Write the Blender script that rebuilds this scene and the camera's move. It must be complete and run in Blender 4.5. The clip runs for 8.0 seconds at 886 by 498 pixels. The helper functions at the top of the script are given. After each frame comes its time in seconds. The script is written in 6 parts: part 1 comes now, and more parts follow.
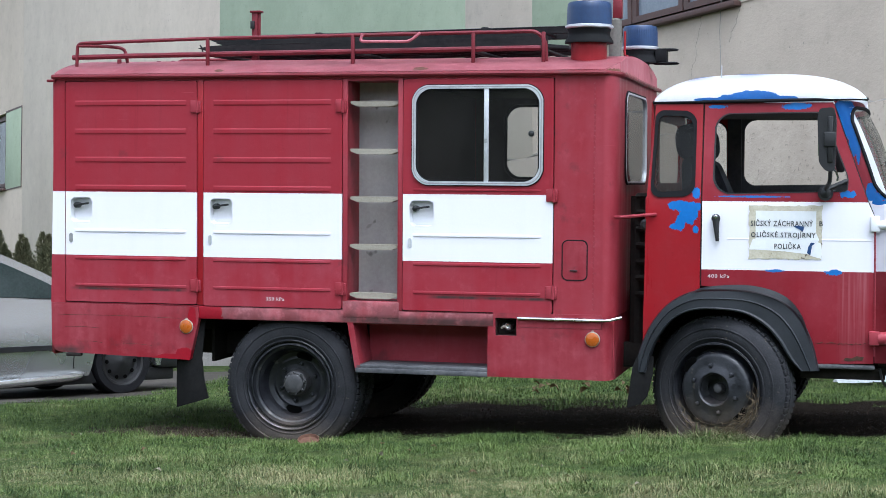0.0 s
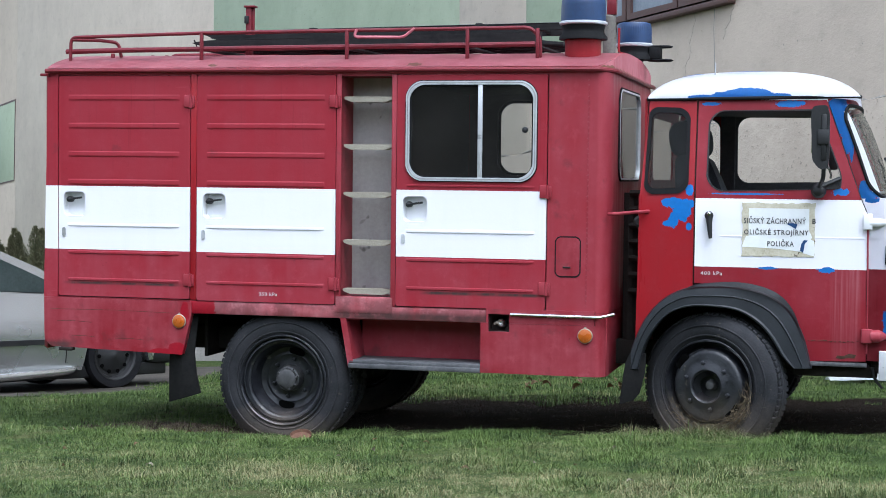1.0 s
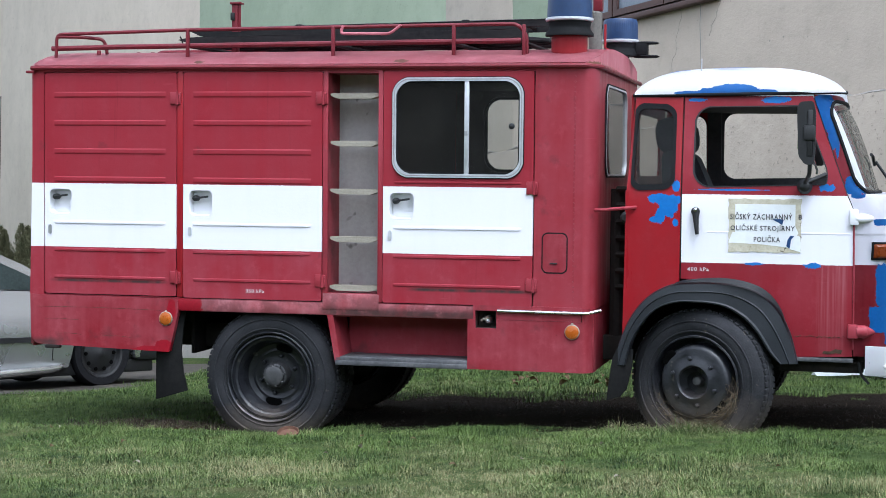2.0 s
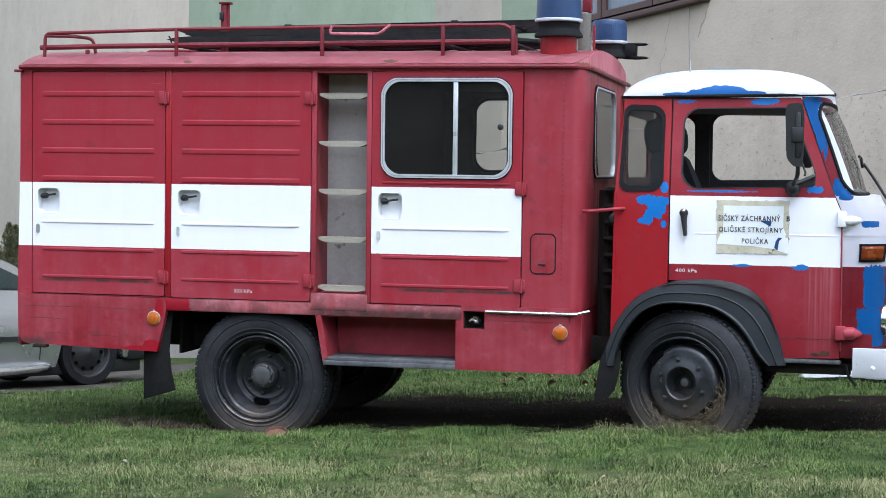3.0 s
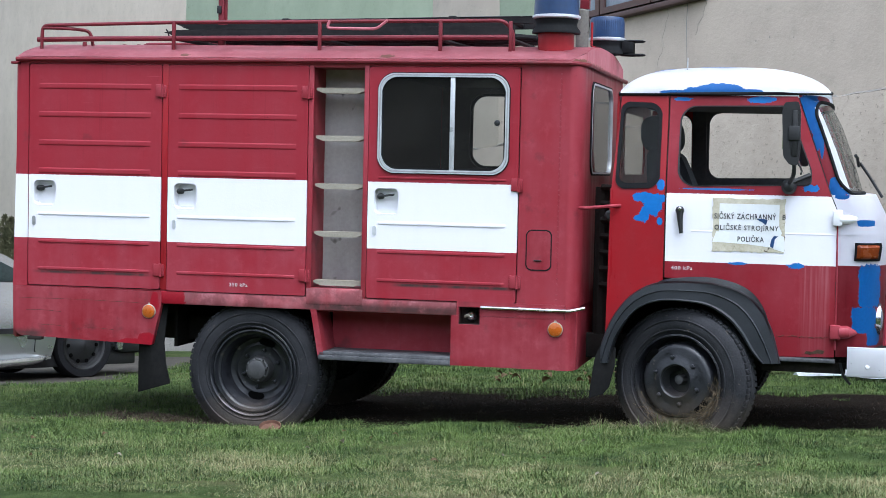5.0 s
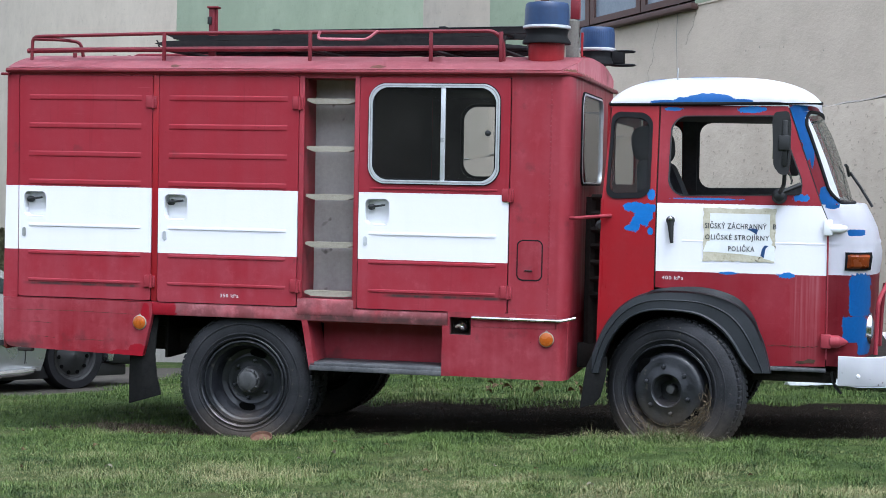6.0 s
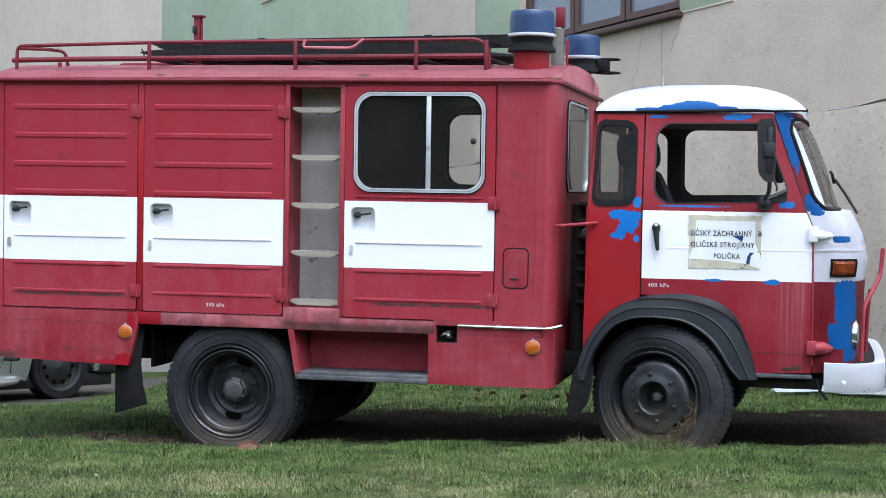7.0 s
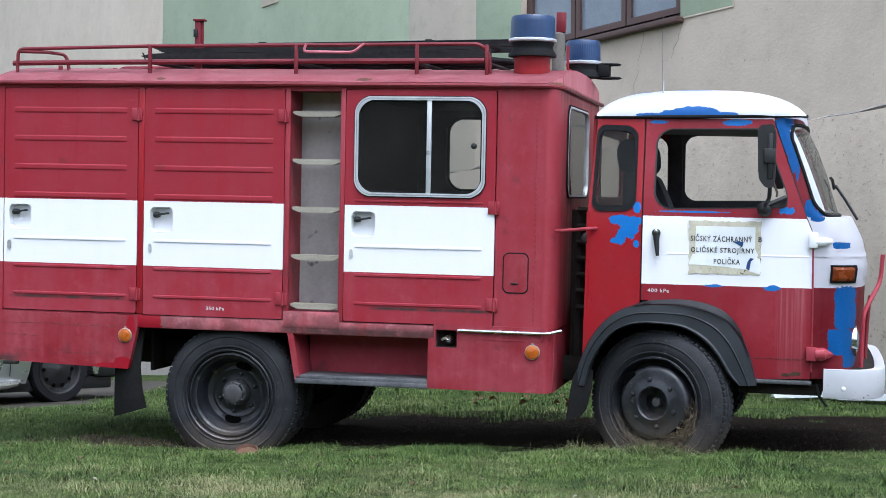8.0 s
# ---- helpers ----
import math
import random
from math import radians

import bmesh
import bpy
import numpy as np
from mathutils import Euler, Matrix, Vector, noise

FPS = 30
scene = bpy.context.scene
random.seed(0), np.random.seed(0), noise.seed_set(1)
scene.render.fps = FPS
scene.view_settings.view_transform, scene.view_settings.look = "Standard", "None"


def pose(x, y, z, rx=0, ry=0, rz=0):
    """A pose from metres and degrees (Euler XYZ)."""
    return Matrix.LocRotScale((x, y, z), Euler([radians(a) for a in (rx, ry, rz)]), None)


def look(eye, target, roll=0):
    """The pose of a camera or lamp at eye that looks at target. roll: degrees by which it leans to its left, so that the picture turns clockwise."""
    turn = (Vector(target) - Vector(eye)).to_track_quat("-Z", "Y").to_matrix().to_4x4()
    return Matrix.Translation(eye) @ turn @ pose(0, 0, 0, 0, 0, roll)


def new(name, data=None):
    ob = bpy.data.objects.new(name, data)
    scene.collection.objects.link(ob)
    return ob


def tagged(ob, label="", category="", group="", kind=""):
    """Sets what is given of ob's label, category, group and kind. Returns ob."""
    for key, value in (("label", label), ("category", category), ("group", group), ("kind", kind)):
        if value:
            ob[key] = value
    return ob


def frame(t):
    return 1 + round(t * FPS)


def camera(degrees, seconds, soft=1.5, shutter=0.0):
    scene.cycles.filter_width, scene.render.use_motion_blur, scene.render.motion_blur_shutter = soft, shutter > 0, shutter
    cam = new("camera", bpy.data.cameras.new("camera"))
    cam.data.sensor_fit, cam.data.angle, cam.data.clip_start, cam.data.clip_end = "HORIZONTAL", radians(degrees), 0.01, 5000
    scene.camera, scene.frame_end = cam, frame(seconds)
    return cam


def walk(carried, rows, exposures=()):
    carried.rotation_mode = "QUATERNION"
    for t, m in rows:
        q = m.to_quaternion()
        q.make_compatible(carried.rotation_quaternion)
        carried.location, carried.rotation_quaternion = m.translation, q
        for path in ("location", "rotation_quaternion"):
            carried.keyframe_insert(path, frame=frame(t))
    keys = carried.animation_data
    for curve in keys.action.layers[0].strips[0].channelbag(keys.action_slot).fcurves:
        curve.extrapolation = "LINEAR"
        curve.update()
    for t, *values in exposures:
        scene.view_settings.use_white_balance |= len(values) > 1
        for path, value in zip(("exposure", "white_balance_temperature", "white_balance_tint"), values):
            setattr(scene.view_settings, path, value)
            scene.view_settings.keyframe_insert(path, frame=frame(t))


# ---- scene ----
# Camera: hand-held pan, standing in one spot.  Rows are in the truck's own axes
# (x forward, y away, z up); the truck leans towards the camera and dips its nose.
cam = camera(29.0, 8.0, soft=0.75)
LEAN, DIP = 5.0, 1.7
TRUCK = pose(0, 0, 0, LEAN, DIP, 0)
EYE = (5.1245, -10.0, 1.5912)
ROWS = [
    (0, 14.256, -2.313, -0.378),
    (0.5, 14.114, -2.338, -0.399),
    (1, 14.039, -2.448, -0.642),
    (1.5, 13.859, -2.535, -0.625),
    (2, 13.595, -2.559, -0.531),
    (2.2, 13.482, -2.556, -0.567),
    (3.3, 13.161, -2.541, -0.795),
    (3.5, 13.147, -2.574, -0.850),
    (4, 13.119, -2.666, -1.004),
    (4.5, 13.143, -2.715, -1.204),
    (4.7, 13.137, -2.724, -1.233),
    (5.8, 12.858, -2.395, -1.118),
    (6, 12.788, -2.333, -1.105),
    (6.5, 12.566, -2.185, -0.987),
    (7, 12.311, -2.051, -0.908),
    (7.5, 12.238, -1.945, -0.940),
    (8, 12.319, -1.899, -1.127),
]
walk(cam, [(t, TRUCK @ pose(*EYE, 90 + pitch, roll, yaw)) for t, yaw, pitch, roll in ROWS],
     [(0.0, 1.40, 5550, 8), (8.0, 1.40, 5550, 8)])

# ---- light: an overcast day ----
world = bpy.data.worlds.new("overcast_sky")
scene.world = world
world.use_nodes = True
wn, wl = world.node_tree.nodes, world.node_tree.links
sky = wn.new("ShaderNodeTexSky")
sky.sky_type, sky.sun_disc = "NISHITA", False
sky.sun_elevation, sky.sun_rotation = radians(62), radians(145)
sky.dust_density, sky.ozone_density = 4.0, 1.0
pale = wn.new("ShaderNodeHueSaturation")
pale.inputs["Saturation"].default_value = 0.22
wl.new(sky.outputs["Color"], pale.inputs["Color"])
wl.new(pale.outputs["Color"], wn["Background"].inputs["Color"])
wn["Background"].inputs["Strength"].default_value = 0.15
sun = new("sun", bpy.data.lights.new("sun", "SUN"))
sun.data.energy, sun.data.angle, sun.data.color = 0.65, radians(50), (1.0, 0.97, 0.93)
sun.matrix_world = look((0, 0, 30), (-9, 13, 0))

# ---- materials ----
def nodes_of(name):
    m = bpy.data.materials.new(name)
    m.use_nodes = True
    n, l = m.node_tree.nodes, m.node_tree.links
    return m, n, l, n["Principled BSDF"]


def noise_at(n, l, vec, scale, detail=4.0, rough=0.6):
    t = n.new("ShaderNodeTexNoise")
    t.inputs["Scale"].default_value, t.inputs["Detail"].default_value, t.inputs["Roughness"].default_value = scale, detail, rough
    l.new(vec, t.inputs["Vector"])
    return t.outputs["Fac"]


def ramp(n, l, value, lo, hi, a=0.0, b=1.0):
    r = n.new("ShaderNodeMapRange")
    for k, v in zip(("From Min", "From Max", "To Min", "To Max"), (lo, hi, a, b)):
        r.inputs[k].default_value = v
    l.new(value, r.inputs["Value"])
    return r.outputs["Result"]


def calc(n, l, op, a, b=None):
    m = n.new("ShaderNodeMath")
    m.operation = op
    for k, v in ((0, a), (1, b)):
        if v is None:
            continue
        if isinstance(v, (int, float)):
            m.inputs[k].default_value = v
        else:
            l.new(v, m.inputs[k])
    return m.outputs[0]


def blend(n, l, fac, a, b):
    m = n.new("ShaderNodeMix")
    m.data_type = "RGBA"
    if isinstance(fac, (int, float)):
        m.inputs["Factor"].default_value = fac
    else:
        l.new(fac, m.inputs["Factor"])
    for k, v in (("A", a), ("B", b)):
        sock = next(s for s in m.inputs if s.name == k and s.type == "RGBA")
        if isinstance(v, tuple):
            sock.default_value = (*v, 1)
        else:
            l.new(v, sock)
    return next(s for s in m.outputs if s.type == "RGBA")


def coords(n, l, scale=(1, 1, 1)):
    tc = n.new("ShaderNodeTexCoord")
    mp = n.new("ShaderNodeMapping")
    mp.inputs["Scale"].default_value = scale
    l.new(tc.outputs["Object"], mp.inputs["Vector"])
    return tc.outputs["Object"], mp.outputs["Vector"]


def bumped(n, l, bsdf, height, strength, distance=0.01):
    b = n.new("ShaderNodeBump")
    b.inputs["Strength"].default_value, b.inputs["Distance"].default_value = strength, distance
    l.new(height, b.inputs["Height"])
    l.new(b.outputs["Normal"], bsdf.inputs["Normal"])


def surface(name, c1, c2, rough=0.6, metal=0.0, coarse=3.0, fine=40.0, bump=0.2, bump_d=0.004, stretch=(1, 1, 1), speck=None, mud=None):
    """Two colours mixed by coarse and fine noise, uneven gloss and a fine relief."""
    m, n, l, bs = nodes_of(name)
    raw, vec = coords(n, l, stretch)
    a, b = noise_at(n, l, vec, coarse), noise_at(n, l, raw, fine)
    mix = ramp(n, l, calc(n, l, "ADD", calc(n, l, "MULTIPLY", a, 0.65), calc(n, l, "MULTIPLY", b, 0.35)), 0.35, 0.65)
    col = blend(n, l, mix, c1, c2)
    if speck:
        col = blend(n, l, ramp(n, l, noise_at(n, l, raw, speck[1], 2.0), speck[2], speck[2] + 0.06), col, speck[0])
    if mud:
        # caked mud up to an uneven height, as (full below z, none above z)
        sep = n.new("ShaderNodeSeparateXYZ")
        l.new(raw, sep.inputs[0])
        up = calc(n, l, "ADD", sep.outputs["Z"], calc(n, l, "MULTIPLY", calc(n, l, "SUBTRACT", noise_at(n, l, raw, 9.0, 6.0, 0.7), 0.5), 0.28))
        col = blend(n, l, ramp(n, l, up, mud[0], mud[1], 0.85, 0.0), col, blend(n, l, b, (0.062, 0.050, 0.041), (0.145, 0.118, 0.096)))
    l.new(col, bs.inputs["Base Color"])
    l.new(ramp(n, l, a, 0.3, 0.7, max(rough - 0.1, 0.02), min(rough + 0.1, 1.0)), bs.inputs["Roughness"])
    bs.inputs["Metallic"].default_value = metal
    if rough >= 0.7:
        bs.inputs["Specular IOR Level"].default_value = 0.15
    if bump:
        bumped(n, l, bs, b, bump, bump_d)
    return m


RED, PINK = (0.250, 0.016, 0.027), (0.305, 0.056, 0.076)
WHITE, BLUE = (0.755, 0.740, 0.790), (0.014, 0.105, 0.33)


def truck_paint(name, band=None, peel=(), under=BLUE, base=RED, chalk=PINK, fade=0.5, wear=0.66, rough=0.42, band_wear=True, torn=2.6, square=False, upper=1.0, grime=None, runs=None):
    """Old brushed paint: chalky fading in vertical runs, grime, a white band between two heights, and
    places (x, z, half width, half height) where it has come off down to the coat below."""
    m, n, l, bs = nodes_of(name)
    raw, vec = coords(n, l, (7.0, 7.0, 0.55))
    streak = noise_at(n, l, vec, 1.6, 5.0)
    broad = noise_at(n, l, raw, 1.3, 3.0)
    fine = noise_at(n, l, raw, 60.0, 3.0)
    sep = n.new("ShaderNodeSeparateXYZ")
    l.new(raw, sep.inputs[0])
    # above the band the paint has chalked less
    high = ramp(n, l, sep.outputs["Z"], 1.15, 1.45, 1.0, upper)
    chalked = ramp(n, l, calc(n, l, "ADD", calc(n, l, "MULTIPLY", streak, 0.40), calc(n, l, "MULTIPLY", noise_at(n, l, raw, 3.2, 7.0, 0.68), 0.70)), 0.42, 0.70, 0.0, fade)
    col = blend(n, l, calc(n, l, "MULTIPLY", chalked, high), base, chalk)
    col = blend(n, l, ramp(n, l, noise_at(n, l, raw, 5.0, 6.0), wear, wear + 0.1, 0.0, 0.55), col, (0.09, 0.028, 0.03))
    # rubbed lighter spots and thin dirty drips
    col = blend(n, l, calc(n, l, "MULTIPLY", high, ramp(n, l, noise_at(n, l, raw, 11.0, 7.0, 0.7), 0.54, 0.72, 0.0, 0.45 * fade)), col, tuple(min(1.0, c * 1.25 + 0.02) for c in chalk))
    _, drip = coords(n, l, (34.0, 34.0, 1.1))
    col = blend(n, l, calc(n, l, "MULTIPLY", ramp(n, l, noise_at(n, l, drip, 1.3, 5.0), 0.60, 0.76, 0.0, 0.35), ramp(n, l, broad, 0.42, 0.62)), col, tuple(c * 0.42 for c in base))
    # fine sideways scratches and small chips
    _, swept = coords(n, l, (1.6, 1.6, 42.0))
    nick = calc(n, l, "MULTIPLY", ramp(n, l, noise_at(n, l, swept, 1.7, 6.0, 0.7), 0.64, 0.74, 0.0, 0.5), ramp(n, l, broad, 0.40, 0.60))
    col = blend(n, l, nick, col, tuple(min(1.0, c * 1.3 + 0.03) for c in chalk))
    col = blend(n, l, ramp(n, l, noise_at(n, l, raw, 38.0, 5.0, 0.7), 0.66, 0.74, 0.0, 0.6), col, tuple(c * 0.4 for c in base))
    if grime:
        # a smear of dirt at a height, as (height, half height, strength, from x, to x)
        dz = calc(n, l, "DIVIDE", calc(n, l, "ABSOLUTE", calc(n, l, "SUBTRACT", sep.outputs["Z"], grime[0])), grime[1])
        smear = calc(n, l, "MULTIPLY", ramp(n, l, dz, 0.3, 1.2, grime[2], 0.0), ramp(n, l, calc(n, l, "ADD", noise_at(n, l, raw, 14.0, 6.0), calc(n, l, "MULTIPLY", streak, 0.7)), 0.42, 0.92))
        smear = calc(n, l, "MULTIPLY", smear, calc(n, l, "MULTIPLY", ramp(n, l, sep.outputs["X"], grime[3], grime[3] + 0.08), ramp(n, l, sep.outputs["X"], grime[4], grime[4] - 0.08)))
        col = blend(n, l, smear, col, (0.045, 0.030, 0.028))
    if runs:
        # pale chalk runs below the band, as (from x, to x, down from z)
        inx = calc(n, l, "MULTIPLY", ramp(n, l, sep.outputs["X"], runs[0], runs[0] + 0.03), ramp(n, l, sep.outputs["X"], runs[1], runs[1] - 0.02))
        _, thin = coords(n, l, (40.0, 1.0, 0.8))
        line = ramp(n, l, noise_at(n, l, thin, 1.5, 4.0), 0.42, 0.66, 0.05, 0.55)
        col = blend(n, l, calc(n, l, "MULTIPLY", calc(n, l, "MULTIPLY", calc(n, l, "MULTIPLY", inx, line), calc(n, l, "LESS_THAN", sep.outputs["Z"], runs[2] + 0.02)), ramp(n, l, sep.outputs["Z"], 0.55, runs[2], 0.15, 0.65)), col, (0.42, 0.20, 0.22))
    if band:
        z = calc(n, l, "ADD", sep.outputs["Z"], calc(n, l, "MULTIPLY", calc(n, l, "SUBTRACT", fine, 0.5), 0.004))
        inside = calc(n, l, "MULTIPLY", calc(n, l, "GREATER_THAN", z, band[0]), calc(n, l, "LESS_THAN", z, band[1]))
        white = blend(n, l, ramp(n, l, streak, 0.5, 0.8, 0.0, 0.35), WHITE, (0.69, 0.69, 0.73))
        if band_wear:
            white = blend(n, l, ramp(n, l, noise_at(n, l, raw, 9.0, 6.0), 0.72, 0.78, 0.0, 0.5), white, (0.45, 0.40, 0.38))
        col = blend(n, l, inside, col, white)
    if peel:
        ragged = calc(n, l, "MULTIPLY", calc(n, l, "SUBTRACT", noise_at(n, l, raw, 26.0, 6.0, 0.75), 0.5), torn)
        mask = None
        for px, pz, hw, hh in peel:
            dx = calc(n, l, "DIVIDE", calc(n, l, "SUBTRACT", sep.outputs["X"], px), hw)
            dz = calc(n, l, "DIVIDE", calc(n, l, "SUBTRACT", sep.outputs["Z"], pz), hh)
            e = 6.0 if square else 2.0
            d = calc(n, l, "POWER", calc(n, l, "ADD", calc(n, l, "POWER", calc(n, l, "ABSOLUTE", dx), e), calc(n, l, "POWER", calc(n, l, "ABSOLUTE", dz), e)), 1 / e)
            here = calc(n, l, "LESS_THAN", calc(n, l, "ADD", d, ragged), 1.0)
            mask = here if mask is None else calc(n, l, "MAXIMUM", mask, here)
        near = calc(n, l, "LESS_THAN", sep.outputs["Y"], 0.9)
        col = blend(n, l, calc(n, l, "MULTIPLY", mask, near), col, blend(n, l, fine, under, tuple(c * 1.5 for c in under)))
    l.new(col, bs.inputs["Base Color"])
    l.new(ramp(n, l, streak, 0.3, 0.7, rough - 0.08, rough + 0.14), bs.inputs["Roughness"])
    bs.inputs["Specular IOR Level"].default_value = 0.24
    bumped(n, l, bs, calc(n, l, "ADD", fine, calc(n, l, "MULTIPLY", broad, 3.0)), 0.10, 0.004)
    return m


PEEL_QUARTER = [(4.035, 1.445, 0.085, 0.034), (4.055, 1.395, 0.058, 0.055), (3.975, 1.450, 0.040, 0.026), (4.005, 1.352, 0.032, 0.048), (3.972, 1.328, 0.030, 0.018), (4.095, 1.525, 0.022, 0.032), (4.095, 1.312, 0.016, 0.022)]
M_BODY = truck_paint("faded_red_paint", base=(0.245, 0.022, 0.032), fade=0.55, wear=0.60)
M_DOOR = truck_paint("red_paint_white_band", upper=0.35, band=(1.100, 1.502), fade=0.65, grime=(0.888, 0.011, 0.95, 0.13, 0.96))
M_CORNER = truck_paint("corner_panel_paint", upper=0.35, band=(1.100, 1.502), fade=0.6)
M_CREWDOOR = truck_paint("crew_door_paint", upper=0.5, band=(1.100, 1.504), fade=0.55, grime=(0.884, 0.012, 1.0, 2.48, 3.27))
FRESH = (0.195, 0.004, 0.012)
M_SKIRT = truck_paint("battered_red_paint", base=(0.20, 0.012, 0.020), chalk=(0.33, 0.075, 0.095), fade=0.60, wear=0.58, grime=(0.49, 0.03, 0.8, -0.1, 0.25), peel=[(0.85, 0.464, 0.13, 0.024), (0.92, 0.488, 0.06, 0.04), (0.97, 0.72, 0.03, 0.06)], under=FRESH, torn=0.8)
M_BEAM = truck_paint("scuffed_pink_red_paint", base=(0.27, 0.045, 0.055), chalk=(0.46, 0.18, 0.20), fade=0.9, wear=0.43, grime=(0.735, 0.03, 0.85, 1.9, 3.6), peel=[(1.07, 0.755, 0.10, 0.06)], under=FRESH, torn=0.8, square=True)
M_ROOF = truck_paint("chalky_red_roof_paint", base=(0.35, 0.085, 0.11), chalk=(0.47, 0.18, 0.205), fade=0.9, wear=0.66, rough=0.5, peel=[(1.13, 2.262, 0.03, 0.010), (2.43, 2.262, 0.04, 0.012), (3.60, 2.235, 0.035, 0.02)], under=(0.13, 0.062, 0.04))
M_QUARTER = truck_paint("bright_red_paint_peeled", base=(0.26, 0.008, 0.014), chalk=(0.22, 0.02, 0.025), fade=0.5, peel=PEEL_QUARTER, rough=0.33, torn=1.7)
M_CABDOOR = truck_paint("cab_door_paint", base=(0.20, 0.009, 0.017), chalk=(0.25, 0.035, 0.050), band=(1.080, 1.478), fade=0.5, torn=2.2, runs=(4.90, 5.085, 1.07), peel=[(4.88, 1.075, 0.05, 0.016), (4.55, 1.079, 0.06, 0.008), (4.42, 1.506, 0.20, 0.006), (4.95, 1.525, 0.045, 0.022), (4.21, 2.03, 0.05, 0.012), (4.66, 2.03, 0.08, 0.018)])
M_CABFRONT = truck_paint("cab_front_paint", base=(0.20, 0.011, 0.019), chalk=(0.25, 0.04, 0.055), band=(1.086, 1.53), fade=0.6, peel=[(5.299, 0.969, 0.062, 0.125), (5.273, 0.777, 0.068, 0.075), (5.33, 0.675, 0.038, 0.05), (5.27, 1.330, 0.05, 0.018), (5.13, 1.50, 0.04, 0.035)], band_wear=False, torn=0.8, square=True)
M_PILLAR = truck_paint("pillar_paint", fade=0.4, torn=1.5, peel=[(4.93, 1.96, 0.06, 0.13), (4.985, 1.83, 0.03, 0.09), (5.01, 1.76, 0.012, 0.06), (5.085, 1.545, 0.030, 0.045), (5.10, 1.50, 0.05, 0.04)])
M_CABROOF = truck_paint("white_roof_paint_peeled", base=WHITE, chalk=(0.76, 0.77, 0.78), fade=0.6, wear=0.80, torn=0.9, under=(0.022, 0.12, 0.36), peel=[(4.42, 2.084, 0.14, 0.040), (4.33, 2.080, 0.13, 0.024), (4.17, 2.070, 0.10, 0.013), (4.60, 2.078, 0.07, 0.013)])
M_WHITE = surface("white_paint", WHITE, (0.74, 0.75, 0.76), 0.45, coarse=6, fine=50, bump=0.08)
M_BUMPER = surface("chipped_white_bumper_paint", WHITE, (0.76, 0.77, 0.785), 0.42, coarse=9, fine=60, bump=0.1, speck=((0.12, 0.08, 0.06), 26.0, 0.70))
M_RAIL = truck_paint("oxide_red_rack_paint", base=(0.115, 0.010, 0.016), chalk=(0.19, 0.032, 0.043), fade=0.7, wear=0.56)
M_GUTTER = truck_paint("dark_red_gutter_paint", base=(0.125, 0.010, 0.016), chalk=(0.20, 0.035, 0.045), fade=0.6, wear=0.56)
M_LAMPBOX = truck_paint("beacon_pedestal_red", base=(0.22, 0.008, 0.013), chalk=(0.33, 0.03, 0.035))
M_LINER = surface("dark_cabin_lining", (0.045, 0.034, 0.032), (0.080, 0.064, 0.060), 0.75, coarse=5, bump=0.3)
M_CABLINE = surface("grey_cab_lining", (0.075, 0.075, 0.080), (0.12, 0.12, 0.125), 0.8, coarse=5, bump=0.2)
M_SEAT = surface("grey_seat_cloth", (0.045, 0.048, 0.058), (0.090, 0.097, 0.115), 0.85, coarse=8, fine=120, bump=0.4)
M_FRAME = surface("sooty_chassis_steel", (0.010, 0.009, 0.009), (0.028, 0.023, 0.020), 0.8, coarse=6, bump=0.4)
TYRE_TONES = ((0.0135, 0.014, 0.016), (0.036, 0.036, 0.040))
RIM_TONES = ((0.005, 0.0055, 0.008), (0.025, 0.026, 0.031))
M_TYRE = surface("weathered_tyre_rubber", *TYRE_TONES, 0.75, coarse=5, fine=90, bump=0.4, speck=((0.060, 0.054, 0.048), 34.0, 0.67), mud=(-0.06, 0.14))
M_TYRE_FRONT = surface("mud_caked_tyre_rubber", *TYRE_TONES, 0.75, coarse=5, fine=90, bump=0.5, speck=((0.060, 0.054, 0.048), 34.0, 0.67), mud=(0.08, 0.33))
M_RIM = surface("rusty_black_rim_steel", *RIM_TONES, 0.38, metal=0.1, coarse=9, fine=40, bump=0.6, speck=((0.075, 0.070, 0.064), 17.0, 0.65), mud=(-0.02, 0.15))
M_RIM_FRONT = surface("mud_caked_rim_steel", *RIM_TONES, 0.38, metal=0.1, coarse=9, fine=40, bump=0.6, speck=((0.075, 0.066, 0.056), 17.0, 0.66), mud=(0.10, 0.36))
M_STRAW = surface("dry_straw", (0.055, 0.042, 0.028), (0.20, 0.155, 0.10), 0.85, coarse=30, fine=90, bump=0.0)
M_RUST_CREASE = surface("rust_and_crease_shade", (0.040, 0.022, 0.015), (0.11, 0.065, 0.045), 0.9, coarse=12, fine=70, bump=0.5)
M_HOLE = surface("dark_wheel_opening", (0.002, 0.002, 0.002), (0.004, 0.004, 0.004), 0.95, coarse=9)
M_HOLE.node_tree.nodes["Principled BSDF"].inputs["Specular IOR Level"].default_value = 0.0
M_HUB = surface("dusty_hub_steel", (0.045, 0.046, 0.050), (0.115, 0.112, 0.112), 0.6, metal=0.5, coarse=12, bump=0.4)
M_FENDER = surface("black_rubber_fender", (0.006, 0.0075, 0.010), (0.015, 0.0175, 0.023), 0.5, coarse=3, fine=70, bump=0.2)
M_FLAP = surface("muddy_rubber_flap", (0.004, 0.004, 0.0045), (0.013, 0.0125, 0.012), 0.75, coarse=5, bump=0.4)
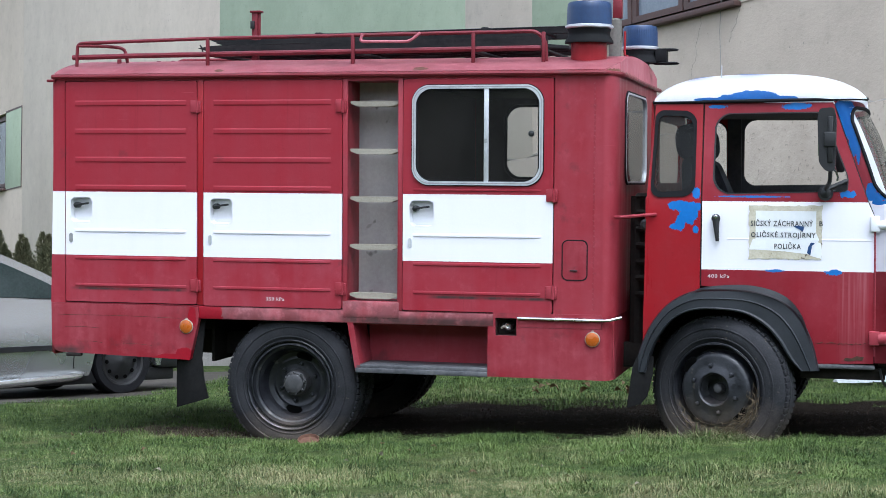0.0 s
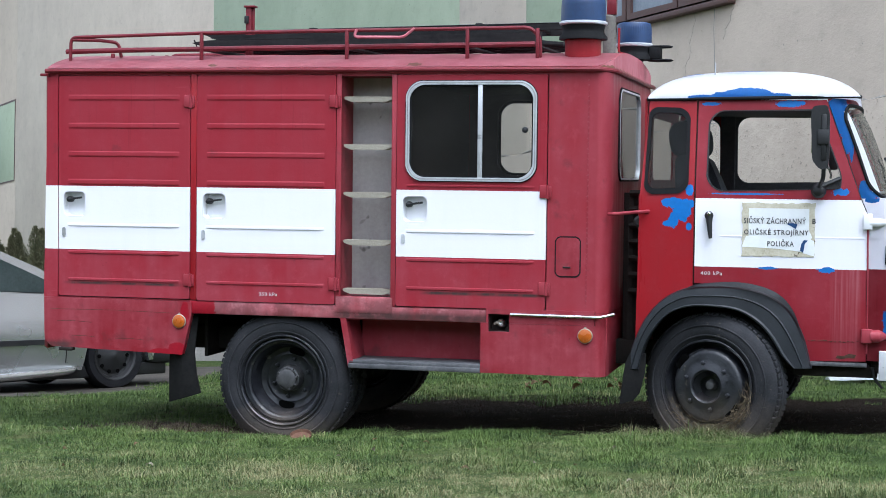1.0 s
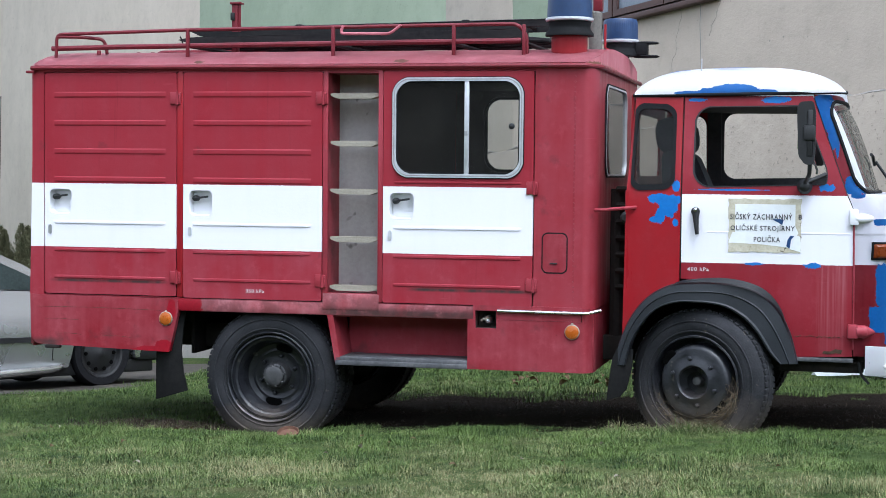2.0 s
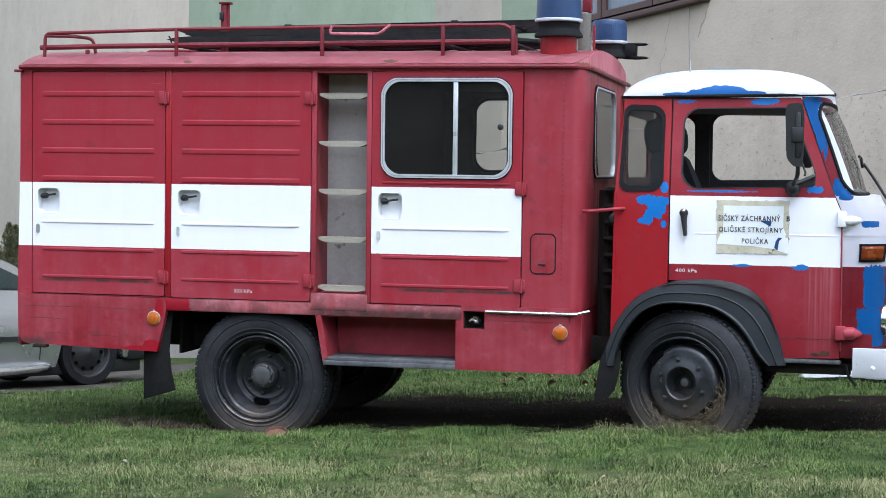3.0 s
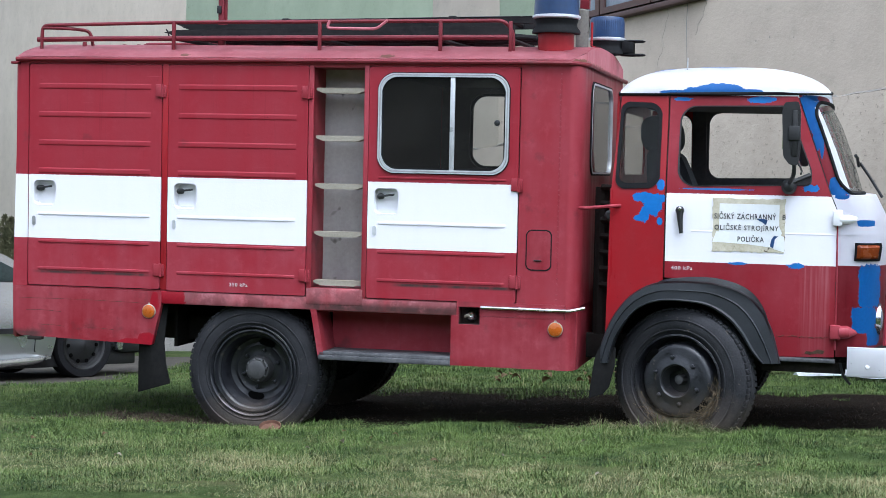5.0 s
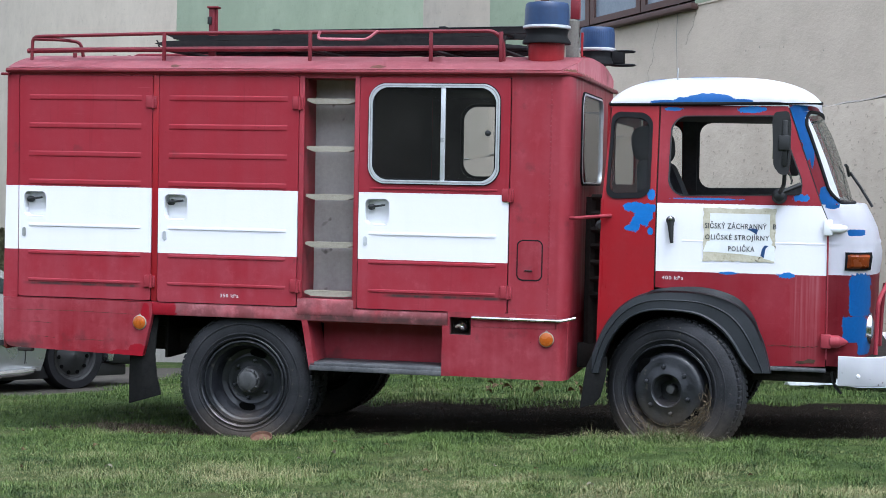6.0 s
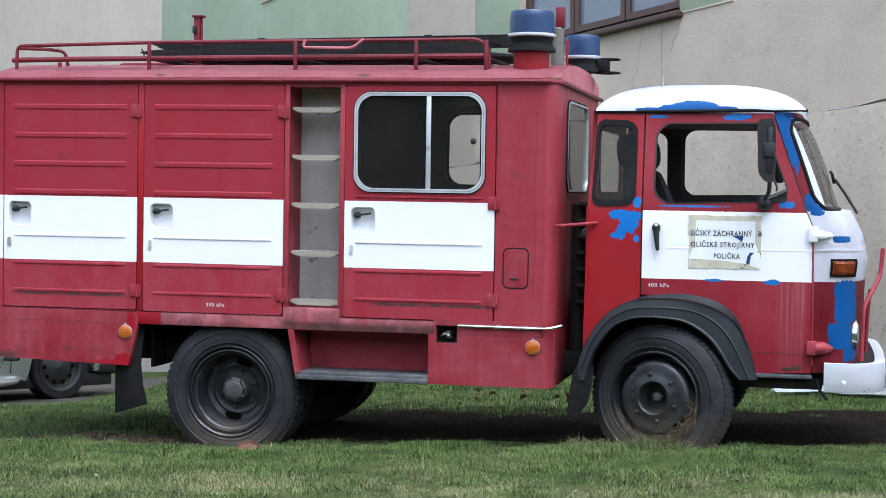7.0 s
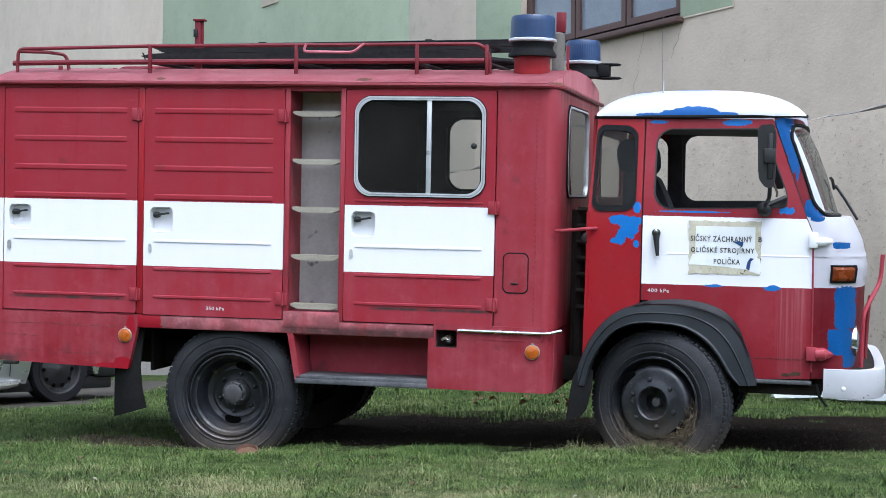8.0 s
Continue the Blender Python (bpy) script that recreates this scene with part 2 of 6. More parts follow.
M_BLACK = surface("black_plastic", (0.0045, 0.0045, 0.005), (0.011, 0.011, 0.0125), 0.55, coarse=6, fine=80, bump=0.15)
M_GASKET = surface("black_rubber_gasket", (0.005, 0.005, 0.006), (0.013, 0.013, 0.015), 0.75, coarse=9, bump=0.2)
M_ALU = surface("dull_aluminium", (0.46, 0.47, 0.49), (0.60, 0.61, 0.64), 0.36, metal=0.35, coarse=9, fine=90, bump=0.06)
M_CHROME = surface("scratched_chrome_strip", (0.42, 0.42, 0.43), (0.66, 0.66, 0.68), 0.22, metal=1.0, coarse=12, fine=90, bump=0.06)
M_STEELGREY = surface("grey_recess_sheet", (0.32, 0.30, 0.29), (0.44, 0.42, 0.405), 0.7, coarse=2.5, fine=45, bump=0.25, stretch=(2, 2, 0.5), speck=((0.15, 0.14, 0.13), 9.0, 0.66))
M_MAST = surface("weathered_mast_grey", (0.085, 0.080, 0.070), (0.165, 0.155, 0.138), 0.7, coarse=9, fine=60, bump=0.2, stretch=(1, 1, 0.4), speck=((0.06, 0.035, 0.025), 22.0, 0.66))
M_RUNG = surface("weathered_pale_wood", (0.23, 0.205, 0.165), (0.34, 0.31, 0.255), 0.8, coarse=8, fine=80, bump=0.4, stretch=(0.4, 3, 3))
M_STEP = surface("worn_step_metal", (0.035, 0.036, 0.042), (0.11, 0.11, 0.115), 0.65, metal=0.1, coarse=5, bump=0.4)
M_ORANGE = surface("amber_lens", (0.34, 0.075, 0.007), (0.42, 0.105, 0.010), 0.28, coarse=12, fine=120, bump=0.3)
M_ORANGEDARK = surface("dark_amber_lens", (0.20, 0.035, 0.008), (0.32, 0.07, 0.012), 0.25, coarse=12, fine=150, bump=0.3)
M_BEACON = surface("faded_blue_beacon_plastic", (0.006, 0.023, 0.075), (0.011, 0.038, 0.112), 0.4, coarse=4, fine=40, bump=0.1, stretch=(3, 3, 0.6))
M_BEACONBASE = surface("matt_black_beacon_base", (0.004, 0.004, 0.0045), (0.012, 0.012, 0.013), 0.72, coarse=6, bump=0.2)
M_HOSE = surface("weathered_black_bundle", (0.005, 0.005, 0.006), (0.024, 0.022, 0.022), 0.7, coarse=7, fine=30, bump=0.5, stretch=(0.4, 3, 3))
M_TAPE = surface("grimy_tape_residue", (0.42, 0.38, 0.28), (0.60, 0.56, 0.45), 0.8, coarse=14, fine=90, bump=0.3, speck=((0.12, 0.10, 0.07), 30.0, 0.66))
M_PAPER = surface("white_sign_foil", (0.78, 0.79, 0.80), (0.70, 0.71, 0.72), 0.5, coarse=9, bump=0.05)
M_INK = surface("faded_black_lettering", (0.012, 0.012, 0.016), (0.05, 0.05, 0.058), 0.6, coarse=30, bump=0.0)
M_PALEINK = surface("pale_stencil_lettering", (0.50, 0.42, 0.42), (0.62, 0.54, 0.54), 0.7, coarse=60, bump=0.0)
M_NAVY = surface("torn_navy_foil", (0.008, 0.035, 0.12), (0.013, 0.055, 0.17), 0.45, coarse=20, bump=0.05)
M_BLUEPAINT = surface("old_blue_paint", BLUE, (0.02, 0.15, 0.42), 0.4, coarse=20, bump=0.05)
M_LOCK = surface("zinc_lock_plate", (0.25, 0.25, 0.25), (0.42, 0.42, 0.42), 0.45, metal=0.6, coarse=20, bump=0.1)
M_MIRROR = surface("mirror_glass", (0.75, 0.77, 0.78), (0.78, 0.79, 0.80), 0.05, metal=1.0, coarse=3, bump=0.0)


def glass_material(name, tint=(0.92, 0.95, 0.94), rough=0.02, haze=0.0, ior=1.5):
    m, n, l, bs = nodes_of(name)
    clear, gloss, mix = n.new("ShaderNodeBsdfTransparent"), n.new("ShaderNodeBsdfGlossy"), n.new("ShaderNodeMixShader")
    fres = n.new("ShaderNodeFresnel")
    fres.inputs["IOR"].default_value = ior
    clear.inputs["Color"].default_value = (*tint, 1)
    gloss.inputs["Roughness"].default_value = rough
    l.new(fres.outputs[0], mix.inputs["Fac"])
    l.new(clear.outputs[0], mix.inputs[1])
    l.new(gloss.outputs[0], mix.inputs[2])
    dust, film = n.new("ShaderNodeBsdfDiffuse"), n.new("ShaderNodeMixShader")
    dust.inputs["Color"].default_value = (0.55, 0.53, 0.50, 1)
    raw, vec = coords(n, l)
    l.new(ramp(n, l, noise_at(n, l, raw, 4.0, 6.0), 0.35, 0.75, haze * 0.4, haze), film.inputs["Fac"])
    l.new(mix.outputs[0], film.inputs[1])
    l.new(dust.outputs[0], film.inputs[2])
    l.new(film.outputs[0], n["Material Output"].inputs["Surface"])
    return m


M_GLASS = glass_material("dusty_window_glass", (0.97, 0.975, 0.97), haze=0.014)
M_SCREEN = glass_material("windscreen_glass", (0.90, 0.93, 0.91), haze=0.03)
M_SMOKED = glass_material("grimy_quarter_glass", (0.60, 0.595, 0.575), haze=0.006, ior=1.22)
M_FRONTGLASS = glass_material("grimy_front_glass", (0.78, 0.78, 0.76), haze=0.01, ior=1.3)
M_HOUSEGLASS = surface("house_window_glass", (0.13, 0.155, 0.19), (0.19, 0.22, 0.255), 0.06, coarse=1.5, bump=0.0)

# house
def render_coat(name, c1, c2, coarse, fine, bump, dist, pits=0.66):
    m, n, l, bs = nodes_of(name)
    raw, vec = coords(n, l, (1, 1, 0.45))
    a, b, c = noise_at(n, l, vec, 0.7, 8.0), noise_at(n, l, raw, fine, 3.0), noise_at(n, l, raw, coarse, 4.0)
    col = blend(n, l, ramp(n, l, a, 0.35, 0.68), c1, c2)
    col = blend(n, l, ramp(n, l, c, 0.55, 0.75, 0.0, 0.35), col, tuple(v * 0.72 for v in c1))
    d = noise_at(n, l, raw, 2.4, 7.0, 0.72)
    col = blend(n, l, ramp(n, l, d, 0.50, 0.68, 0.0, 0.40), col, tuple(v * 0.80 for v in c1))
    col = blend(n, l, ramp(n, l, d, 0.46, 0.32, 0.0, 0.35), col, tuple(min(1.0, v * 1.14) for v in c2))
    col = blend(n, l, ramp(n, l, b, pits, pits + 0.08, 0.0, 0.6), col, tuple(v * 0.45 for v in c1))
    l.new(col, bs.inputs["Base Color"])
    bs.inputs["Roughness"].default_value = 0.92
    bumped(n, l, bs, calc(n, l, "ADD", b, calc(n, l, "MULTIPLY", c, 0.6)), bump, dist)
    return m


M_WALL = render_coat("grey_beige_roughcast", (0.455, 0.385, 0.315), (0.53, 0.452, 0.374), 6.0, 30.0, 0.4, 0.007)
M_GREEN = render_coat("pale_green_roughcast", (0.318, 0.375, 0.268), (0.375, 0.43, 0.315), 5.0, 30.0, 0.3, 0.008)
M_CREAM = render_coat("pale_beige_render", (0.47, 0.405, 0.338), (0.54, 0.470, 0.396), 5.0, 30.0, 0.3, 0.008)
M_PLINTH = render_coat("grey_stone_plinth", (0.22, 0.20, 0.18), (0.30, 0.28, 0.25), 4.0, 18.0, 0.8, 0.04)
M_DADO = render_coat("coarse_pebbled_coat", (0.35, 0.298, 0.242), (0.435, 0.375, 0.310), 9.0, 26.0, 0.35, 0.012, 0.61)
M_WINFRAME = surface("brown_window_wood", (0.055, 0.028, 0.024), (0.085, 0.045, 0.038), 0.55, coarse=3, fine=60, bump=0.2)
M_CRACK = surface("dark_crack", (0.25, 0.23, 0.205), (0.33, 0.31, 0.275), 0.9, coarse=9)
M_ROOFTILE = surface("brown_roof_tiles", (0.12, 0.06, 0.045), (0.18, 0.09, 0.07), 0.8, coarse=3, bump=0.4)
M_CABLE = surface("grey_cable", (0.16, 0.155, 0.15), (0.24, 0.235, 0.225), 0.6, coarse=5, bump=0.0)
# ground
M_ASPHALT = surface("worn_gravel_asphalt", (0.022, 0.019, 0.017), (0.075, 0.066, 0.056), 0.95, coarse=2, fine=60, bump=0.5)
M_SNOW = surface("wet_white_sheeting", (0.75, 0.77, 0.80), (0.60, 0.62, 0.65), 0.5, coarse=5, bump=0.4)
M_CLAY = surface("terracotta_shard", (0.075, 0.036, 0.024), (0.14, 0.075, 0.052), 0.8, coarse=14, bump=0.3)
M_LEAF = surface("withered_leaf", (0.09, 0.058, 0.032), (0.20, 0.14, 0.085), 0.8, coarse=20, bump=0.2)
M_THUJA = surface("thuja_foliage", (0.045, 0.052, 0.026), (0.14, 0.132, 0.072), 0.8, coarse=2.5, fine=25, bump=0.3)
M_BACK = surface("dull_backdrop", (0.035, 0.04, 0.028), (0.09, 0.085, 0.07), 0.9, coarse=0.4, fine=3, bump=0.3)
M_BARK = surface("thuja_bark", (0.06, 0.045, 0.03), (0.10, 0.075, 0.05), 0.9, coarse=8, bump=0.5)
# car
M_CARGLASS = surface("dark_car_window", (0.012, 0.020, 0.020), (0.030, 0.040, 0.040), 0.2, coarse=2, bump=0.0)
M_SILVER = surface("silver_car_paint", (0.52, 0.53, 0.54), (0.51, 0.52, 0.53), 0.22, metal=0.85, coarse=0.6, fine=8, bump=0.0)
M_SILL = surface("polished_side_tube", (0.55, 0.56, 0.56), (0.68, 0.69, 0.69), 0.20, metal=0.9, coarse=2, fine=6, bump=0.0)


def ground_material():
    m, n, l, bs = nodes_of("turf_and_shaded_soil")
    raw, vec = coords(n, l)
    big, mid, fine = noise_at(n, l, raw, 0.9, 5.0), noise_at(n, l, raw, 7.0, 6.0), noise_at(n, l, raw, 55.0, 4.0)
    turf = blend(n, l, ramp(n, l, mid, 0.35, 0.65), (0.045, 0.072, 0.022), (0.090, 0.125, 0.042))
    turf = blend(n, l, ramp(n, l, big, 0.50, 0.66, 0.0, 0.6), turf, (0.15, 0.135, 0.07))
    # bare soil, its colour taken near black to hold the truck's shade
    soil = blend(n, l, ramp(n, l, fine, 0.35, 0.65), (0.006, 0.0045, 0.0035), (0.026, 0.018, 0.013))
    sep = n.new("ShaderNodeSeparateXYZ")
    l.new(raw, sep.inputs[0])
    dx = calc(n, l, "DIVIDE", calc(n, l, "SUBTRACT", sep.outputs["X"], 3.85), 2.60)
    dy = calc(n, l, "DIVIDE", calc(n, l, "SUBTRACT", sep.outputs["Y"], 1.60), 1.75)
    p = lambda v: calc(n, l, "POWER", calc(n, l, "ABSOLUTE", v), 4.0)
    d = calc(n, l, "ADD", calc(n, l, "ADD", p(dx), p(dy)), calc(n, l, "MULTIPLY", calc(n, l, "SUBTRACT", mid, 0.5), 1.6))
    # trodden brown earth behind the rear wheel
    for ex, ey, rx, ry in ((0.88, 0.10, 0.70, 0.30),):
        qx = calc(n, l, "DIVIDE", calc(n, l, "SUBTRACT", sep.outputs["X"], ex), rx)
        qy = calc(n, l, "DIVIDE", calc(n, l, "SUBTRACT", sep.outputs["Y"], ey), ry)
        q = calc(n, l, "ADD", calc(n, l, "ADD", calc(n, l, "MULTIPLY", qx, qx), calc(n, l, "MULTIPLY", qy, qy)), calc(n, l, "MULTIPLY", calc(n, l, "SUBTRACT", mid, 0.5), 1.8))
        turf = blend(n, l, ramp(n, l, q, 0.6, 1.1), blend(n, l, ramp(n, l, fine, 0.35, 0.65), (0.030, 0.021, 0.014), (0.085, 0.062, 0.044)), turf)
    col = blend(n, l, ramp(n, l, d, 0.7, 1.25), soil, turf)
    l.new(col, bs.inputs["Base Color"])
    bs.inputs["Roughness"].default_value = 0.95
    bs.inputs["Specular IOR Level"].default_value = 0.05
    bumped(n, l, bs, calc(n, l, "ADD", calc(n, l, "ADD", fine, mid), noise_at(n, l, raw, 18.0, 6.0, 0.7)), 1.0, 0.06)
    return m


def grass_material(name, dark, light, straw, amount):
    m, n, l, bs = nodes_of(name)
    geo, (raw, vec) = n.new("ShaderNodeNewGeometry"), coords(n, l)
    rnd = geo.outputs["Random Per Island"]
    clump = calc(n, l, "ADD", calc(n, l, "MULTIPLY", noise_at(n, l, raw, 6.0, 4.0, 0.7), 0.55), calc(n, l, "MULTIPLY", noise_at(n, l, raw, 1.5, 4.0, 0.6), 0.45))
    col = blend(n, l, ramp(n, l, calc(n, l, "ADD", calc(n, l, "MULTIPLY", rnd, 0.40), calc(n, l, "MULTIPLY", clump, 1.9)), 0.80, 1.42), dark, light)
    patch = calc(n, l, "ADD", noise_at(n, l, raw, 1.6, 6.0, 0.68), calc(n, l, "MULTIPLY", calc(n, l, "SUBTRACT", rnd, 0.5), 0.22))
    sep = n.new("ShaderNodeSeparateXYZ")
    l.new(raw, sep.inputs[0])
    patch = calc(n, l, "ADD", patch, ramp(n, l, sep.outputs["Y"], -0.8, -2.4, -0.08, 0.055))
    col = blend(n, l, ramp(n, l, patch, 0.50, 0.68, 0.0, amount), col, straw)
    l.new(col, bs.inputs["Base Color"])
    bs.inputs["Roughness"].default_value = 0.65
    bs.inputs["Specular IOR Level"].default_value = 0.2
    return m


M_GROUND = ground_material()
M_GRASS = grass_material("lawn_blades", (0.018, 0.040, 0.010), (0.118, 0.172, 0.045), (0.27, 0.245, 0.130), 0.80)
M_DRYGRASS = grass_material("dry_tuft_blades", (0.08, 0.08, 0.035), (0.22, 0.20, 0.11), (0.28, 0.25, 0.15), 0.8)
M_DEADGRASS = grass_material("dead_brown_blades", (0.022, 0.016, 0.011), (0.070, 0.051, 0.035), (0.10, 0.078, 0.055), 0.6)

# ---- mesh helpers ----
def finish(name, bm, mat, smooth=35):
    bmesh.ops.recalc_face_normals(bm, faces=bm.faces)
    me = bpy.data.meshes.new(name)
    bm.to_mesh(me)
    bm.free()
    me.materials.append(mat)
    if smooth:
        me.shade_smooth()
        me.set_sharp_from_angle(angle=radians(smooth))
    return me


def part(name, bm, mat, parent, label="", smooth=35):
    ob = new(name, bm if isinstance(bm, bpy.types.Mesh) else finish(name, bm, mat, smooth))
    ob.parent = parent
    if label:
        ob["label"] = label
    return ob


def thing(name, label, category, group="", m=Matrix.Identity(4)):
    ob = new(name)
    ob.matrix_world = m
    return tagged(ob, label, category, group)


def box(x0, x1, y0, y1, z0, z1, bev=0.004, bm=None, m=None, seg=2):
    bm = bm or bmesh.new()
    t = bmesh.new()
    bmesh.ops.create_cube(t, size=1.0)
    for v in t.verts:
        v.co = Vector(((x0 + x1) / 2 + v.co.x * (x1 - x0), (y0 + y1) / 2 + v.co.y * (y1 - y0), (z0 + z1) / 2 + v.co.z * (z1 - z0)))
    if bev:
        bmesh.ops.bevel(t, geom=list(t.edges), offset=bev, segments=seg, affect="EDGES", profile=0.5)
    if m:
        bmesh.ops.transform(t, matrix=m, verts=t.verts)
    return join(bm, t)


def join(bm, t):
    me = bpy.data.meshes.new("join")
    t.to_mesh(me)
    t.free()
    bm.from_mesh(me)
    bpy.data.meshes.remove(me)
    return bm


def rounded(pts, r, n=5):
    """A polygon with its corners rounded; r: one radius, or one for each corner."""
    out, k = [], len(pts)
    for i, p in enumerate(pts):
        a, b, c = Vector(pts[i - 1]), Vector(p), Vector(pts[(i + 1) % k])
        rr = r[i] if isinstance(r, (list, tuple)) else r
        if rr <= 0:
            out.append(b)
            continue
        p0, p1 = b + (a - b).normalized() * rr, b + (c - b).normalized() * rr
        for j in range(n + 1):
            t = j / n
            out.append((1 - t) ** 2 * p0 + 2 * t * (1 - t) * b * 0.62 + 0.38 * 2 * t * (1 - t) * (p0 + p1) / 2 + t ** 2 * p1)
    return [(v.x, v.y) for v in out]


def rrect(x0, x1, z0, z1, r, n=5):
    return rounded([(x0, z0), (x1, z0), (x1, z1), (x0, z1)], r, n)


def plate(outer, holes=(), y0=0.0, y1=0.02, place=None, cuts=(), cutx=(), bm=None):
    """A sheet in x and z with holes, from y0 to y1; place(x, y, z) bends it; cuts: heights at which it is divided for that."""
    t = bmesh.new()
    for loop in (outer, *holes):
        vs = [t.verts.new((p[0], 0, p[1])) for p in loop]
        for i in range(len(vs)):
            t.edges.new((vs[i - 1], vs[i]))
    bmesh.ops.triangle_fill(t, use_beauty=True, use_dissolve=False, edges=list(t.edges), normal=(0, -1, 0))
    for axis, values in ((2, cuts), (0, cutx)):
        for c in values:
            co, no = [0, 0, 0], [0, 0, 0]
            co[axis], no[axis] = c, 1
            bmesh.ops.bisect_plane(t, geom=list(t.verts) + list(t.edges) + list(t.faces), plane_co=co, plane_no=no)
    for v in t.verts:
        v.co.y = y0
    ext = bmesh.ops.extrude_face_region(t, geom=list(t.faces))
    for v in ext["geom"]:
        if isinstance(v, bmesh.types.BMVert):
            v.co.y = y1
    if place:
        for v in t.verts:
            v.co = Vector(place(*v.co))
    return join(bm, t) if bm else t


def tube(path, r, sides=8, bm=None, closed=False):
    bm = bm or bmesh.new()
    pts = [Vector(p) for p in path]
    rings, n = [], len(pts)
    side = None
    for i, p in enumerate(pts):
        a = pts[i - 1] if (i > 0 or closed) else p
        b = pts[(i + 1) % n] if (i < n - 1 or closed) else p
        d = (b - a).normalized()
        if side is None:
            side = d.cross(Vector((0, 0, 1)) if abs(d.z) < 0.9 else Vector((0, 1, 0))).normalized()
        side = (side - d * side.dot(d)).normalized()
        up = d.cross(side)
        rr = r[i] if isinstance(r, (list, tuple)) else r
        rings.append([bm.verts.new(p + (side * math.cos(2 * math.pi * k / sides) + up * math.sin(2 * math.pi * k / sides)) * rr) for k in range(sides)])
    for i in range(n if closed else n - 1):
        q = rings[(i + 1) % n]
        for k in range(sides):
            bm.faces.new((rings[i][k], rings[i][(k + 1) % sides], q[(k + 1) % sides], q[k]))
    if not closed:
        bm.faces.new(rings[0]), bm.faces.new(rings[-1])
    return bm


def arc_path(pts, r, n=5):
    """An open line in space with its inner corners rounded."""
    out = [Vector(pts[0])]
    for a, b, c in zip(pts, pts[1:], pts[2:]):
        a, b, c = Vector(a), Vector(b), Vector(c)
        p0, p1 = b + (a - b).normalized() * r, b + (c - b).normalized() * r
        out += [(1 - j / n) ** 2 * p0 + 2 * (j / n) * (1 - j / n) * b + (j / n) ** 2 * p1 for j in range(n + 1)]
    return out + [Vector(pts[-1])]


def lathe(profile, seg=48, axis="y", at=(0, 0, 0), bm=None, caps=True):
    """Turn (radius, along) round an axis."""
    bm = bm or bmesh.new()
    rings = []
    for rad, al in profile:
        ring = []
        for k in range(seg):
            a = 2 * math.pi * k / seg
            c, s = rad * math.cos(a), rad * math.sin(a)
            p = (c, al, s) if axis == "y" else ((c, s, al) if axis == "z" else (al, c, s))
            ring.append(bm.verts.new(Vector(p) + Vector(at)))
        rings.append(ring)
    for a, b in zip(rings, rings[1:]):
        for k in range(seg):
            bm.faces.new((a[k], a[(k + 1) % seg], b[(k + 1) % seg], b[k]))
    if caps:
        for ring in (rings[0], rings[-1]):
            bm.faces.new(ring)
    return bm


def sheet(fn, nu, nv, thick=0.0, bm=None):
    """A grid surface fn(u, v), u and v from 0 to 1; thick: given depth along its normals."""
    t = bmesh.new()
    g = [[t.verts.new(fn(i / nu, j / nv)) for j in range(nv + 1)] for i in range(nu + 1)]
    for i in range(nu):
        for j in range(nv):
            t.faces.new((g[i][j], g[i + 1][j], g[i + 1][j + 1], g[i][j + 1]))
    if thick:
        bmesh.ops.solidify(t, geom=list(t.faces), thickness=thick)
    return join(bm, t) if bm else t


def lettering(text, size, m, mat, parent, name="lettering", width=None):
    cu = bpy.data.curves.new("text", "FONT")
    cu.body, cu.size, cu.extrude, cu.resolution_u = text, size, 0.0006, 2
    cu.offset, cu.space_character = size * 0.014, 1.15
    ob = bpy.data.objects.new("text", cu)
    me = bpy.data.meshes.new_from_object(ob)
    bpy.data.objects.remove(ob)
    xs = [v.co.x for v in me.vertices]
    k = width / (max(xs) - min(xs)) if width else 1.0
    me.transform(m @ Matrix.Diagonal((k, 1, 1, 1)) @ Matrix.Translation((-min(xs), 0, 0)))
    me.materials.clear()
    me.materials.append(mat)
    ob = new(name, me)
    ob.parent = parent
    return ob


def smoothstep(a, b, x):
    t = min(max((x - a) / (b - a), 0.0), 1.0)
    return t * t * (3 - 2 * t)

# ---- ground: a gentle slope that falls towards the camera ----
def ground_height(x, y):
    h = -0.047 + 0.005 * (max(-9.0, min(8.0, x)) - 1.62) + 0.033 * max(-30.0, min(9.0, y))
    if y < -1.5:
        h -= 0.004 * min(-1.5 - y, 12.0) ** 2
    h += 0.02 * noise.noise(Vector((x * 0.8, y * 0.8, 0))) + 0.008 * noise.noise(Vector((x * 3.1, y * 3.1, 5)))
    h -= 0.125 * smoothstep(0.5, -2.0, x) * smoothstep(2.0, 5.5, y)
    # sunken patch round the near wheels
    for cx, cy in ((1.62, 0.1), (4.25, 0.1)):
        d = ((x - cx) / 0.5) ** 2 + ((y - cy) / 0.3) ** 2
        h -= 0.025 * math.exp(-d)
    return h


def axis_steps(lo, hi, fine_lo, fine_hi, step):
    out = list(np.arange(fine_lo, fine_hi + 1e-6, step))
    d, x = step, fine_lo
    while x > lo:
        d *= 1.35
        x = max(lo, x - d)
        out.insert(0, x)
    d, x = step, fine_hi
    while x < hi:
        d *= 1.35
        x = min(hi, x + d)
        out.append(x)
    return [float(v) for v in out]


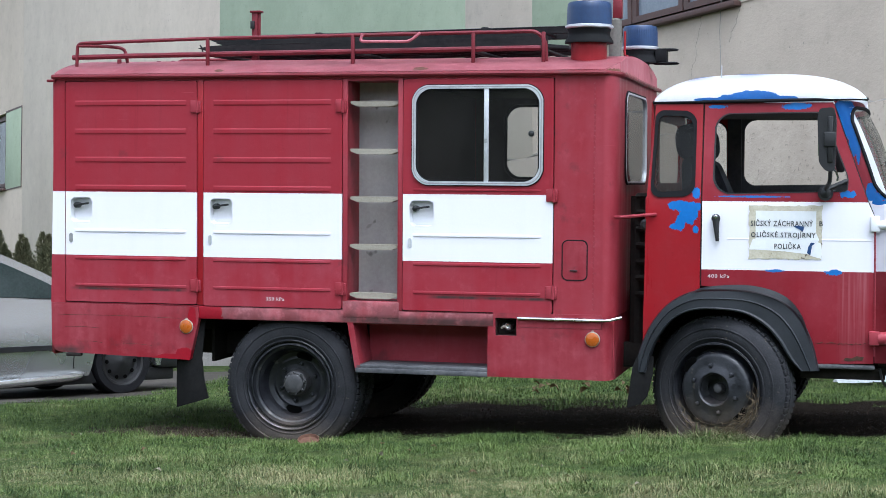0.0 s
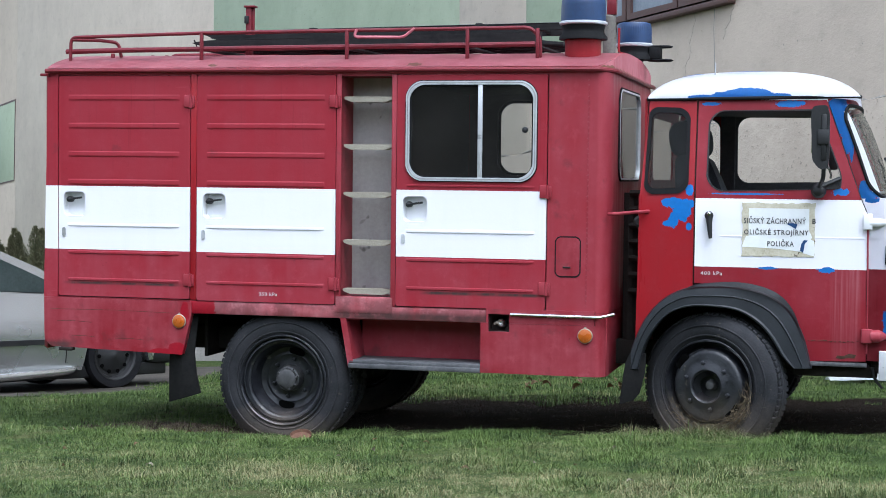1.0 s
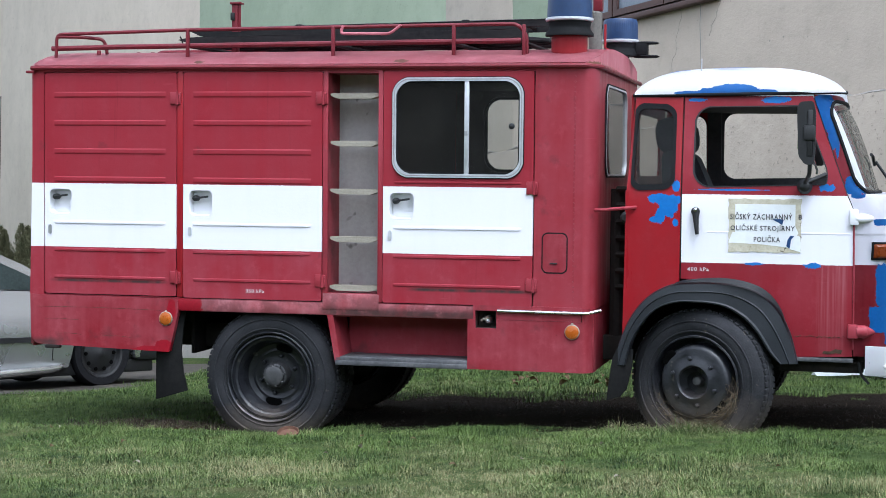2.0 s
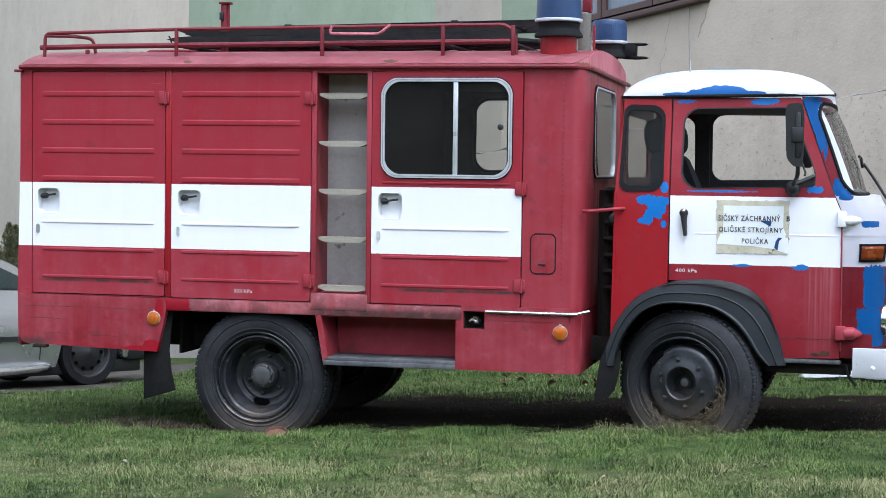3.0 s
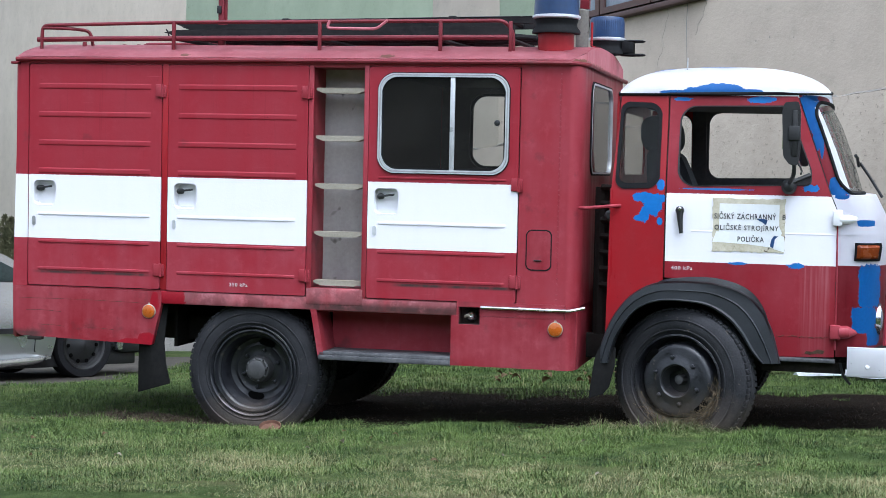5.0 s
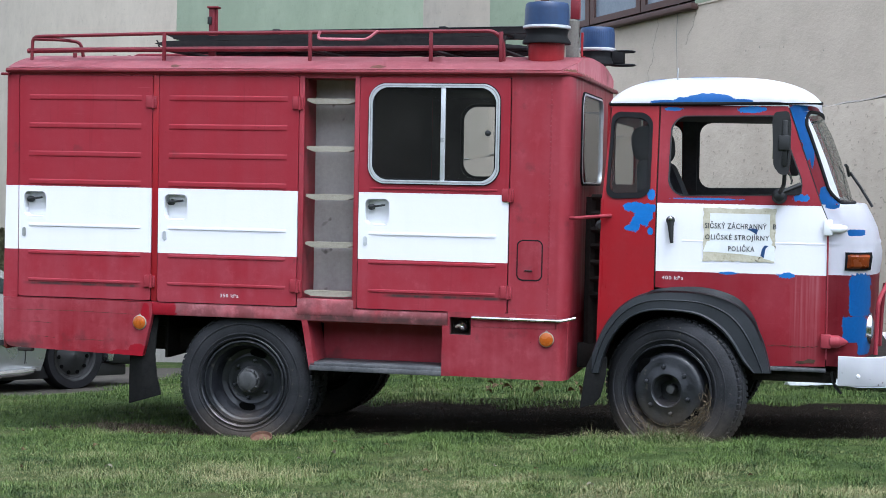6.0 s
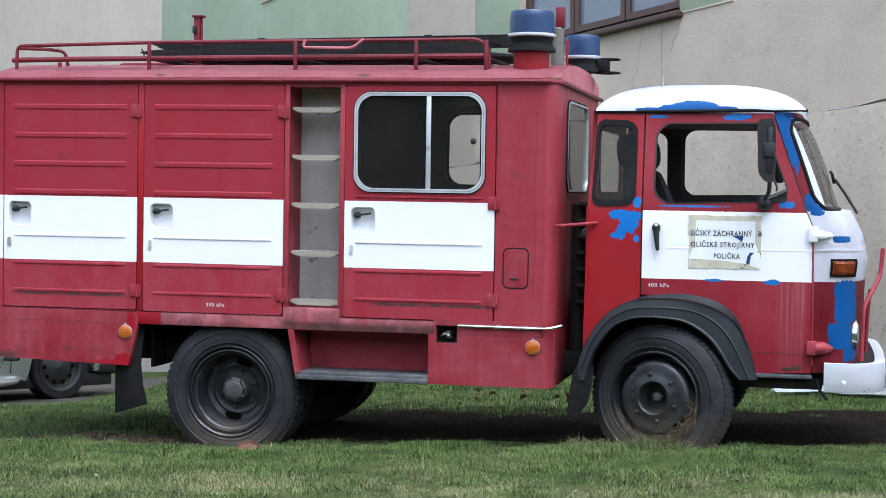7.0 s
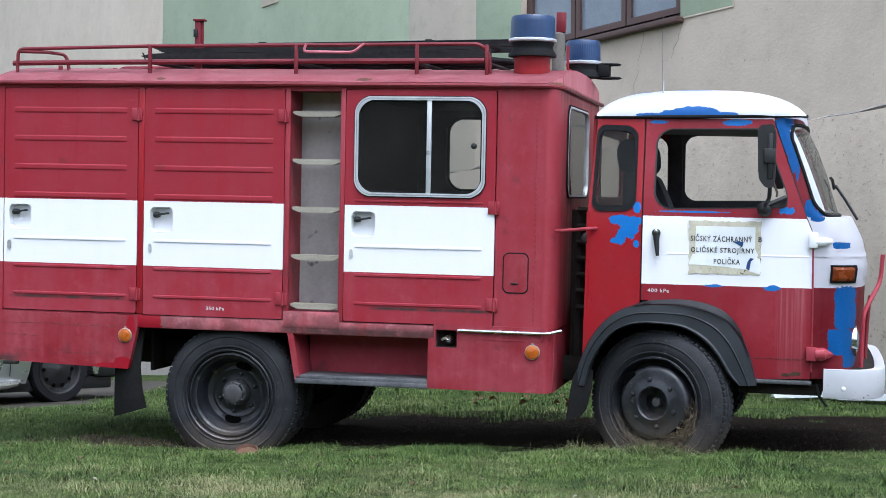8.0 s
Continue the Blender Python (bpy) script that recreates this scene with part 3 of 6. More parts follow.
gx, gy = axis_steps(-600, 600, -4, 8, 0.12), axis_steps(-600, 600, -4, 7, 0.12)
gme = bpy.data.meshes.new("ground")
gme.from_pydata([(x, y, ground_height(x, y)) for x in gx for y in gy], [],
                [(i * len(gy) + j, (i + 1) * len(gy) + j, (i + 1) * len(gy) + j + 1, i * len(gy) + j + 1) for i in range(len(gx) - 1) for j in range(len(gy) - 1)])
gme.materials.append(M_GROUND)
gme.shade_smooth()
tagged(new("ground", gme), "sloping lawn with worn soil under the truck, its shade painted in", "lawn", kind="structure")

# ---- the house behind: one long wall that runs off to the far left ----
HOUSE = pose(5.6, 5.6, 0, 0, 0, -45)  # x along the wall towards the near end, y into the house


def wall_x(x):
    """Place along the wall at which it has this world x."""
    return (x - 5.6) * math.sqrt(2)


house = thing("apartment_house", "long grey-beige roughcast house with pale green painted fields", "house", m=HOUSE)
SILL, HEAD = 3.97, 5.70
WINS = [(wall_x(1.84), wall_x(3.83)), (wall_x(-15.6), wall_x(-14.12))]
UPPER = [(wall_x(-15.9), wall_x(-14.6)), (wall_x(-3.4), wall_x(-2.6)), (wall_x(1.84), wall_x(3.83))]
L0, L1, TOP = -48.0, 4.0, 10.5
holes = [[(a, SILL), (b, SILL), (b, HEAD), (a, HEAD)] for a, b in WINS] + [[(a, 7.78), (b, 7.78), (b, 9.4), (a, 9.4)] for a, b in UPPER]
part("wall", plate([(L0, -1.5), (L1, -1.5), (L1, TOP), (L0, TOP)], holes, 0.0, 0.4), M_WALL, house)
LEDGE = 2.72
part("rough_dado", box(wall_x(-1.0), L1, -0.018, 0.002, 0.3, LEDGE, 0.008), M_DADO, house, "coarse pebbled lower coat")
for name, (xa, xb), (ya, yb), (za, zb), mt in (
        ("end_wall", (L1 - 0.4, L1), (0.4, 9.0), (-1.5, TOP), M_WALL), ("end_wall", (L0, L0 + 0.4), (0.4, 9.0), (-1.5, TOP), M_WALL),
        ("rear_wall", (L0, L1), (9.0, 9.4), (-1.5, TOP), M_WALL)):
    part(name, box(xa, xb, ya, yb, za, zb, 0.02), mt, house)
part("ceiling_slab", box(L0 + 0.4, L1 - 0.4, 0.4, 9.0, 6.6, 6.8, 0), M_WALL, house)
part("roof", plate([(-0.6, TOP), (10.0, TOP), (4.7, TOP + 3.0)], (), L0 - 0.3, L1 + 0.3, place=lambda x, y, z: (y, x, z)), M_ROOFTILE, house)


# painted fields, a few millimetres proud of the coat
def field(xa, xb, za, zb, mt, nm):
    return part(nm, box(xa, xb, -0.006, 0.004, za, zb, 0.002), mt, house)


gA, gB, gC = wall_x(-5.48), wall_x(0.09), wall_x(1.18)
field(gA, gB, LEDGE + 0.01, TOP - 0.4, M_GREEN, "green_field")
field(gC, WINS[0][0] - 0.004, SILL - 0.04, HEAD + 0.3, M_GREEN, "green_field")
field(WINS[0][1] + 0.004, -1.72, SILL + 0.0, HEAD + 0.3, M_GREEN, "green_field")
part("field_edge", box(WINS[0][1], -1.72, -0.012, -0.002, SILL - 0.022, SILL - 0.004, 0.002), M_CREAM, house)
part("field_edge", box(-1.716, -1.70, -0.012, -0.002, SILL - 0.022, HEAD + 0.3, 0.002), M_CREAM, house)
field(gB + 0.004, gC - 0.004, LEDGE + 0.01, TOP - 0.4, M_CREAM, "beige_field")
field(wall_x(-13.2), gA - 0.004, 1.2, TOP - 0.4, M_CREAM, "beige_field")
f = field(WINS[1][1] + 0.004, wall_x(-13.28), SILL - 0.03, HEAD + 0.0, M_GREEN, "green_field")
part("dark_edging", plate([(WINS[1][1] + 0.004, SILL - 0.06), (wall_x(-13.25), SILL - 0.06), (wall_x(-13.25), HEAD + 0.04), (WINS[1][1] + 0.004, HEAD + 0.04)], [[(WINS[1][1] + 0.01, SILL - 0.03), (wall_x(-13.28), SILL - 0.03), (wall_x(-13.28), HEAD), (WINS[1][1] + 0.01, HEAD)]], -0.010, -0.001), M_WINFRAME, f)


def house_window(a, b, z0, z1, n_pane, glass):
    w = part("window", plate([(a, z0), (b, z0), (b, z1), (a, z1)], [[(a + 0.06, z0 + 0.06), (b - 0.06, z0 + 0.06), (b - 0.06, z1 - 0.06), (a + 0.06, z1 - 0.06)]], 0.08, 0.15), M_WINFRAME, house, "brown wooden window frame")
    step = (b - a - 0.12) / n_pane
    for i in range(n_pane):
        xa, xb = a + 0.06 + i * step, a + 0.06 + (i + 1) * step
        part("sash", plate([(xa + 0.01, z0 + 0.07), (xb - 0.01, z0 + 0.07), (xb - 0.01, z1 - 0.07), (xa + 0.01, z1 - 0.07)],
                           [[(xa + 0.08, z0 + 0.14), (xb - 0.08, z0 + 0.14), (xb - 0.08, z1 - 0.14), (xa + 0.08, z1 - 0.14)]], 0.06, 0.12), M_WINFRAME, w)
        part("pane", box(xa + 0.07, xb - 0.07, 0.095, 0.103, z0 + 0.13, z1 - 0.13, 0), glass, w, "reflecting glass")
    part("sill", box(a - 0.03, b + 0.05, -0.10, 0.10, z0 - 0.055, z0, 0.008), M_WINFRAME, w, "brown metal window sill")
    part("lining", box(a, b, 0.35, 0.36, z0, z1, 0), M_LINER, w)


for k, (a, b) in enumerate(WINS):
    house_window(a, b, SILL, HEAD, 3 if k == 0 else 2, M_HOUSEGLASS if k == 0 else M_CARGLASS)
for a, b in UPPER:
    house_window(a, b, 7.78, 9.4, 2, M_HOUSEGLASS)
part("wall_plate", box(wall_x(-2.86), wall_x(-2.50), -0.03, 0.0, 5.62, 6.1, 0.004), M_CREAM, house, "small pale cover plate")
part("plinth", box(L0 + 0.3, L1 - 0.3, -0.05, 0.01, -1.5, 0.50, 0.015), M_PLINTH, house, "grey stone plinth")
# hanging cable, hairline cracks and the ledge's dark line
xc = wall_x(3.66)
part("cable", tube([(xc, -0.02, 4.02), (xc + 0.01, -0.05, 3.7), (xc, -0.03, 3.2)], 0.0035, 6), M_CABLE, house, "thin grey cable")


def crack_shade_line(x0, z0, x1, z1, seed, r=0.006, n=14, mat=None):
    g = random.Random(seed)
    pts = [(x0 + (x1 - x0) * i / n + g.uniform(-0.03, 0.03), 0.0, z0 + (z1 - z0) * i / n + g.uniform(-0.03, 0.03)) for i in range(n + 1)]
    part("crack_shade_line", tube(pts, r, 4), mat or M_CRACK, house)


# broken crack along the ledge, dark to paint the upper coat's shadow
crack_shade_line(wall_x(-1.0), LEDGE, wall_x(7.4), LEDGE + 0.02, 9, 0.018, 60, M_PLINTH)
crack_shade_line(wall_x(3.42), 3.92, wall_x(3.22), 2.9, 1, 0.0025)
crack_shade_line(wall_x(3.86), 3.95, wall_x(3.74), 3.6, 2, 0.003)
for k in range(16):
    g = random.Random(50 + k)
    x, z = wall_x(g.uniform(2.5, 7.0)), g.uniform(2.9, 4.6)
    part("chip", lathe([(g.uniform(0.004, 0.010), -0.002), (0.003, 0.0005)], 7, "y", (x, 0, z)), M_CRACK, house)

# ---- unseen backdrop behind the camera, added to dim reflections and low light ----
t = sheet(lambda u, v: (-70 + 150 * u, -30 - 4 * math.sin(u * 3), -2.5 + v * (9.0 + 1.5 * noise.noise(Vector((u * 14, 0, 3))))), 60, 8)
tagged(new("backdrop", finish("backdrop", t, M_BACK)), "unseen plain dark backdrop behind the camera", "backdrop", kind="structure")

# ---- the fire truck ----
truck = thing("fire_truck", "old red and white fire truck with sunken tyres on a lawn", "fire truck", m=TRUCK)
W = 2.0            # width over the body
FRONT = 3.63       # front face of the crew box

# side skin with openings for the doors and the ladder recess
DOORS = [(0.108, 1.000, 0.803, 2.197), (1.046, 1.950, 0.797, 2.197), (2.337, 3.258, 0.800, 2.197)]
RECESS = (1.985, 2.302, 0.850, 2.190)
openings = [[(a - 0.006, c - 0.006), (b + 0.006, c - 0.006), (b + 0.006, d + 0.004), (a - 0.006, d + 0.004)] for a, b, c, d in DOORS]
openings.append([(RECESS[0], RECESS[2]), (RECESS[1], RECESS[2]), (RECESS[1], RECESS[3]), (RECESS[0], RECESS[3])])
openings.append(rrect(3.312, 3.468, 0.998, 1.242, 0.03))
body = part("box_body", plate([(0.03, 0.79), (3.555, 0.79), (3.555, 2.225), (0.03, 2.225)], openings, 0.0, 0.025), M_BODY, truck, "faded red sheet-metal crew box")
part("far_side", plate([(0.03, 0.45), (3.60, 0.45), (3.60, 2.225), (0.03, 2.225)], [rrect(2.535, 3.50, 1.60, 2.128, 0.09)], W - 0.025, W), M_BODY, body)
# rounded front corner and front face
def corner(x0, y0, r, z0, z1, mat, name, parent, sgn=1):
    t = sheet(lambda u, v: (x0 + r * math.sin(u * math.pi / 2), y0 + sgn * 2 * r * (1 - math.cos(u * math.pi / 2)), z0 + v * (z1 - z0)), 14, 6)
    return part(name, t, mat, parent)


corner(3.5535, -0.0005, 0.0755, 0.79, 2.225, M_BODY, "front_corner", body)
corner(3.555, W, 0.074, 0.79, 2.225, M_BODY, "front_corner", body, -1)
yz = lambda x, y, z: (FRONT - 0.001 - y, x, z)
FWIN = rrect(0.36, 1.30, 1.578, 2.132, 0.08)
part("front_wall", plate([(0.148, 0.79), (W - 0.148, 0.79), (W - 0.148, 2.225), (0.148, 2.225)], [FWIN], 0.0, 0.02, place=yz), M_BODY, body)
part("rear_wall", box(0.004, 0.028, 0.02, W - 0.02, 0.46, 2.225, 0.004), M_BODY, body)
part("rear_corner_panel", plate([(0.002, 0.793), (0.100, 0.793), (0.100, 2.20), (0.030, 2.20)], (), -0.006, 0.030), M_CORNER, body)
part("partition", box(2.305, 2.325, 0.05, W - 0.05, 0.80, 2.22, 0.0), M_LINER, body, "dark inner wall")
part("locker_lining", box(0.05, 1.975, 0.055, 0.07, 0.80, 2.20, 0.0), M_LINER, body)
part("floor_pan", box(0.03, 3.60, 0.03, W - 0.03, 0.775, 0.795, 0.0), M_LINER, body)
part("ceiling_lining", box(2.33, 3.58, 0.05, W - 0.05, 2.17, 2.19, 0.0), M_LINER, body)
part("door_lining", plate([(2.33, 0.80), (3.60, 0.80), (3.60, 2.2), (2.33, 2.2)], [rrect(2.40, 3.19, 1.565, 2.150, 0.08)], 0.056, 0.066), M_LINER, body)
part("far_lining", plate([(2.33, 0.80), (3.60, 0.80), (3.60, 2.2), (2.33, 2.2)], [rrect(2.535, 3.50, 1.60, 2.128, 0.09)], W - 0.06, W - 0.03), M_LINER, body)
part("front_lining", plate([(0.06, 0.80), (W - 0.06, 0.80), (W - 0.06, 2.2), (0.06, 2.2)], [rrect(0.37, 1.29, 1.588, 2.122, 0.08)], 0.022, 0.03, place=yz), M_LINER, body)
part("crew_bench", box(2.6, 3.3, 1.1, 1.8, 0.80, 1.20, 0.03), M_SEAT, body)

# windows of the crew box
def framed_window(loop, y, parent, place=None, name="window", depth=0.02, wide=0.022, mat=M_ALU, label="aluminium-framed window with rounded corners", glass=M_GLASS):
    cx, cz = sum(p[0] for p in loop) / len(loop), sum(p[1] for p in loop) / len(loop)
    ex, ez = max(p[0] for p in loop) - cx, max(p[1] for p in loop) - cz
    inner = [(cx + (px - cx) * (1 - wide / ex), cz + (pz - cz) * (1 - wide / ez)) for px, pz in loop]
    ob = part(name, plate(loop, [inner], y - depth * 0.6, y + depth * 0.4, place), mat, parent, label)
    g = part("pane", plate([(cx + (px - cx) * 1.0, cz + (pz - cz) * 1.0) for px, pz in inner], (), y + 0.002, y + 0.006, place), glass, ob)
    g.visible_shadow = False
    return ob


# doors
def door_plate(a, b, c, d, holes, mat=M_DOOR):
    return part("locker_door", plate(rrect(a, b, c, d, 0.012, 3), holes, -0.010, 0.012), mat, truck, "red door with a white band and pressed ribs")


def rib(door, a, b, z, h=0.036, mat=None):
    def f(u, v):
        x = a + (b - a) * u
        k = min(1.0, 2.2 * math.sin(math.pi * v)) * min(1.0, min(u, 1 - u) * (b - a) / 0.025)
        return (x, -0.0102 - (0.0045 if h > 0.03 else 0.0055) * k, z - h / 2 + h * v)
    part("rib", sheet(f, 24, 8), mat or door.data.materials[0], door)


def pocket(door, x, z, w=0.150, h=0.156, tilt=8):
    """A pressed pocket with a swivel handle in it."""
    c = (x + w / 2, z + h / 2)
    inner = rrect(x, x + w, z, z + h, 0.028)
    part("handle_pocket", plate(inner, (), 0.046, 0.050), M_WHITE, door)
    n_i = len(inner)
    t = bmesh.new()
    ring0 = [t.verts.new((p[0], -0.0101, p[1])) for p in inner]
    ring1 = [t.verts.new((c[0] + (p[0] - c[0]) * 0.93, 0.0462, c[1] + (p[1] - c[1]) * 0.93)) for p in inner]
    for i in range(n_i):
        t.faces.new((ring0[i - 1], ring0[i], ring1[i], ring1[i - 1]))
    part("pocket_rim", t, M_WHITE, door)
    hx, hz = x + 0.032, z + h * 0.68
    t = lathe([(0.018, 0.046), (0.019, 0.006), (0.015, -0.006), (0.008, -0.01)], 16, "y", (hx, 0, hz))
    m = pose(hx, -0.006, hz, 0, -tilt, 0)
    box(-0.010, 0.094, -0.007, 0.005, -0.0065, 0.0065, 0.004, t, m)
    part("handle", t, M_BLACK, door, "black swivel handle")


def lock(door, x, z, mat):
    t = plate(rounded([(x - 0.012, z - 0.03), (x + 0.012, z - 0.03), (x + 0.012, z + 0.03), (x - 0.012, z + 0.03)], 0.012, 4), (), -0.016, -0.0095)
    part("lock_plate", t, mat, door, "small oval lock cover")


def hinge(door, x, z):
    t = box(x - 0.042, x + 0.002, -0.022, -0.009, z - 0.038, z + 0.038, 0.004)
    box(x + 0.004, x + 0.026, -0.020, -0.001, z - 0.038, z + 0.034, 0.004, t)
    tube([(x + 0.003, -0.018, z - 0.041), (x + 0.003, -0.018, z + 0.041)], 0.009, 8, t)
    for dz in (-0.02, 0.0, 0.02):
        lathe([(0.004, -0.024), (0.004, -0.019)], 6, "y", (x + 0.016, 0.0, z + dz), t)
    part("hinge", t, M_BODY, door)


def pocket_hole(x, z, w=0.150, h=0.156):
    return rrect(x, x + w, z, z + h, 0.028)


for i, (a, b, c, d) in enumerate(DOORS):
    px = a + (0.033 if i == 0 else 0.041)
    holes = [pocket_hole(px, 1.310)]
    if i == 2:
        NEARWIN = rrect(2.402, 3.190, 1.567, 2.152, 0.085, 7)
        holes.append(NEARWIN)
    dr = door_plate(a, b, c, d, holes, M_DOOR if i < 2 else M_CREWDOOR)
    if i == 2:
        dr["label"] = "red crew door with a white band and a sliding window"
    pocket(dr, px, 1.310)
    lock(dr, px + 0.004, 1.209, M_LOCK if i == 0 else M_ALU)
    lo, hi = a + 0.066, b - 0.072
    if i < 2:
        for z in (2.060, 1.883, 1.705, 1.528):
            rib(dr, lo, hi, z, 0.036)
    else:
        rib(dr, lo, hi, 1.530, 0.014)
    for z in (1.256, 1.094 - 0.012, 0.910):
        rib(dr, lo, hi, z, 0.020)
    for z in ((2.037, 0.922) if i < 2 else (1.503, 0.927)):
        hinge(dr, b + 0.003, z)
    if i == 2:
        fw = framed_window(rrect(2.395, 3.197, 1.560, 2.159, 0.09, 7), -0.012, dr)
        part("frame_groove", plate(rrect(2.4035, 3.1885, 1.5685, 2.1505, 0.082, 7), [rrect(2.4085, 3.1835, 1.5735, 2.1455, 0.078, 7)], -0.0252, -0.020), M_LOCK, fw, "dull groove in the frame")
        part("outer_bead", plate(rrect(2.390, 3.202, 1.555, 2.164, 0.094, 7), [rrect(2.395, 3.197, 1.560, 2.159, 0.09, 7)], -0.016, -0.009), M_GASKET, fw)
        part("mullion", box(2.838, 2.866, -0.020, -0.004, 1.58, 2.14, 0.003), M_ALU, fw)
        part("inner_gasket", plate(rrect(2.416, 3.176, 1.581, 2.138, 0.07, 7), [rrect(2.426, 3.166, 1.591, 2.128, 0.065, 7)], -0.014, 0.0), M_GASKET, fw)
        t = lathe([(0.004, 0.0), (0.014, -0.004), (0.019, -0.014), (0.017, -0.024), (0.008, -0.029)], 16, "y", (3.128, -0.012, 1.868))
        part("knob", t, M_BLACK, fw, "round black window knob")
framed_window(rrect(2.53, 3.505, 1.595, 2.133, 0.09, 6), W - 0.02, body, label="far side window", mat=M_GASKET)
framed_window(FWIN, 0.0, body, place=yz, label="front window of the crew box", wide=0.010, glass=M_FRONTGLASS)
part("window_gasket", plate(rrect(0.350, 1.310, 1.568, 2.142, 0.09, 6), [FWIN], -0.010, 0.0, place=yz), M_GASKET, body)

for a, b in ((1.0035, 1.0425), (1.9535, 1.984), (2.303, 2.3335)):
    part("pillar", box(a, b, -0.007, 0.0, 0.80, 2.20, 0.002), M_QUARTER if a < 1.5 else M_BODY, body)

# rivet seam, filler hatch
t = bmesh.new()
for k in range(44):
    lathe([(0.0055, 0.0), (0.0045, -0.003), (0.001, -0.0045)], 6, "y", (3.503, 0.0, 0.83 + k * 0.031), t)
tagged(part("rivet", t, M_BODY, body), kind="stuff")
part("hatch_seal", plate(rrect(3.312, 3.468, 0.998, 1.242, 0.032), [rrect(3.319, 3.461, 1.006, 1.234, 0.026)], -0.002, 0.012), M_GASKET, body, "dark hatch seal")
hatch = part("filler_hatch", plate(rrect(3.319, 3.461, 1.006, 1.234, 0.026), (), -0.003, 0.012), M_SKIRT, body, "small glossy red filler hatch")
part("catch", box(3.362, 3.408, -0.010, -0.002, 1.055, 1.062, 0.002), M_BLACK, hatch)
part("hatch_gap", box(3.29, 3.49, 0.026, 0.03, 0.98, 1.26, 0), M_LINER, body)

# ladder recess with its treads
a, b, c, d = RECESS
rec = part("ladder_recess", box(a - 0.012, a, 0.001, 0.26, c, d, 0), M_SKIRT, truck, "recess with pale wooden treads")
part("recess_side", box(b, b + 0.012, 0.026, 0.26, c, d, 0), M_SKIRT, rec)
part("recess_back", box(a, b, 0.235, 0.25, c, d, 0), M_STEELGREY, rec, "grey weathered sheet")
part("recess_top", box(a, b, 0.026, 0.235, d, d + 0.012, 0), M_SKIRT, rec)
part("recess_floor", box(a, b, 0.002, 0.235, c - 0.02, c, 0), M_SKIRT, rec)
for z in (2.058, 1.768, 1.476, 1.184, 0.886):
    t = plate(rounded([(a + 0.008, z - 0.006), (a + 0.055, z - 0.024), (b - 0.050, z - 0.024), (b - 0.004, z - 0.008), (b - 0.004, z + 0.010), (a + 0.008, z + 0.010)], 0.006, 3), (), 0.02, 0.10)
    part("tread", t, M_RUNG, rec, "pale worn tread")

# lower body: sill beam, rear skirt, wheel arch, step bay, front locker
beam = part("sill_beam", box(0.995, 2.902, -0.006, 0.05, 0.712, 0.793, 0.008), M_BEAM, truck, "battered red sill beam")
part("kick_plate", box(1.955, 2.315, -0.009, 0.02, 0.745, 0.848, 0.006), M_BEAM, beam)
skirt = part("rear_skirt", plate(rounded([(0.010, 0.53), (0.045, 0.478), (0.955, 0.452), (1.015, 0.715), (1.012, 0.788), (0.006, 0.792)], [0.03, 0.02, 0.006, 0.01, 0.004, 0.004], 3), (), -0.012, 0.03), M_SKIRT, truck, "dented red rear skirt")
part("skirt_return", box(0.0, 0.03, 0.0, W, 0.47, 0.79, 0.01), M_SKIRT, skirt)
part("far_skirt", box(0.02, 0.95, W - 0.03, W, 0.46, 0.79, 0.006), M_SKIRT, skirt)
# thin dark lines that paint the shade in the skirt's creases
for xa, xb, z in ((0.10, 0.34, 0.640), (0.20, 0.36, 0.548), (0.50, 0.70, 0.540), (0.05, 0.90, 0.716)):
    part("crease", tube([(xa, -0.0115, z), ((xa + xb) / 2, -0.012, z + 0.003), (xb, -0.0115, z - 0.004)], 0.0012, 5), M_RUST_CREASE, skirt)
part("fastener", box(0.115, 0.21, -0.03, 0.02, 0.452, 0.474, 0.006), M_FRAME, skirt)
loc = part("front_locker", plate([(2.868, 0.414), (3.560, 0.412), (3.560, 0.715), (3.044, 0.715), (3.044, 0.662), (2.914, 0.662), (2.914, 0.715), (2.868, 0.715)], (), -0.008, 0.02), M_SKIRT, truck, "red lower front panel")
corner(3.560, -0.008, 0.065, 0.412, 0.79, M_SKIRT, "locker_corner", loc)
part("locker_front", box(3.60, 3.622, 0.055, W, 0.412, 0.79, 0.004), M_SKIRT, loc)
part("locker_rear", box(2.868, 2.886, 0.0, 0.5, 0.412, 0.712, 0), M_SKIRT, loc)
part("locker_top_panel", plate([(2.902, 0.716), (2.914, 0.716), (2.914, 0.768), (3.044, 0.768), (3.044, 0.716), (3.556, 0.716), (3.556, 0.800), (2.902, 0.800)], (), -0.010, 0.02), M_SKIRT, loc)
pk = part("lamp_pocket", plate([(2.904, 0.652), (3.054, 0.652), (3.054, 0.778), (2.904, 0.778)], [[(2.915, 0.663), (3.043, 0.663), (3.043, 0.767), (2.915, 0.767)]], 0.021, 0.09), M_LINER, truck, "dark recess with a side lamp")
part("pocket_back", box(2.905, 3.053, 0.091, 0.10, 0.653, 0.777, 0.0), M_LINER, pk)
part("side_lamp", lathe([(0.036, 0.09), (0.036, 0.05), (0.028, 0.04), (0.018, 0.036), (0.004, 0.035)], 20, "y", (2.978, 0, 0.712)), M_BLACK, pk)
part("bulb_holder", lathe([(0.034, 0.050), (0.028, 0.030), (0.020, 0.022), (0.014, 0.030), (0.006, 0.034)], 12, "y", (2.985, 0, 0.716)), M_CHROME, pk)
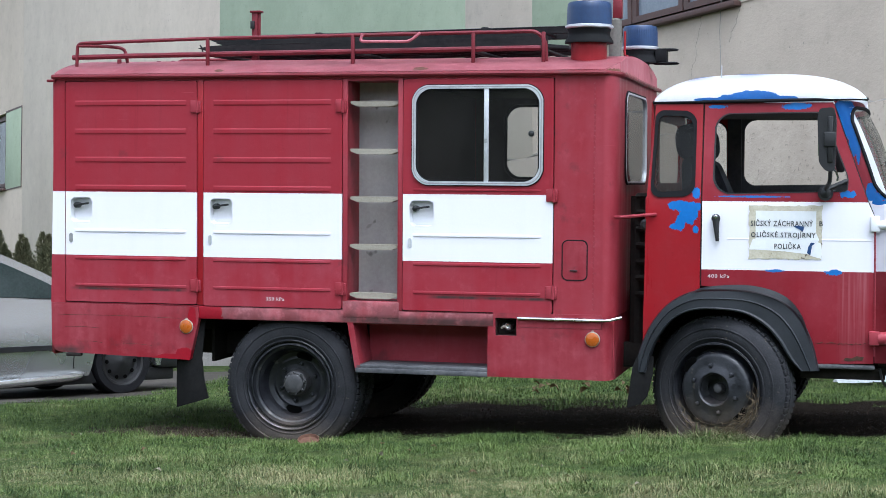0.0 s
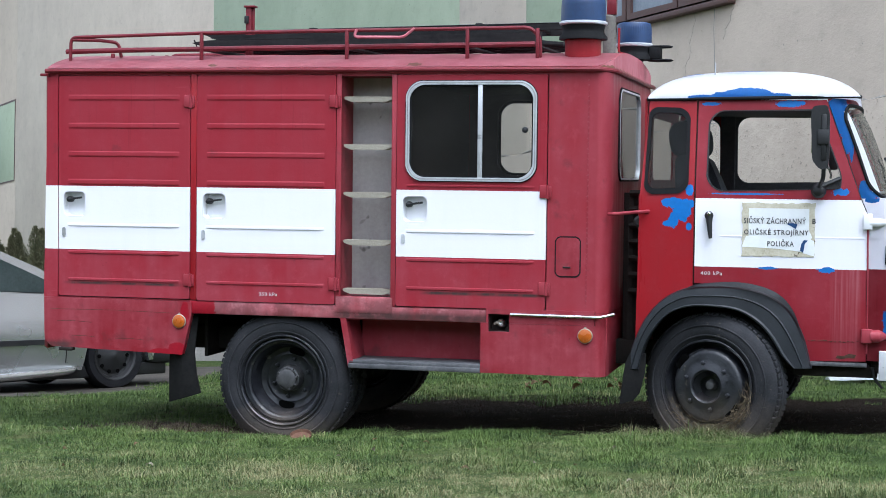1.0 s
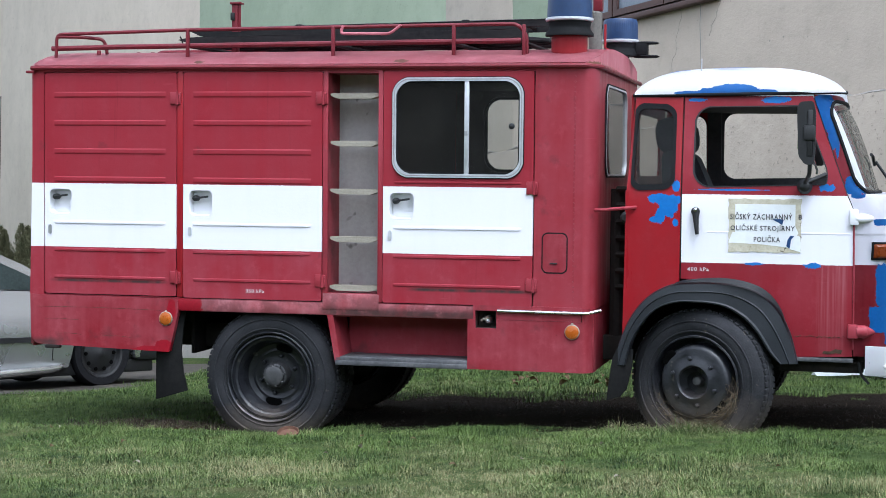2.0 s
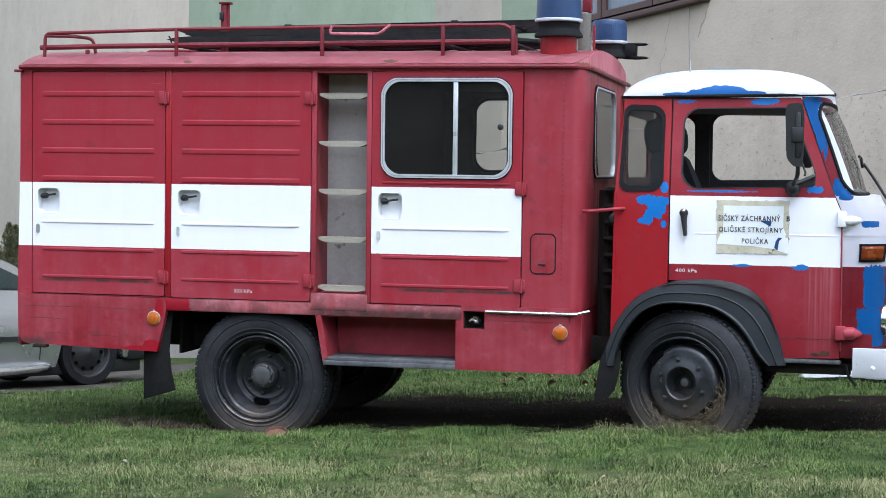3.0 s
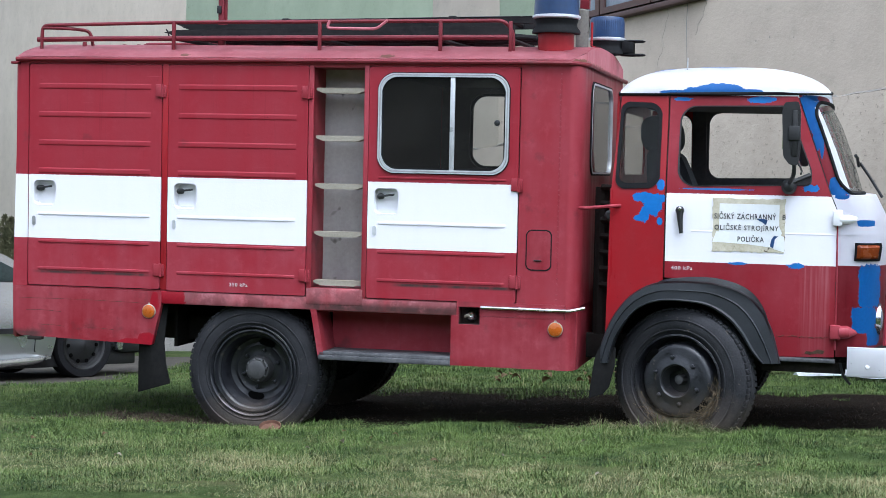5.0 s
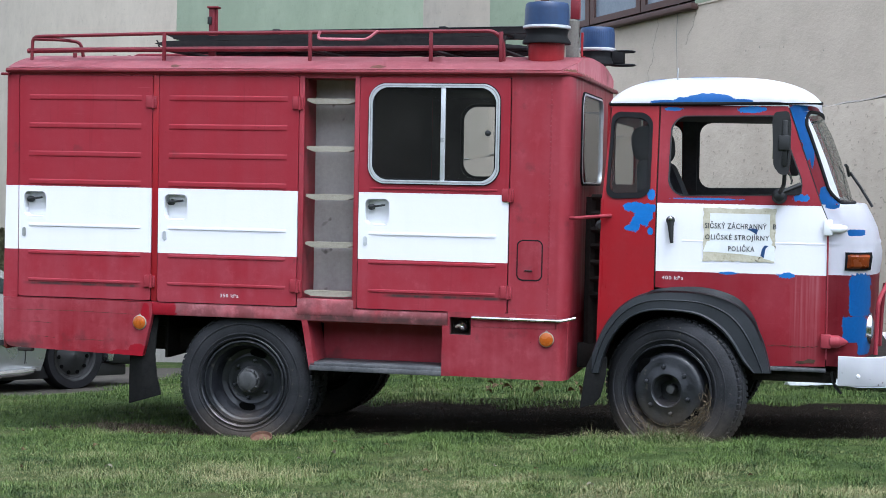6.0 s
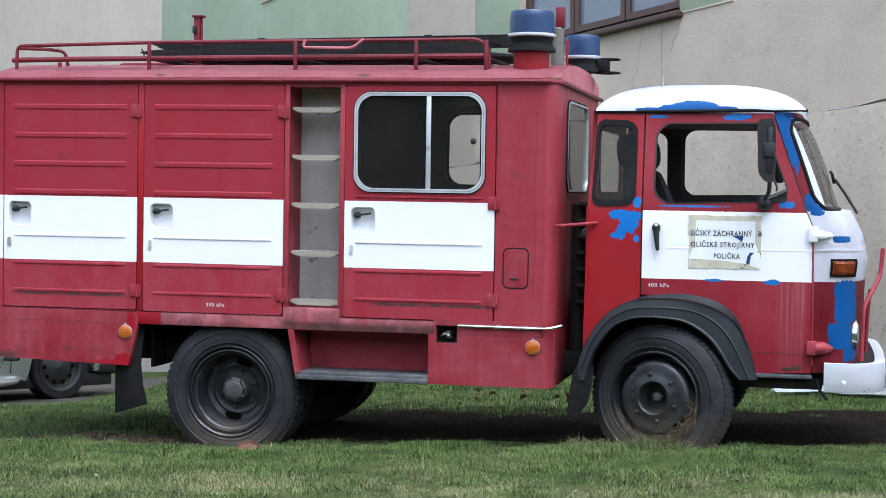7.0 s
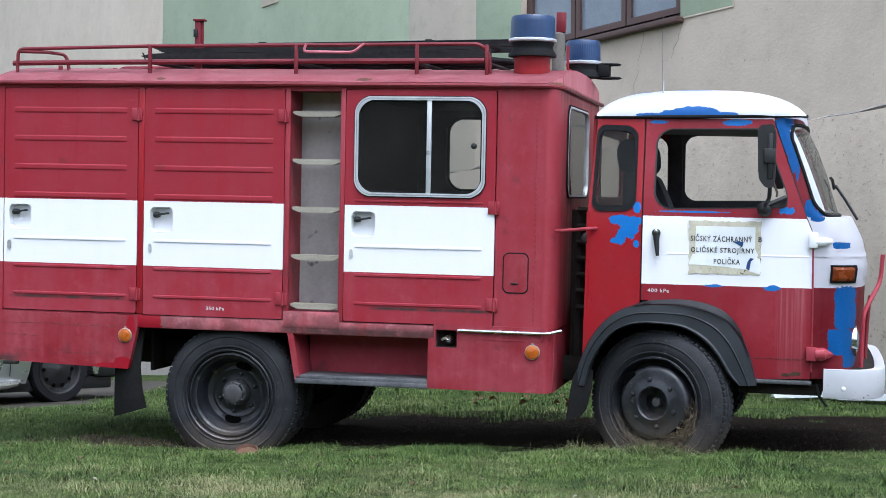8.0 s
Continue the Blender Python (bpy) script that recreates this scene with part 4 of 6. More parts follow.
part("bulb_wire", tube([(2.945, 0.03, 0.705), (2.96, 0.022, 0.716), (2.978, 0.022, 0.712)], 0.008, 6), M_RUNG, pk)
strip = part("chrome_strip", tube(arc_path([(3.052, -0.022, 0.770), (3.590, -0.022, 0.768), (3.665, 0.03, 0.785)], 0.02), 0.0105, 8), M_CHROME, truck, "scratched chrome rub strip")
# step bay
bay = part("step_bay", box(2.05, 2.868, 0.26, 0.275, 0.415, 0.72, 0), M_BODY, truck, "open red step bay with a worn metal step")
part("bay_cheek", plate([(1.985, 0.715), (2.022, 0.715), (2.078, 0.412), (2.040, 0.412)], (), -0.004, 0.27), M_SKIRT, bay)
part("bay_top", box(1.99, 2.868, 0.02, 0.27, 0.704, 0.716, 0), M_SKIRT, bay)
part("step", box(2.040, 2.868, -0.004, 0.26, 0.432, 0.462, 0.006), M_STEP, bay, "worn grey metal step")
part("step_edge", box(2.040, 2.868, -0.014, 0.0, 0.410, 0.440, 0.005), M_STEP, bay)
# indicators
def round_lamp(x, z, parent=truck):
    ob = part("side_indicator", lathe([(0.045, -0.008), (0.045, -0.018), (0.042, -0.022), (0.038, -0.020)], 28, "y", (x, 0, z)), M_RUNG, parent, "round amber side reflector")
    part("lens", lathe([(0.0405, -0.012), (0.0405, -0.023), (0.032, -0.028), (0.003, -0.029)], 28, "y", (x, 0, z)), M_ORANGE, ob)
    part("tab", box(x - 0.007, x + 0.007, -0.014, -0.010, z + 0.038, z + 0.054, 0.003), M_RUNG, ob)


round_lamp(0.934, 0.662)
round_lamp(3.503, 0.655)

# roof: gutter lip and cambered sheet
def roof_z(y):
    k = min(abs(y - 1.0), 1.0)
    return 2.245 + 0.128 * (1 - k ** 2.6) ** 0.8


t = sheet(lambda u, v: (0.02 + u * (3.535 + 0.07 * math.sqrt(smoothstep(1.012, 0.85, abs(v * 2 - 1) * 1.012))), -0.012 + v * (W + 0.024), roof_z(-0.012 + v * (W + 0.024))), 40, 60, 0.012)
roof = part("roof", t, M_ROOF, truck, "chalky faded red roof")
t = tube(arc_path([(0.02, -0.022, 2.228), (3.565, -0.022, 2.226), (3.648, 0.13, 2.222), (3.646, W - 0.1, 2.216)], 0.03, 4), 0.0145, 8)
part("gutter", t, M_GUTTER, roof)
part("far_gutter", tube([(0.0, W + 0.022, 2.228), (3.56, W + 0.022, 2.226)], 0.024, 8), M_ROOF, roof)
t = sheet(lambda u, v: (3.555 + 0.074 * (1.5 * u * (1 - u) + u * u), 0.148 * (0.66 * u * (1 - u) + u * u), 2.212 + (roof_z(0.148 * (0.66 * u * (1 - u) + u * u)) - 2.214) * v), 10, 4)
part("roof_corner", t, M_ROOF, roof)
t = plate([(y, 2.216) for y in (0.147, W - 0.147)] + [(y, roof_z(y) - 0.004) for y in np.linspace(W - 0.147, 0.147, 24)], (), -0.002, 0.02, place=yz)
part("roof_front", t, M_ROOF, roof)
t = plate([(y, 2.20) for y in (0.02, W - 0.02)] + [(y, roof_z(y) - 0.004) for y in np.linspace(W - 0.02, 0.02, 24)], (), 0.0, 0.02, place=lambda x, y, z: (0.02 + y, x, z))
part("roof_rear", t, M_ROOF, roof)
part("corner_tab", box(-0.012, 0.04, -0.038, 0.0, 2.195, 2.212, 0.005), M_GUTTER, roof)

# roof rack
rack = part("roof_rack", tube(arc_path([(0.092, 0.18, 2.29), (0.097, 0.18, 2.455), (0.99, 0.18, 2.475), (3.115, 0.18, 2.490), (3.168, 0.20, 2.43), (3.172, 0.20, 2.29)], 0.04), 0.0115, 8), M_RAIL, truck, "dark red tubular roof rack")
t = tube([(0.06, 0.19, 2.365), (0.5, 0.19, 2.372), (3.14, 0.19, 2.390)], 0.0165, 8)
part("lower_rail", t, M_RAIL, rack)
part("far_lower_rail", tube([(0.06, 1.82, 2.365), (3.14, 1.82, 2.39)], 0.019, 8), M_RAIL, rack)
part("far_rail", tube(arc_path([(0.08, 1.82, 2.29), (0.085, 1.82, 2.455), (3.13, 1.82, 2.475), (3.17, 1.82, 2.32)], 0.06), 0.014, 8), M_RAIL, rack)
part("rear_bow", tube(arc_path([(0.097, 0.18, 2.44), (0.29, 0.18, 2.435), (0.40, 0.24, 2.425), (0.42, 0.24, 2.33)], 0.04), 0.011, 8), M_RAIL, rack)
for x in (0.998, 1.958, 2.724, 3.158):
    part("stanchion", box(x - 0.011, x + 0.011, 0.165, 0.185, 2.285, 2.485, 0.004), M_RAIL, rack)
    part("cross_bar", tube([(x, 0.19, 2.375), (x, 1.82, 2.39)], 0.014, 6), M_HOSE, rack)
part("grab_loop", tube(arc_path([(2.025, 0.165, 2.488), (2.005, 0.16, 2.440), (2.325, 0.16, 2.436), (2.393, 0.165, 2.490)], 0.030), 0.0095, 8), M_ROOF, rack, "pale worn grab loop")
for x, y in ((0.33, 0.3), (0.62, 0.5), (0.52, 0.5)):
    part("bracket", box(x - 0.012, x + 0.012, y, y + 0.02, 2.28, 2.36, 0.003), M_RAIL, rack)
# post with a pulley
post = part("post", box(1.132, 1.172, 0.60, 0.645, 2.30, 2.682, 0.004), M_RAIL, rack, "dark red upright post")
part("post_flange", box(1.172, 1.190, 0.61, 0.62, 2.42, 2.677, 0.002), M_RAIL, post)
part("post_cap", box(1.122, 1.196, 0.59, 0.655, 2.674, 2.688, 0.003), M_RAIL, post)
part("post_latch", box(1.128, 1.156, 0.585, 0.60, 2.57, 2.62, 0.003), M_BLACK, post)

# the load on the roof: a folded ladder and hose bundle under a cover
def hose(y, z, r, x0, x1, seed, n_p=26):
    g = random.Random(seed)
    pts, rad = [], []
    for i in range(n_p + 1):
        u = i / n_p
        pts.append((x0 + (x1 - x0) * u, y + g.uniform(-0.01, 0.01), z + g.uniform(-0.008, 0.008)))
        rad.append(r * (0.55 + 0.45 * min(1, u * 9, (1 - u) * 9)) * g.uniform(0.92, 1.08))
    return tube(pts, rad, 10)


load = thing("roof_load", "black covered ladder and hose bundle strapped on the roof rack", "ladder", m=TRUCK)
for k in range(3):
    part("hose", hose(0.82 + 0.21 * k, 2.438, 0.030, 0.84, 3.2, 3 + k), M_HOSE, load, "rolled black hose")


def ladder_rail(x0, x1, y, z, h):
    """A long board with a cut, tapered rear end and a worn edge."""
    lrng = random.Random(int(y * 100))
    top = [(x0 + (x1 - x0) * u, z + h + lrng.uniform(-0.003, 0.003)) for u in np.linspace(1, 0.03, 14)]
    t = plate([(x0 + 0.05, z), (x1, z)] + top + [(x0 - 0.01, z + h * 0.55)], (), y, y + 0.04)
    bmesh.ops.transform(t, matrix=pose(0, 0, 0, 0, -0.9, 0), verts=t.verts)
    return t


part("ladder_rail", ladder_rail(0.82, 3.34, 0.78, 2.478, 0.044), M_HOSE, load)
part("ladder_rail", ladder_rail(0.86, 3.50, 1.22, 2.478, 0.050), M_HOSE, load)
part("ladder_rail", ladder_rail(0.78, 2.95, 0.66, 2.420, 0.036), M_HOSE, load)
part("plank", ladder_rail(0.88, 3.15, 0.52, 2.388, 0.052), M_HOSE, load, "blackened plank")
part("plank", ladder_rail(0.94, 3.10, 0.58, 2.446, 0.030), M_HOSE, load, "blackened plank")
for k in range(9):
    x = 0.95 + k * 0.26
    part("ladder_rung", tube([(x, 0.82, 2.50 + 0.0157 * x), (x, 1.22, 2.50 + 0.0157 * x)], 0.015, 8), M_HOSE, load)
# thin paler line along the ladder's top edge
part("pale_edge", tube([(0.95 + 0.19 * k, 0.778, 2.5225 + 0.0157 * (0.95 + 0.19 * k)) for k in range(13)], 0.0022, 4), M_HUB, load, "pale edge of the ladder")
for x in (1.55, 2.66):
    part("strap", box(x, x + 0.05, 0.645, 1.30, 2.425, 2.520 + 0.0157 * x, 0.008), M_HOSE, load, "black strap")
part("loose_cord", tube([(0.76, 0.70, 2.40), (0.745, 0.69, 2.46), (0.735, 0.69, 2.475)], 0.005, 5), M_HOSE, load)

# beacons, horn, mast
def beacon(x, y, z, k=1.0, ped=True):
    b = part("beacon", lathe([(0.138 * k, z + 0.003), (0.149 * k, z - 0.002), (0.150 * k, z - 0.012), (0.146 * k, z - 0.018), (0.134 * k, z - 0.022)], 40, "z", (x, y, 0)), M_ALU, truck, "blue rotating beacon with a metal rim")
    prof = [(0.140 * k, z), (0.139 * k, z + 0.02), (0.136 * k, z + 0.10), (0.133 * k, z + 0.128), (0.126 * k, z + 0.138), (0.10 * k, z + 0.142), (0.02 * k, z + 0.143)]
    t = lathe(prof, 96, "z", (x, y, 0))
    for v in t.verts:
        if z + 0.01 < v.co.z < z + 0.13:
            d = Vector((v.co.x - x, v.co.y - y, 0))
            v.co += d.normalized() * (0.0012 * math.cos(48 * math.atan2(d.y, d.x)))
    part("blue_cover", t, M_BEACON, b, "faded blue ribbed plastic cover")
    part("beacon_base", lathe([(0.136 * k, z - 0.022), (0.128 * k, z - 0.05), (0.130 * k, z - 0.066), (0.150 * k, z - 0.094), (0.150 * k, z - 0.108), (0.06 * k, z - 0.108)], 40, "z", (x, y, 0)), M_BEACONBASE, b)
    if ped:
        part("pedestal", lathe([(0.112 * k, z - 0.10), (0.112 * k, z - 0.24)], 32, "z", (x, y, 0)), M_LAMPBOX, b, "bright red pedestal")
    return b


beacon(3.414, 0.30, 2.529, k=0.976)
b2 = beacon(3.560, 1.50, 2.488, k=0.84, ped=False)
part("pedestal", lathe([(0.085, 2.40), (0.085, 2.32)], 24, "z", (3.535, 1.50, 0)), M_BEACONBASE, b2)
horn = part("air_horn", box(3.665, 3.745, 1.45, 1.55, 2.385, 2.468, 0.008), M_BEACONBASE, truck, "black twin horn beside the beacon")
for z, r0 in ((2.468, 0.088), (2.378, 0.092)):
    t = lathe([(0.01, z + 0.010), (r0 * 0.8, z + 0.008), (r0, z), (r0 * 0.85, z - 0.008), (0.01, z - 0.012)], 24, "z")
    bmesh.ops.transform(t, matrix=pose(3.735, 1.50, 0) @ Matrix.Diagonal((1.0, 0.6, 1, 1)), verts=t.verts)
    part("horn_plate", t, M_BEACONBASE, horn)
mast = part("lamp_mast", lathe([(0.042, 2.34), (0.042, 2.62), (0.02, 2.64)], 16, "z", (3.475, 0.95, 0)), M_MAST, truck, "grey mast with a red lamp holder")
part("lamp_holder", box(3.46, 3.52, 0.92, 0.98, 2.63, 2.76, 0.008), M_RAIL, mast)
part("mast_rod", tube([(3.535, 1.1, 2.33), (3.535, 1.1, 2.40), (3.515, 1.1, 2.41), (3.515, 1.1, 2.56)], 0.008, 6), M_LAMPBOX, mast)

# chassis
ch = part("chassis", box(0.1, 5.2, 0.45, 0.53, 0.45, 0.60, 0.01), M_FRAME, truck, "sooty steel chassis frame")
part("chassis_rail", box(0.1, 5.2, 1.47, 1.55, 0.45, 0.60, 0.01), M_FRAME, ch)
part("rear_axle", tube([(1.62, 0.2, 0.36), (1.62, 1.8, 0.36)], 0.07, 12), M_FRAME, ch)
part("differential", lathe([(0.03, -0.14), (0.13, -0.08), (0.16, 0.0), (0.13, 0.08), (0.03, 0.14)], 20, "y", (1.62, 1.0, 0.36)), M_FRAME, ch)
part("front_axle", box(4.20, 4.28, 0.2, 1.8, 0.33, 0.42, 0.01), M_FRAME, ch)
part("gearbox", box(3.4, 4.7, 0.75, 1.25, 0.42, 0.85, 0.06), M_FRAME, ch)
part("fuel_tank", box(2.2, 2.85, 0.30, 0.75, 0.43, 0.68, 0.05), M_FRAME, ch)
part("rear_bulkhead", box(1.0, 1.02, 0.25, 1.9, 0.42, 0.775, 0.0), M_FRAME, ch)
part("bay_bulkhead", box(2.02, 2.03, 0.27, 1.9, 0.45, 0.775, 0.0), M_FRAME, ch)
part("prop_shaft", tube([(1.7, 1.0, 0.38), (3.4, 1.0, 0.55)], 0.04, 10), M_FRAME, ch)

# wheels
def tyre_mesh(r, w, bulge=0.014):
    p = [(0.250, 0.03), (0.262, 0.010), (0.280, 0.0), (r * 0.70, -bulge * 0.8), (r * 0.78, -bulge), (r * 0.85, -bulge * 0.6), (r * 0.90, 0.002), (r * 0.945, 0.014), (r * 0.972, 0.030), (r - 0.008, 0.055), (r - 0.007, 0.07), (r - 0.007, w - 0.06), (r - 0.012, w - 0.045), (r * 0.958, w - 0.012), (r * 0.8, w + bulge), (0.275, w), (0.252, w - 0.02)]
    t = lathe(p, 72, "y", caps=False)
    for rr in (0.70, 0.835):
        lathe([(r * rr - 0.006, -bulge * 0.75), (r * rr - 0.002, -bulge * 1.02 - 0.001), (r * rr + 0.003, -bulge * 1.02 - 0.001), (r * rr + 0.007, -bulge * 0.72)], 72, "y", (0, 0, 0), t, caps=False)
    for k in range(72):
        for s in (0, 1):
            m = pose(0, 0, 0, 0, 360 / 72 * (k + 0.5 * s), 0)
            y0 = 0.034 if s == 0 else w - 0.076
            box(r - 0.030, r + 0.001, y0, y0 + 0.042, -0.0145, 0.0145, 0.003, t, m @ pose(0, 0, 0, 9 if s == 0 else -9, 0, 0), 1)
    for s in (0.47, 0.60):
        lathe([(r - 0.006, w * s - 0.015), (r + 0.001, w * s - 0.012), (r + 0.001, w * s + 0.012), (r - 0.006, w * s + 0.015)], 72, "y", (0, 0, 0), t, caps=False)
    return t


def flatten(t, sink, spread=0.03):
    """Let a soft tyre settle on the ground."""
    for v in t.verts:
        if v.co.z < -sink:
            over = -sink - v.co.z
            v.co.z = -sink - over * 0.25
    return t


def wheel(x, y, z, r, style, turn=0, sink=None, mirror=False, rubber=M_TYRE, steel=M_RIM):
    m = pose(x, y, z, 0, 0, turn) @ (Matrix.Diagonal((1, -1, 1, 1)) if mirror else Matrix.Identity(4))

    def fitted(name, t, mat, parent, label=""):
        bmesh.ops.transform(t, matrix=m, verts=t.verts)
        return part(name, t, mat, parent, label)

    t = tyre_mesh(r, 0.205)
    if sink:
        flatten(t, sink)
    ob = fitted("wheel", t, rubber, truck, "flat weathered black tyre on a rusty steel rim")
    if style == "deep":
        prof = [(0.280, 0.004), (0.284, -0.010), (0.277, -0.017), (0.270, -0.010), (0.268, 0.004), (0.262, 0.010), (0.258, 0.000), (0.250, -0.002), (0.246, 0.006), (0.243, 0.030), (0.238, 0.036), (0.228, 0.040), (0.222, 0.062), (0.212, 0.072), (0.203, 0.118), (0.192, 0.140), (0.165, 0.150), (0.150, 0.146), (0.128, 0.156), (0.10, 0.154), (0.085, 0.15), (0.02, 0.15)]
    else:
        prof = [(0.266, 0.006), (0.272, -0.010), (0.262, -0.015), (0.254, 0.002), (0.248, 0.060), (0.236, 0.085), (0.224, 0.080), (0.219, 0.030), (0.215, 0.000), (0.205, -0.014), (0.190, -0.020), (0.160, -0.019), (0.130, -0.024), (0.108, -0.036), (0.098, -0.038), (0.090, -0.032), (0.084, 0.005), (0.078, 0.060), (0.01, 0.062)]
    t = lathe(prof, 72, "y", caps=False)
    t.verts.ensure_lookup_table()
    t.faces.new(t.verts[len(t.verts) - 72:])
    for v in t.verts:
        # knocks and old paint build-up
        v.co += Vector((v.co.x, 0, v.co.z)).normalized() * 0.0022 * noise.noise(v.co * 17.0) + Vector((0, 0.003 * noise.noise(v.co * 13.0 + Vector((5, 0, 0))), 0))
    fitted("rim", t, steel, ob)
    t = bmesh.new()
    if style == "deep":
        lathe([(0.086, 0.15), (0.080, 0.10), (0.074, 0.086), (0.064, 0.082), (0.060, 0.060), (0.052, 0.055), (0.02, 0.054)], 28, "y", (0, 0, 0), t)
        for k in range(8):
            a = math.radians(45 * k + 12)
            lathe([(0.009, 0.085), (0.009, 0.064), (0.004, 0.061)], 6, "y", (0.064 * math.cos(a), 0, 0.064 * math.sin(a)), t)
        fitted("hub", t, M_HUB, ob, "dusty grey hub cover")
    else:
        lathe([(0.034, 0.064), (0.032, 0.030), (0.024, 0.018), (0.008, 0.014)], 10, "y", (0.0, 0, 0.0), t)
        fitted("hub", t, M_HUB, ob)
        # the bent remains of a tin cap in the opening
        t = sheet(lambda u, v: ((0.086 - 0.030 * v) * math.cos(1.2 + 2.6 * u), -0.018 + 0.03 * v + 0.012 * math.sin(7 * u), (0.086 - 0.030 * v) * math.sin(1.2 + 2.6 * u)), 16, 3, 0.002)
        fitted("torn_cap", t, steel, ob, "bent rusty remains of a hub cap")
    rb = 0.279 if style == "deep" else 0.267
    t = tube([(rb * math.cos(a), -0.014, rb * math.sin(a)) for a in np.linspace(0, 2 * math.pi, 48, endpoint=False)], 0.0025, 6, None, True)
    fitted("bead_ring", t, steel, ob)
    for k in range(6):
        a = math.radians(60 * k + (20 if style == "deep" else 41))
        rr, y1 = (0.118, 0.154) if style == "deep" else (0.138, -0.023)
        t = lathe([(0.014, y1 + 0.004), (0.014, y1 - 0.008), (0.010, y1 - 0.016), (0.004, y1 - 0.018)], 8, "y", (rr * math.cos(a), 0, rr * math.sin(a)))
        fitted("wheel_nut", t, steel, ob)
    for a in ((75, 262) if style == "deep" else (140, 318)):
        a = math.radians(a)
        rr, y1 = (0.168, 0.138) if style == "deep" else (0.207, -0.012)
        t = bmesh.new()
        lens = [(0.052 * math.cos(q), 0.030 * max(math.sin(q), -0.55)) for q in np.linspace(0, 2 * math.pi, 18, endpoint=False)]
        plate(lens, (), y1 - 0.006, y1 + 0.004, bm=t)
        bmesh.ops.transform(t, matrix=pose(rr * math.cos(a), 0, rr * math.sin(a), 0, -math.degrees(a) + 90, 0), verts=t.verts)
        fitted("hand_hole", t, M_HOLE, ob)
    return ob


wheel(1.604, 0.045, 0.312, 0.432, "deep", 0, 0.345)
wheel(1.604, 0.27, 0.320, 0.425, "flat", 0, 0.345)
wheel(1.665, W - 0.045, 0.335, 0.425, "deep", 0, 0, True)
wheel(1.665, W - 0.27, 0.335, 0.425, "flat", 0, 0, True)
front_wheel = wheel(4.226, 0.044, 0.383, 0.424, "flat", -18, 0.335, False, M_TYRE_FRONT, M_RIM_FRONT)
wheel(4.31, W - 0.055, 0.40, 0.425, "flat", -12, 0, True)
# straw and roots caught between tyre and rim of the front wheel
srng = random.Random(31)
t = bmesh.new()
for k in range(520):
    a = radians(srng.triangular(-165, 12, -50))
    r0 = srng.gauss(0.252, 0.022)
    p0 = Vector((r0 * math.cos(a), -0.016 - 0.02 * srng.random(), r0 * math.sin(a)))
    along = Vector((-math.sin(a), 0, math.cos(a))) * srng.choice((-1, 1))
    d = (along * srng.uniform(0.3, 1.2) + Vector((srng.gauss(0, 0.5), srng.gauss(-0.1, 0.3), srng.gauss(0, 0.5)))).normalized() * srng.uniform(0.015, 0.06)
    bend = Vector((srng.uniform(-0.015, 0.015), -0.008, srng.uniform(-0.02, 0.005)))
    tube([p0, p0 + d * 0.5 + bend * 0.4, p0 + d + bend], [0.0013, 0.0011, 0.0005], 3, t)
bmesh.ops.transform(t, matrix=pose(4.226, 0.044, 0.383, 0, 0, -18), verts=t.verts)
tagged(part("caught_straw", t, M_STRAW, front_wheel, "dry straw and roots caught round the rim"), kind="stuff")

# mudflaps
def flap(loop, y, bow, label="dark rubber mudflap", mat=M_FLAP):
    zs = [q[1] for q in loop]
    lo, hi = min(zs), max(zs)
    bend = lambda x, yy, z: (x, yy + y + bow * math.sin(math.pi * (z - lo) / (hi - lo)) + 0.02 * math.sin(x * 25), z)
    return part("mudflap", plate(loop, (), 0.0, 0.014, bend, np.linspace(lo, hi, 8)[1:-1], np.linspace(min(q[0] for q in loop), max(q[0] for q in loop), 5)[1:-1]), mat, truck, label)


flap([(0.830, 0.138), (1.046, 0.204), (1.024, 0.32), (1.012, 0.46), (1.030, 0.705), (0.95, 0.705), (0.842, 0.46)], 0.06, -0.02)
flap([(0.83, 0.20), (1.04, 0.22), (1.01, 0.47), (0.84, 0.47)], 1.80, 0.02)
flap([(3.710, 0.258), (3.79, 0.282), (3.826, 0.325), (3.856, 0.45), (3.862, 0.56), (3.775, 0.585), (3.742, 0.50)], 0.01, -0.012, "dusty front mudflap", M_FLAP)
part("inner_guard", box(0.80, 1.42, 1.55, 1.60, 0.17, 0.78, 0.02), M_FRAME, ch)

# ---- the cab ----
def side_y(z):
    return 0.045 + 0.10 * smoothstep(1.38, 2.15, z) + 0.02 * smoothstep(0.75, 0.5, z)


near = lambda x, y, z: (x, y + side_y(z), z)
far = lambda x, y, z: (x, W - y - side_y(z), z)
CUTS = [0.6, 0.75, 0.9, 1.05, 1.2, 1.35, 1.45, 1.55, 1.65, 1.75, 1.85, 1.95]
ARCH = [(3.790, 0.55), (3.845, 0.71), (3.945, 0.86), (4.07, 0.935), (4.122, 0.945)]
QUARTER = ARCH + [(4.122, 2.055), (3.845, 2.052), (3.806, 1.5)]
QWIN = rounded([(3.832, 1.505), (4.082, 1.515), (4.082, 1.995), (3.850, 2.003)], [0.05, 0.06, 0.06, 0.045], 6)
DOOR = [(4.131, 0.985), (4.242, 0.975), (4.485, 0.94), (4.647, 0.825), (4.735, 0.66), (4.795, 0.548), (5.113, 0.556), (5.104, 1.40), (5.066, 1.488), (4.864, 2.052), (4.131, 2.052)]
DWIN = rounded([(4.190, 1.517), (4.955, 1.540), (4.958, 1.62), (4.812, 1.998), (4.196, 1.990)], [0.09, 0.02, 0.02, 0.035, 0.08], 6)
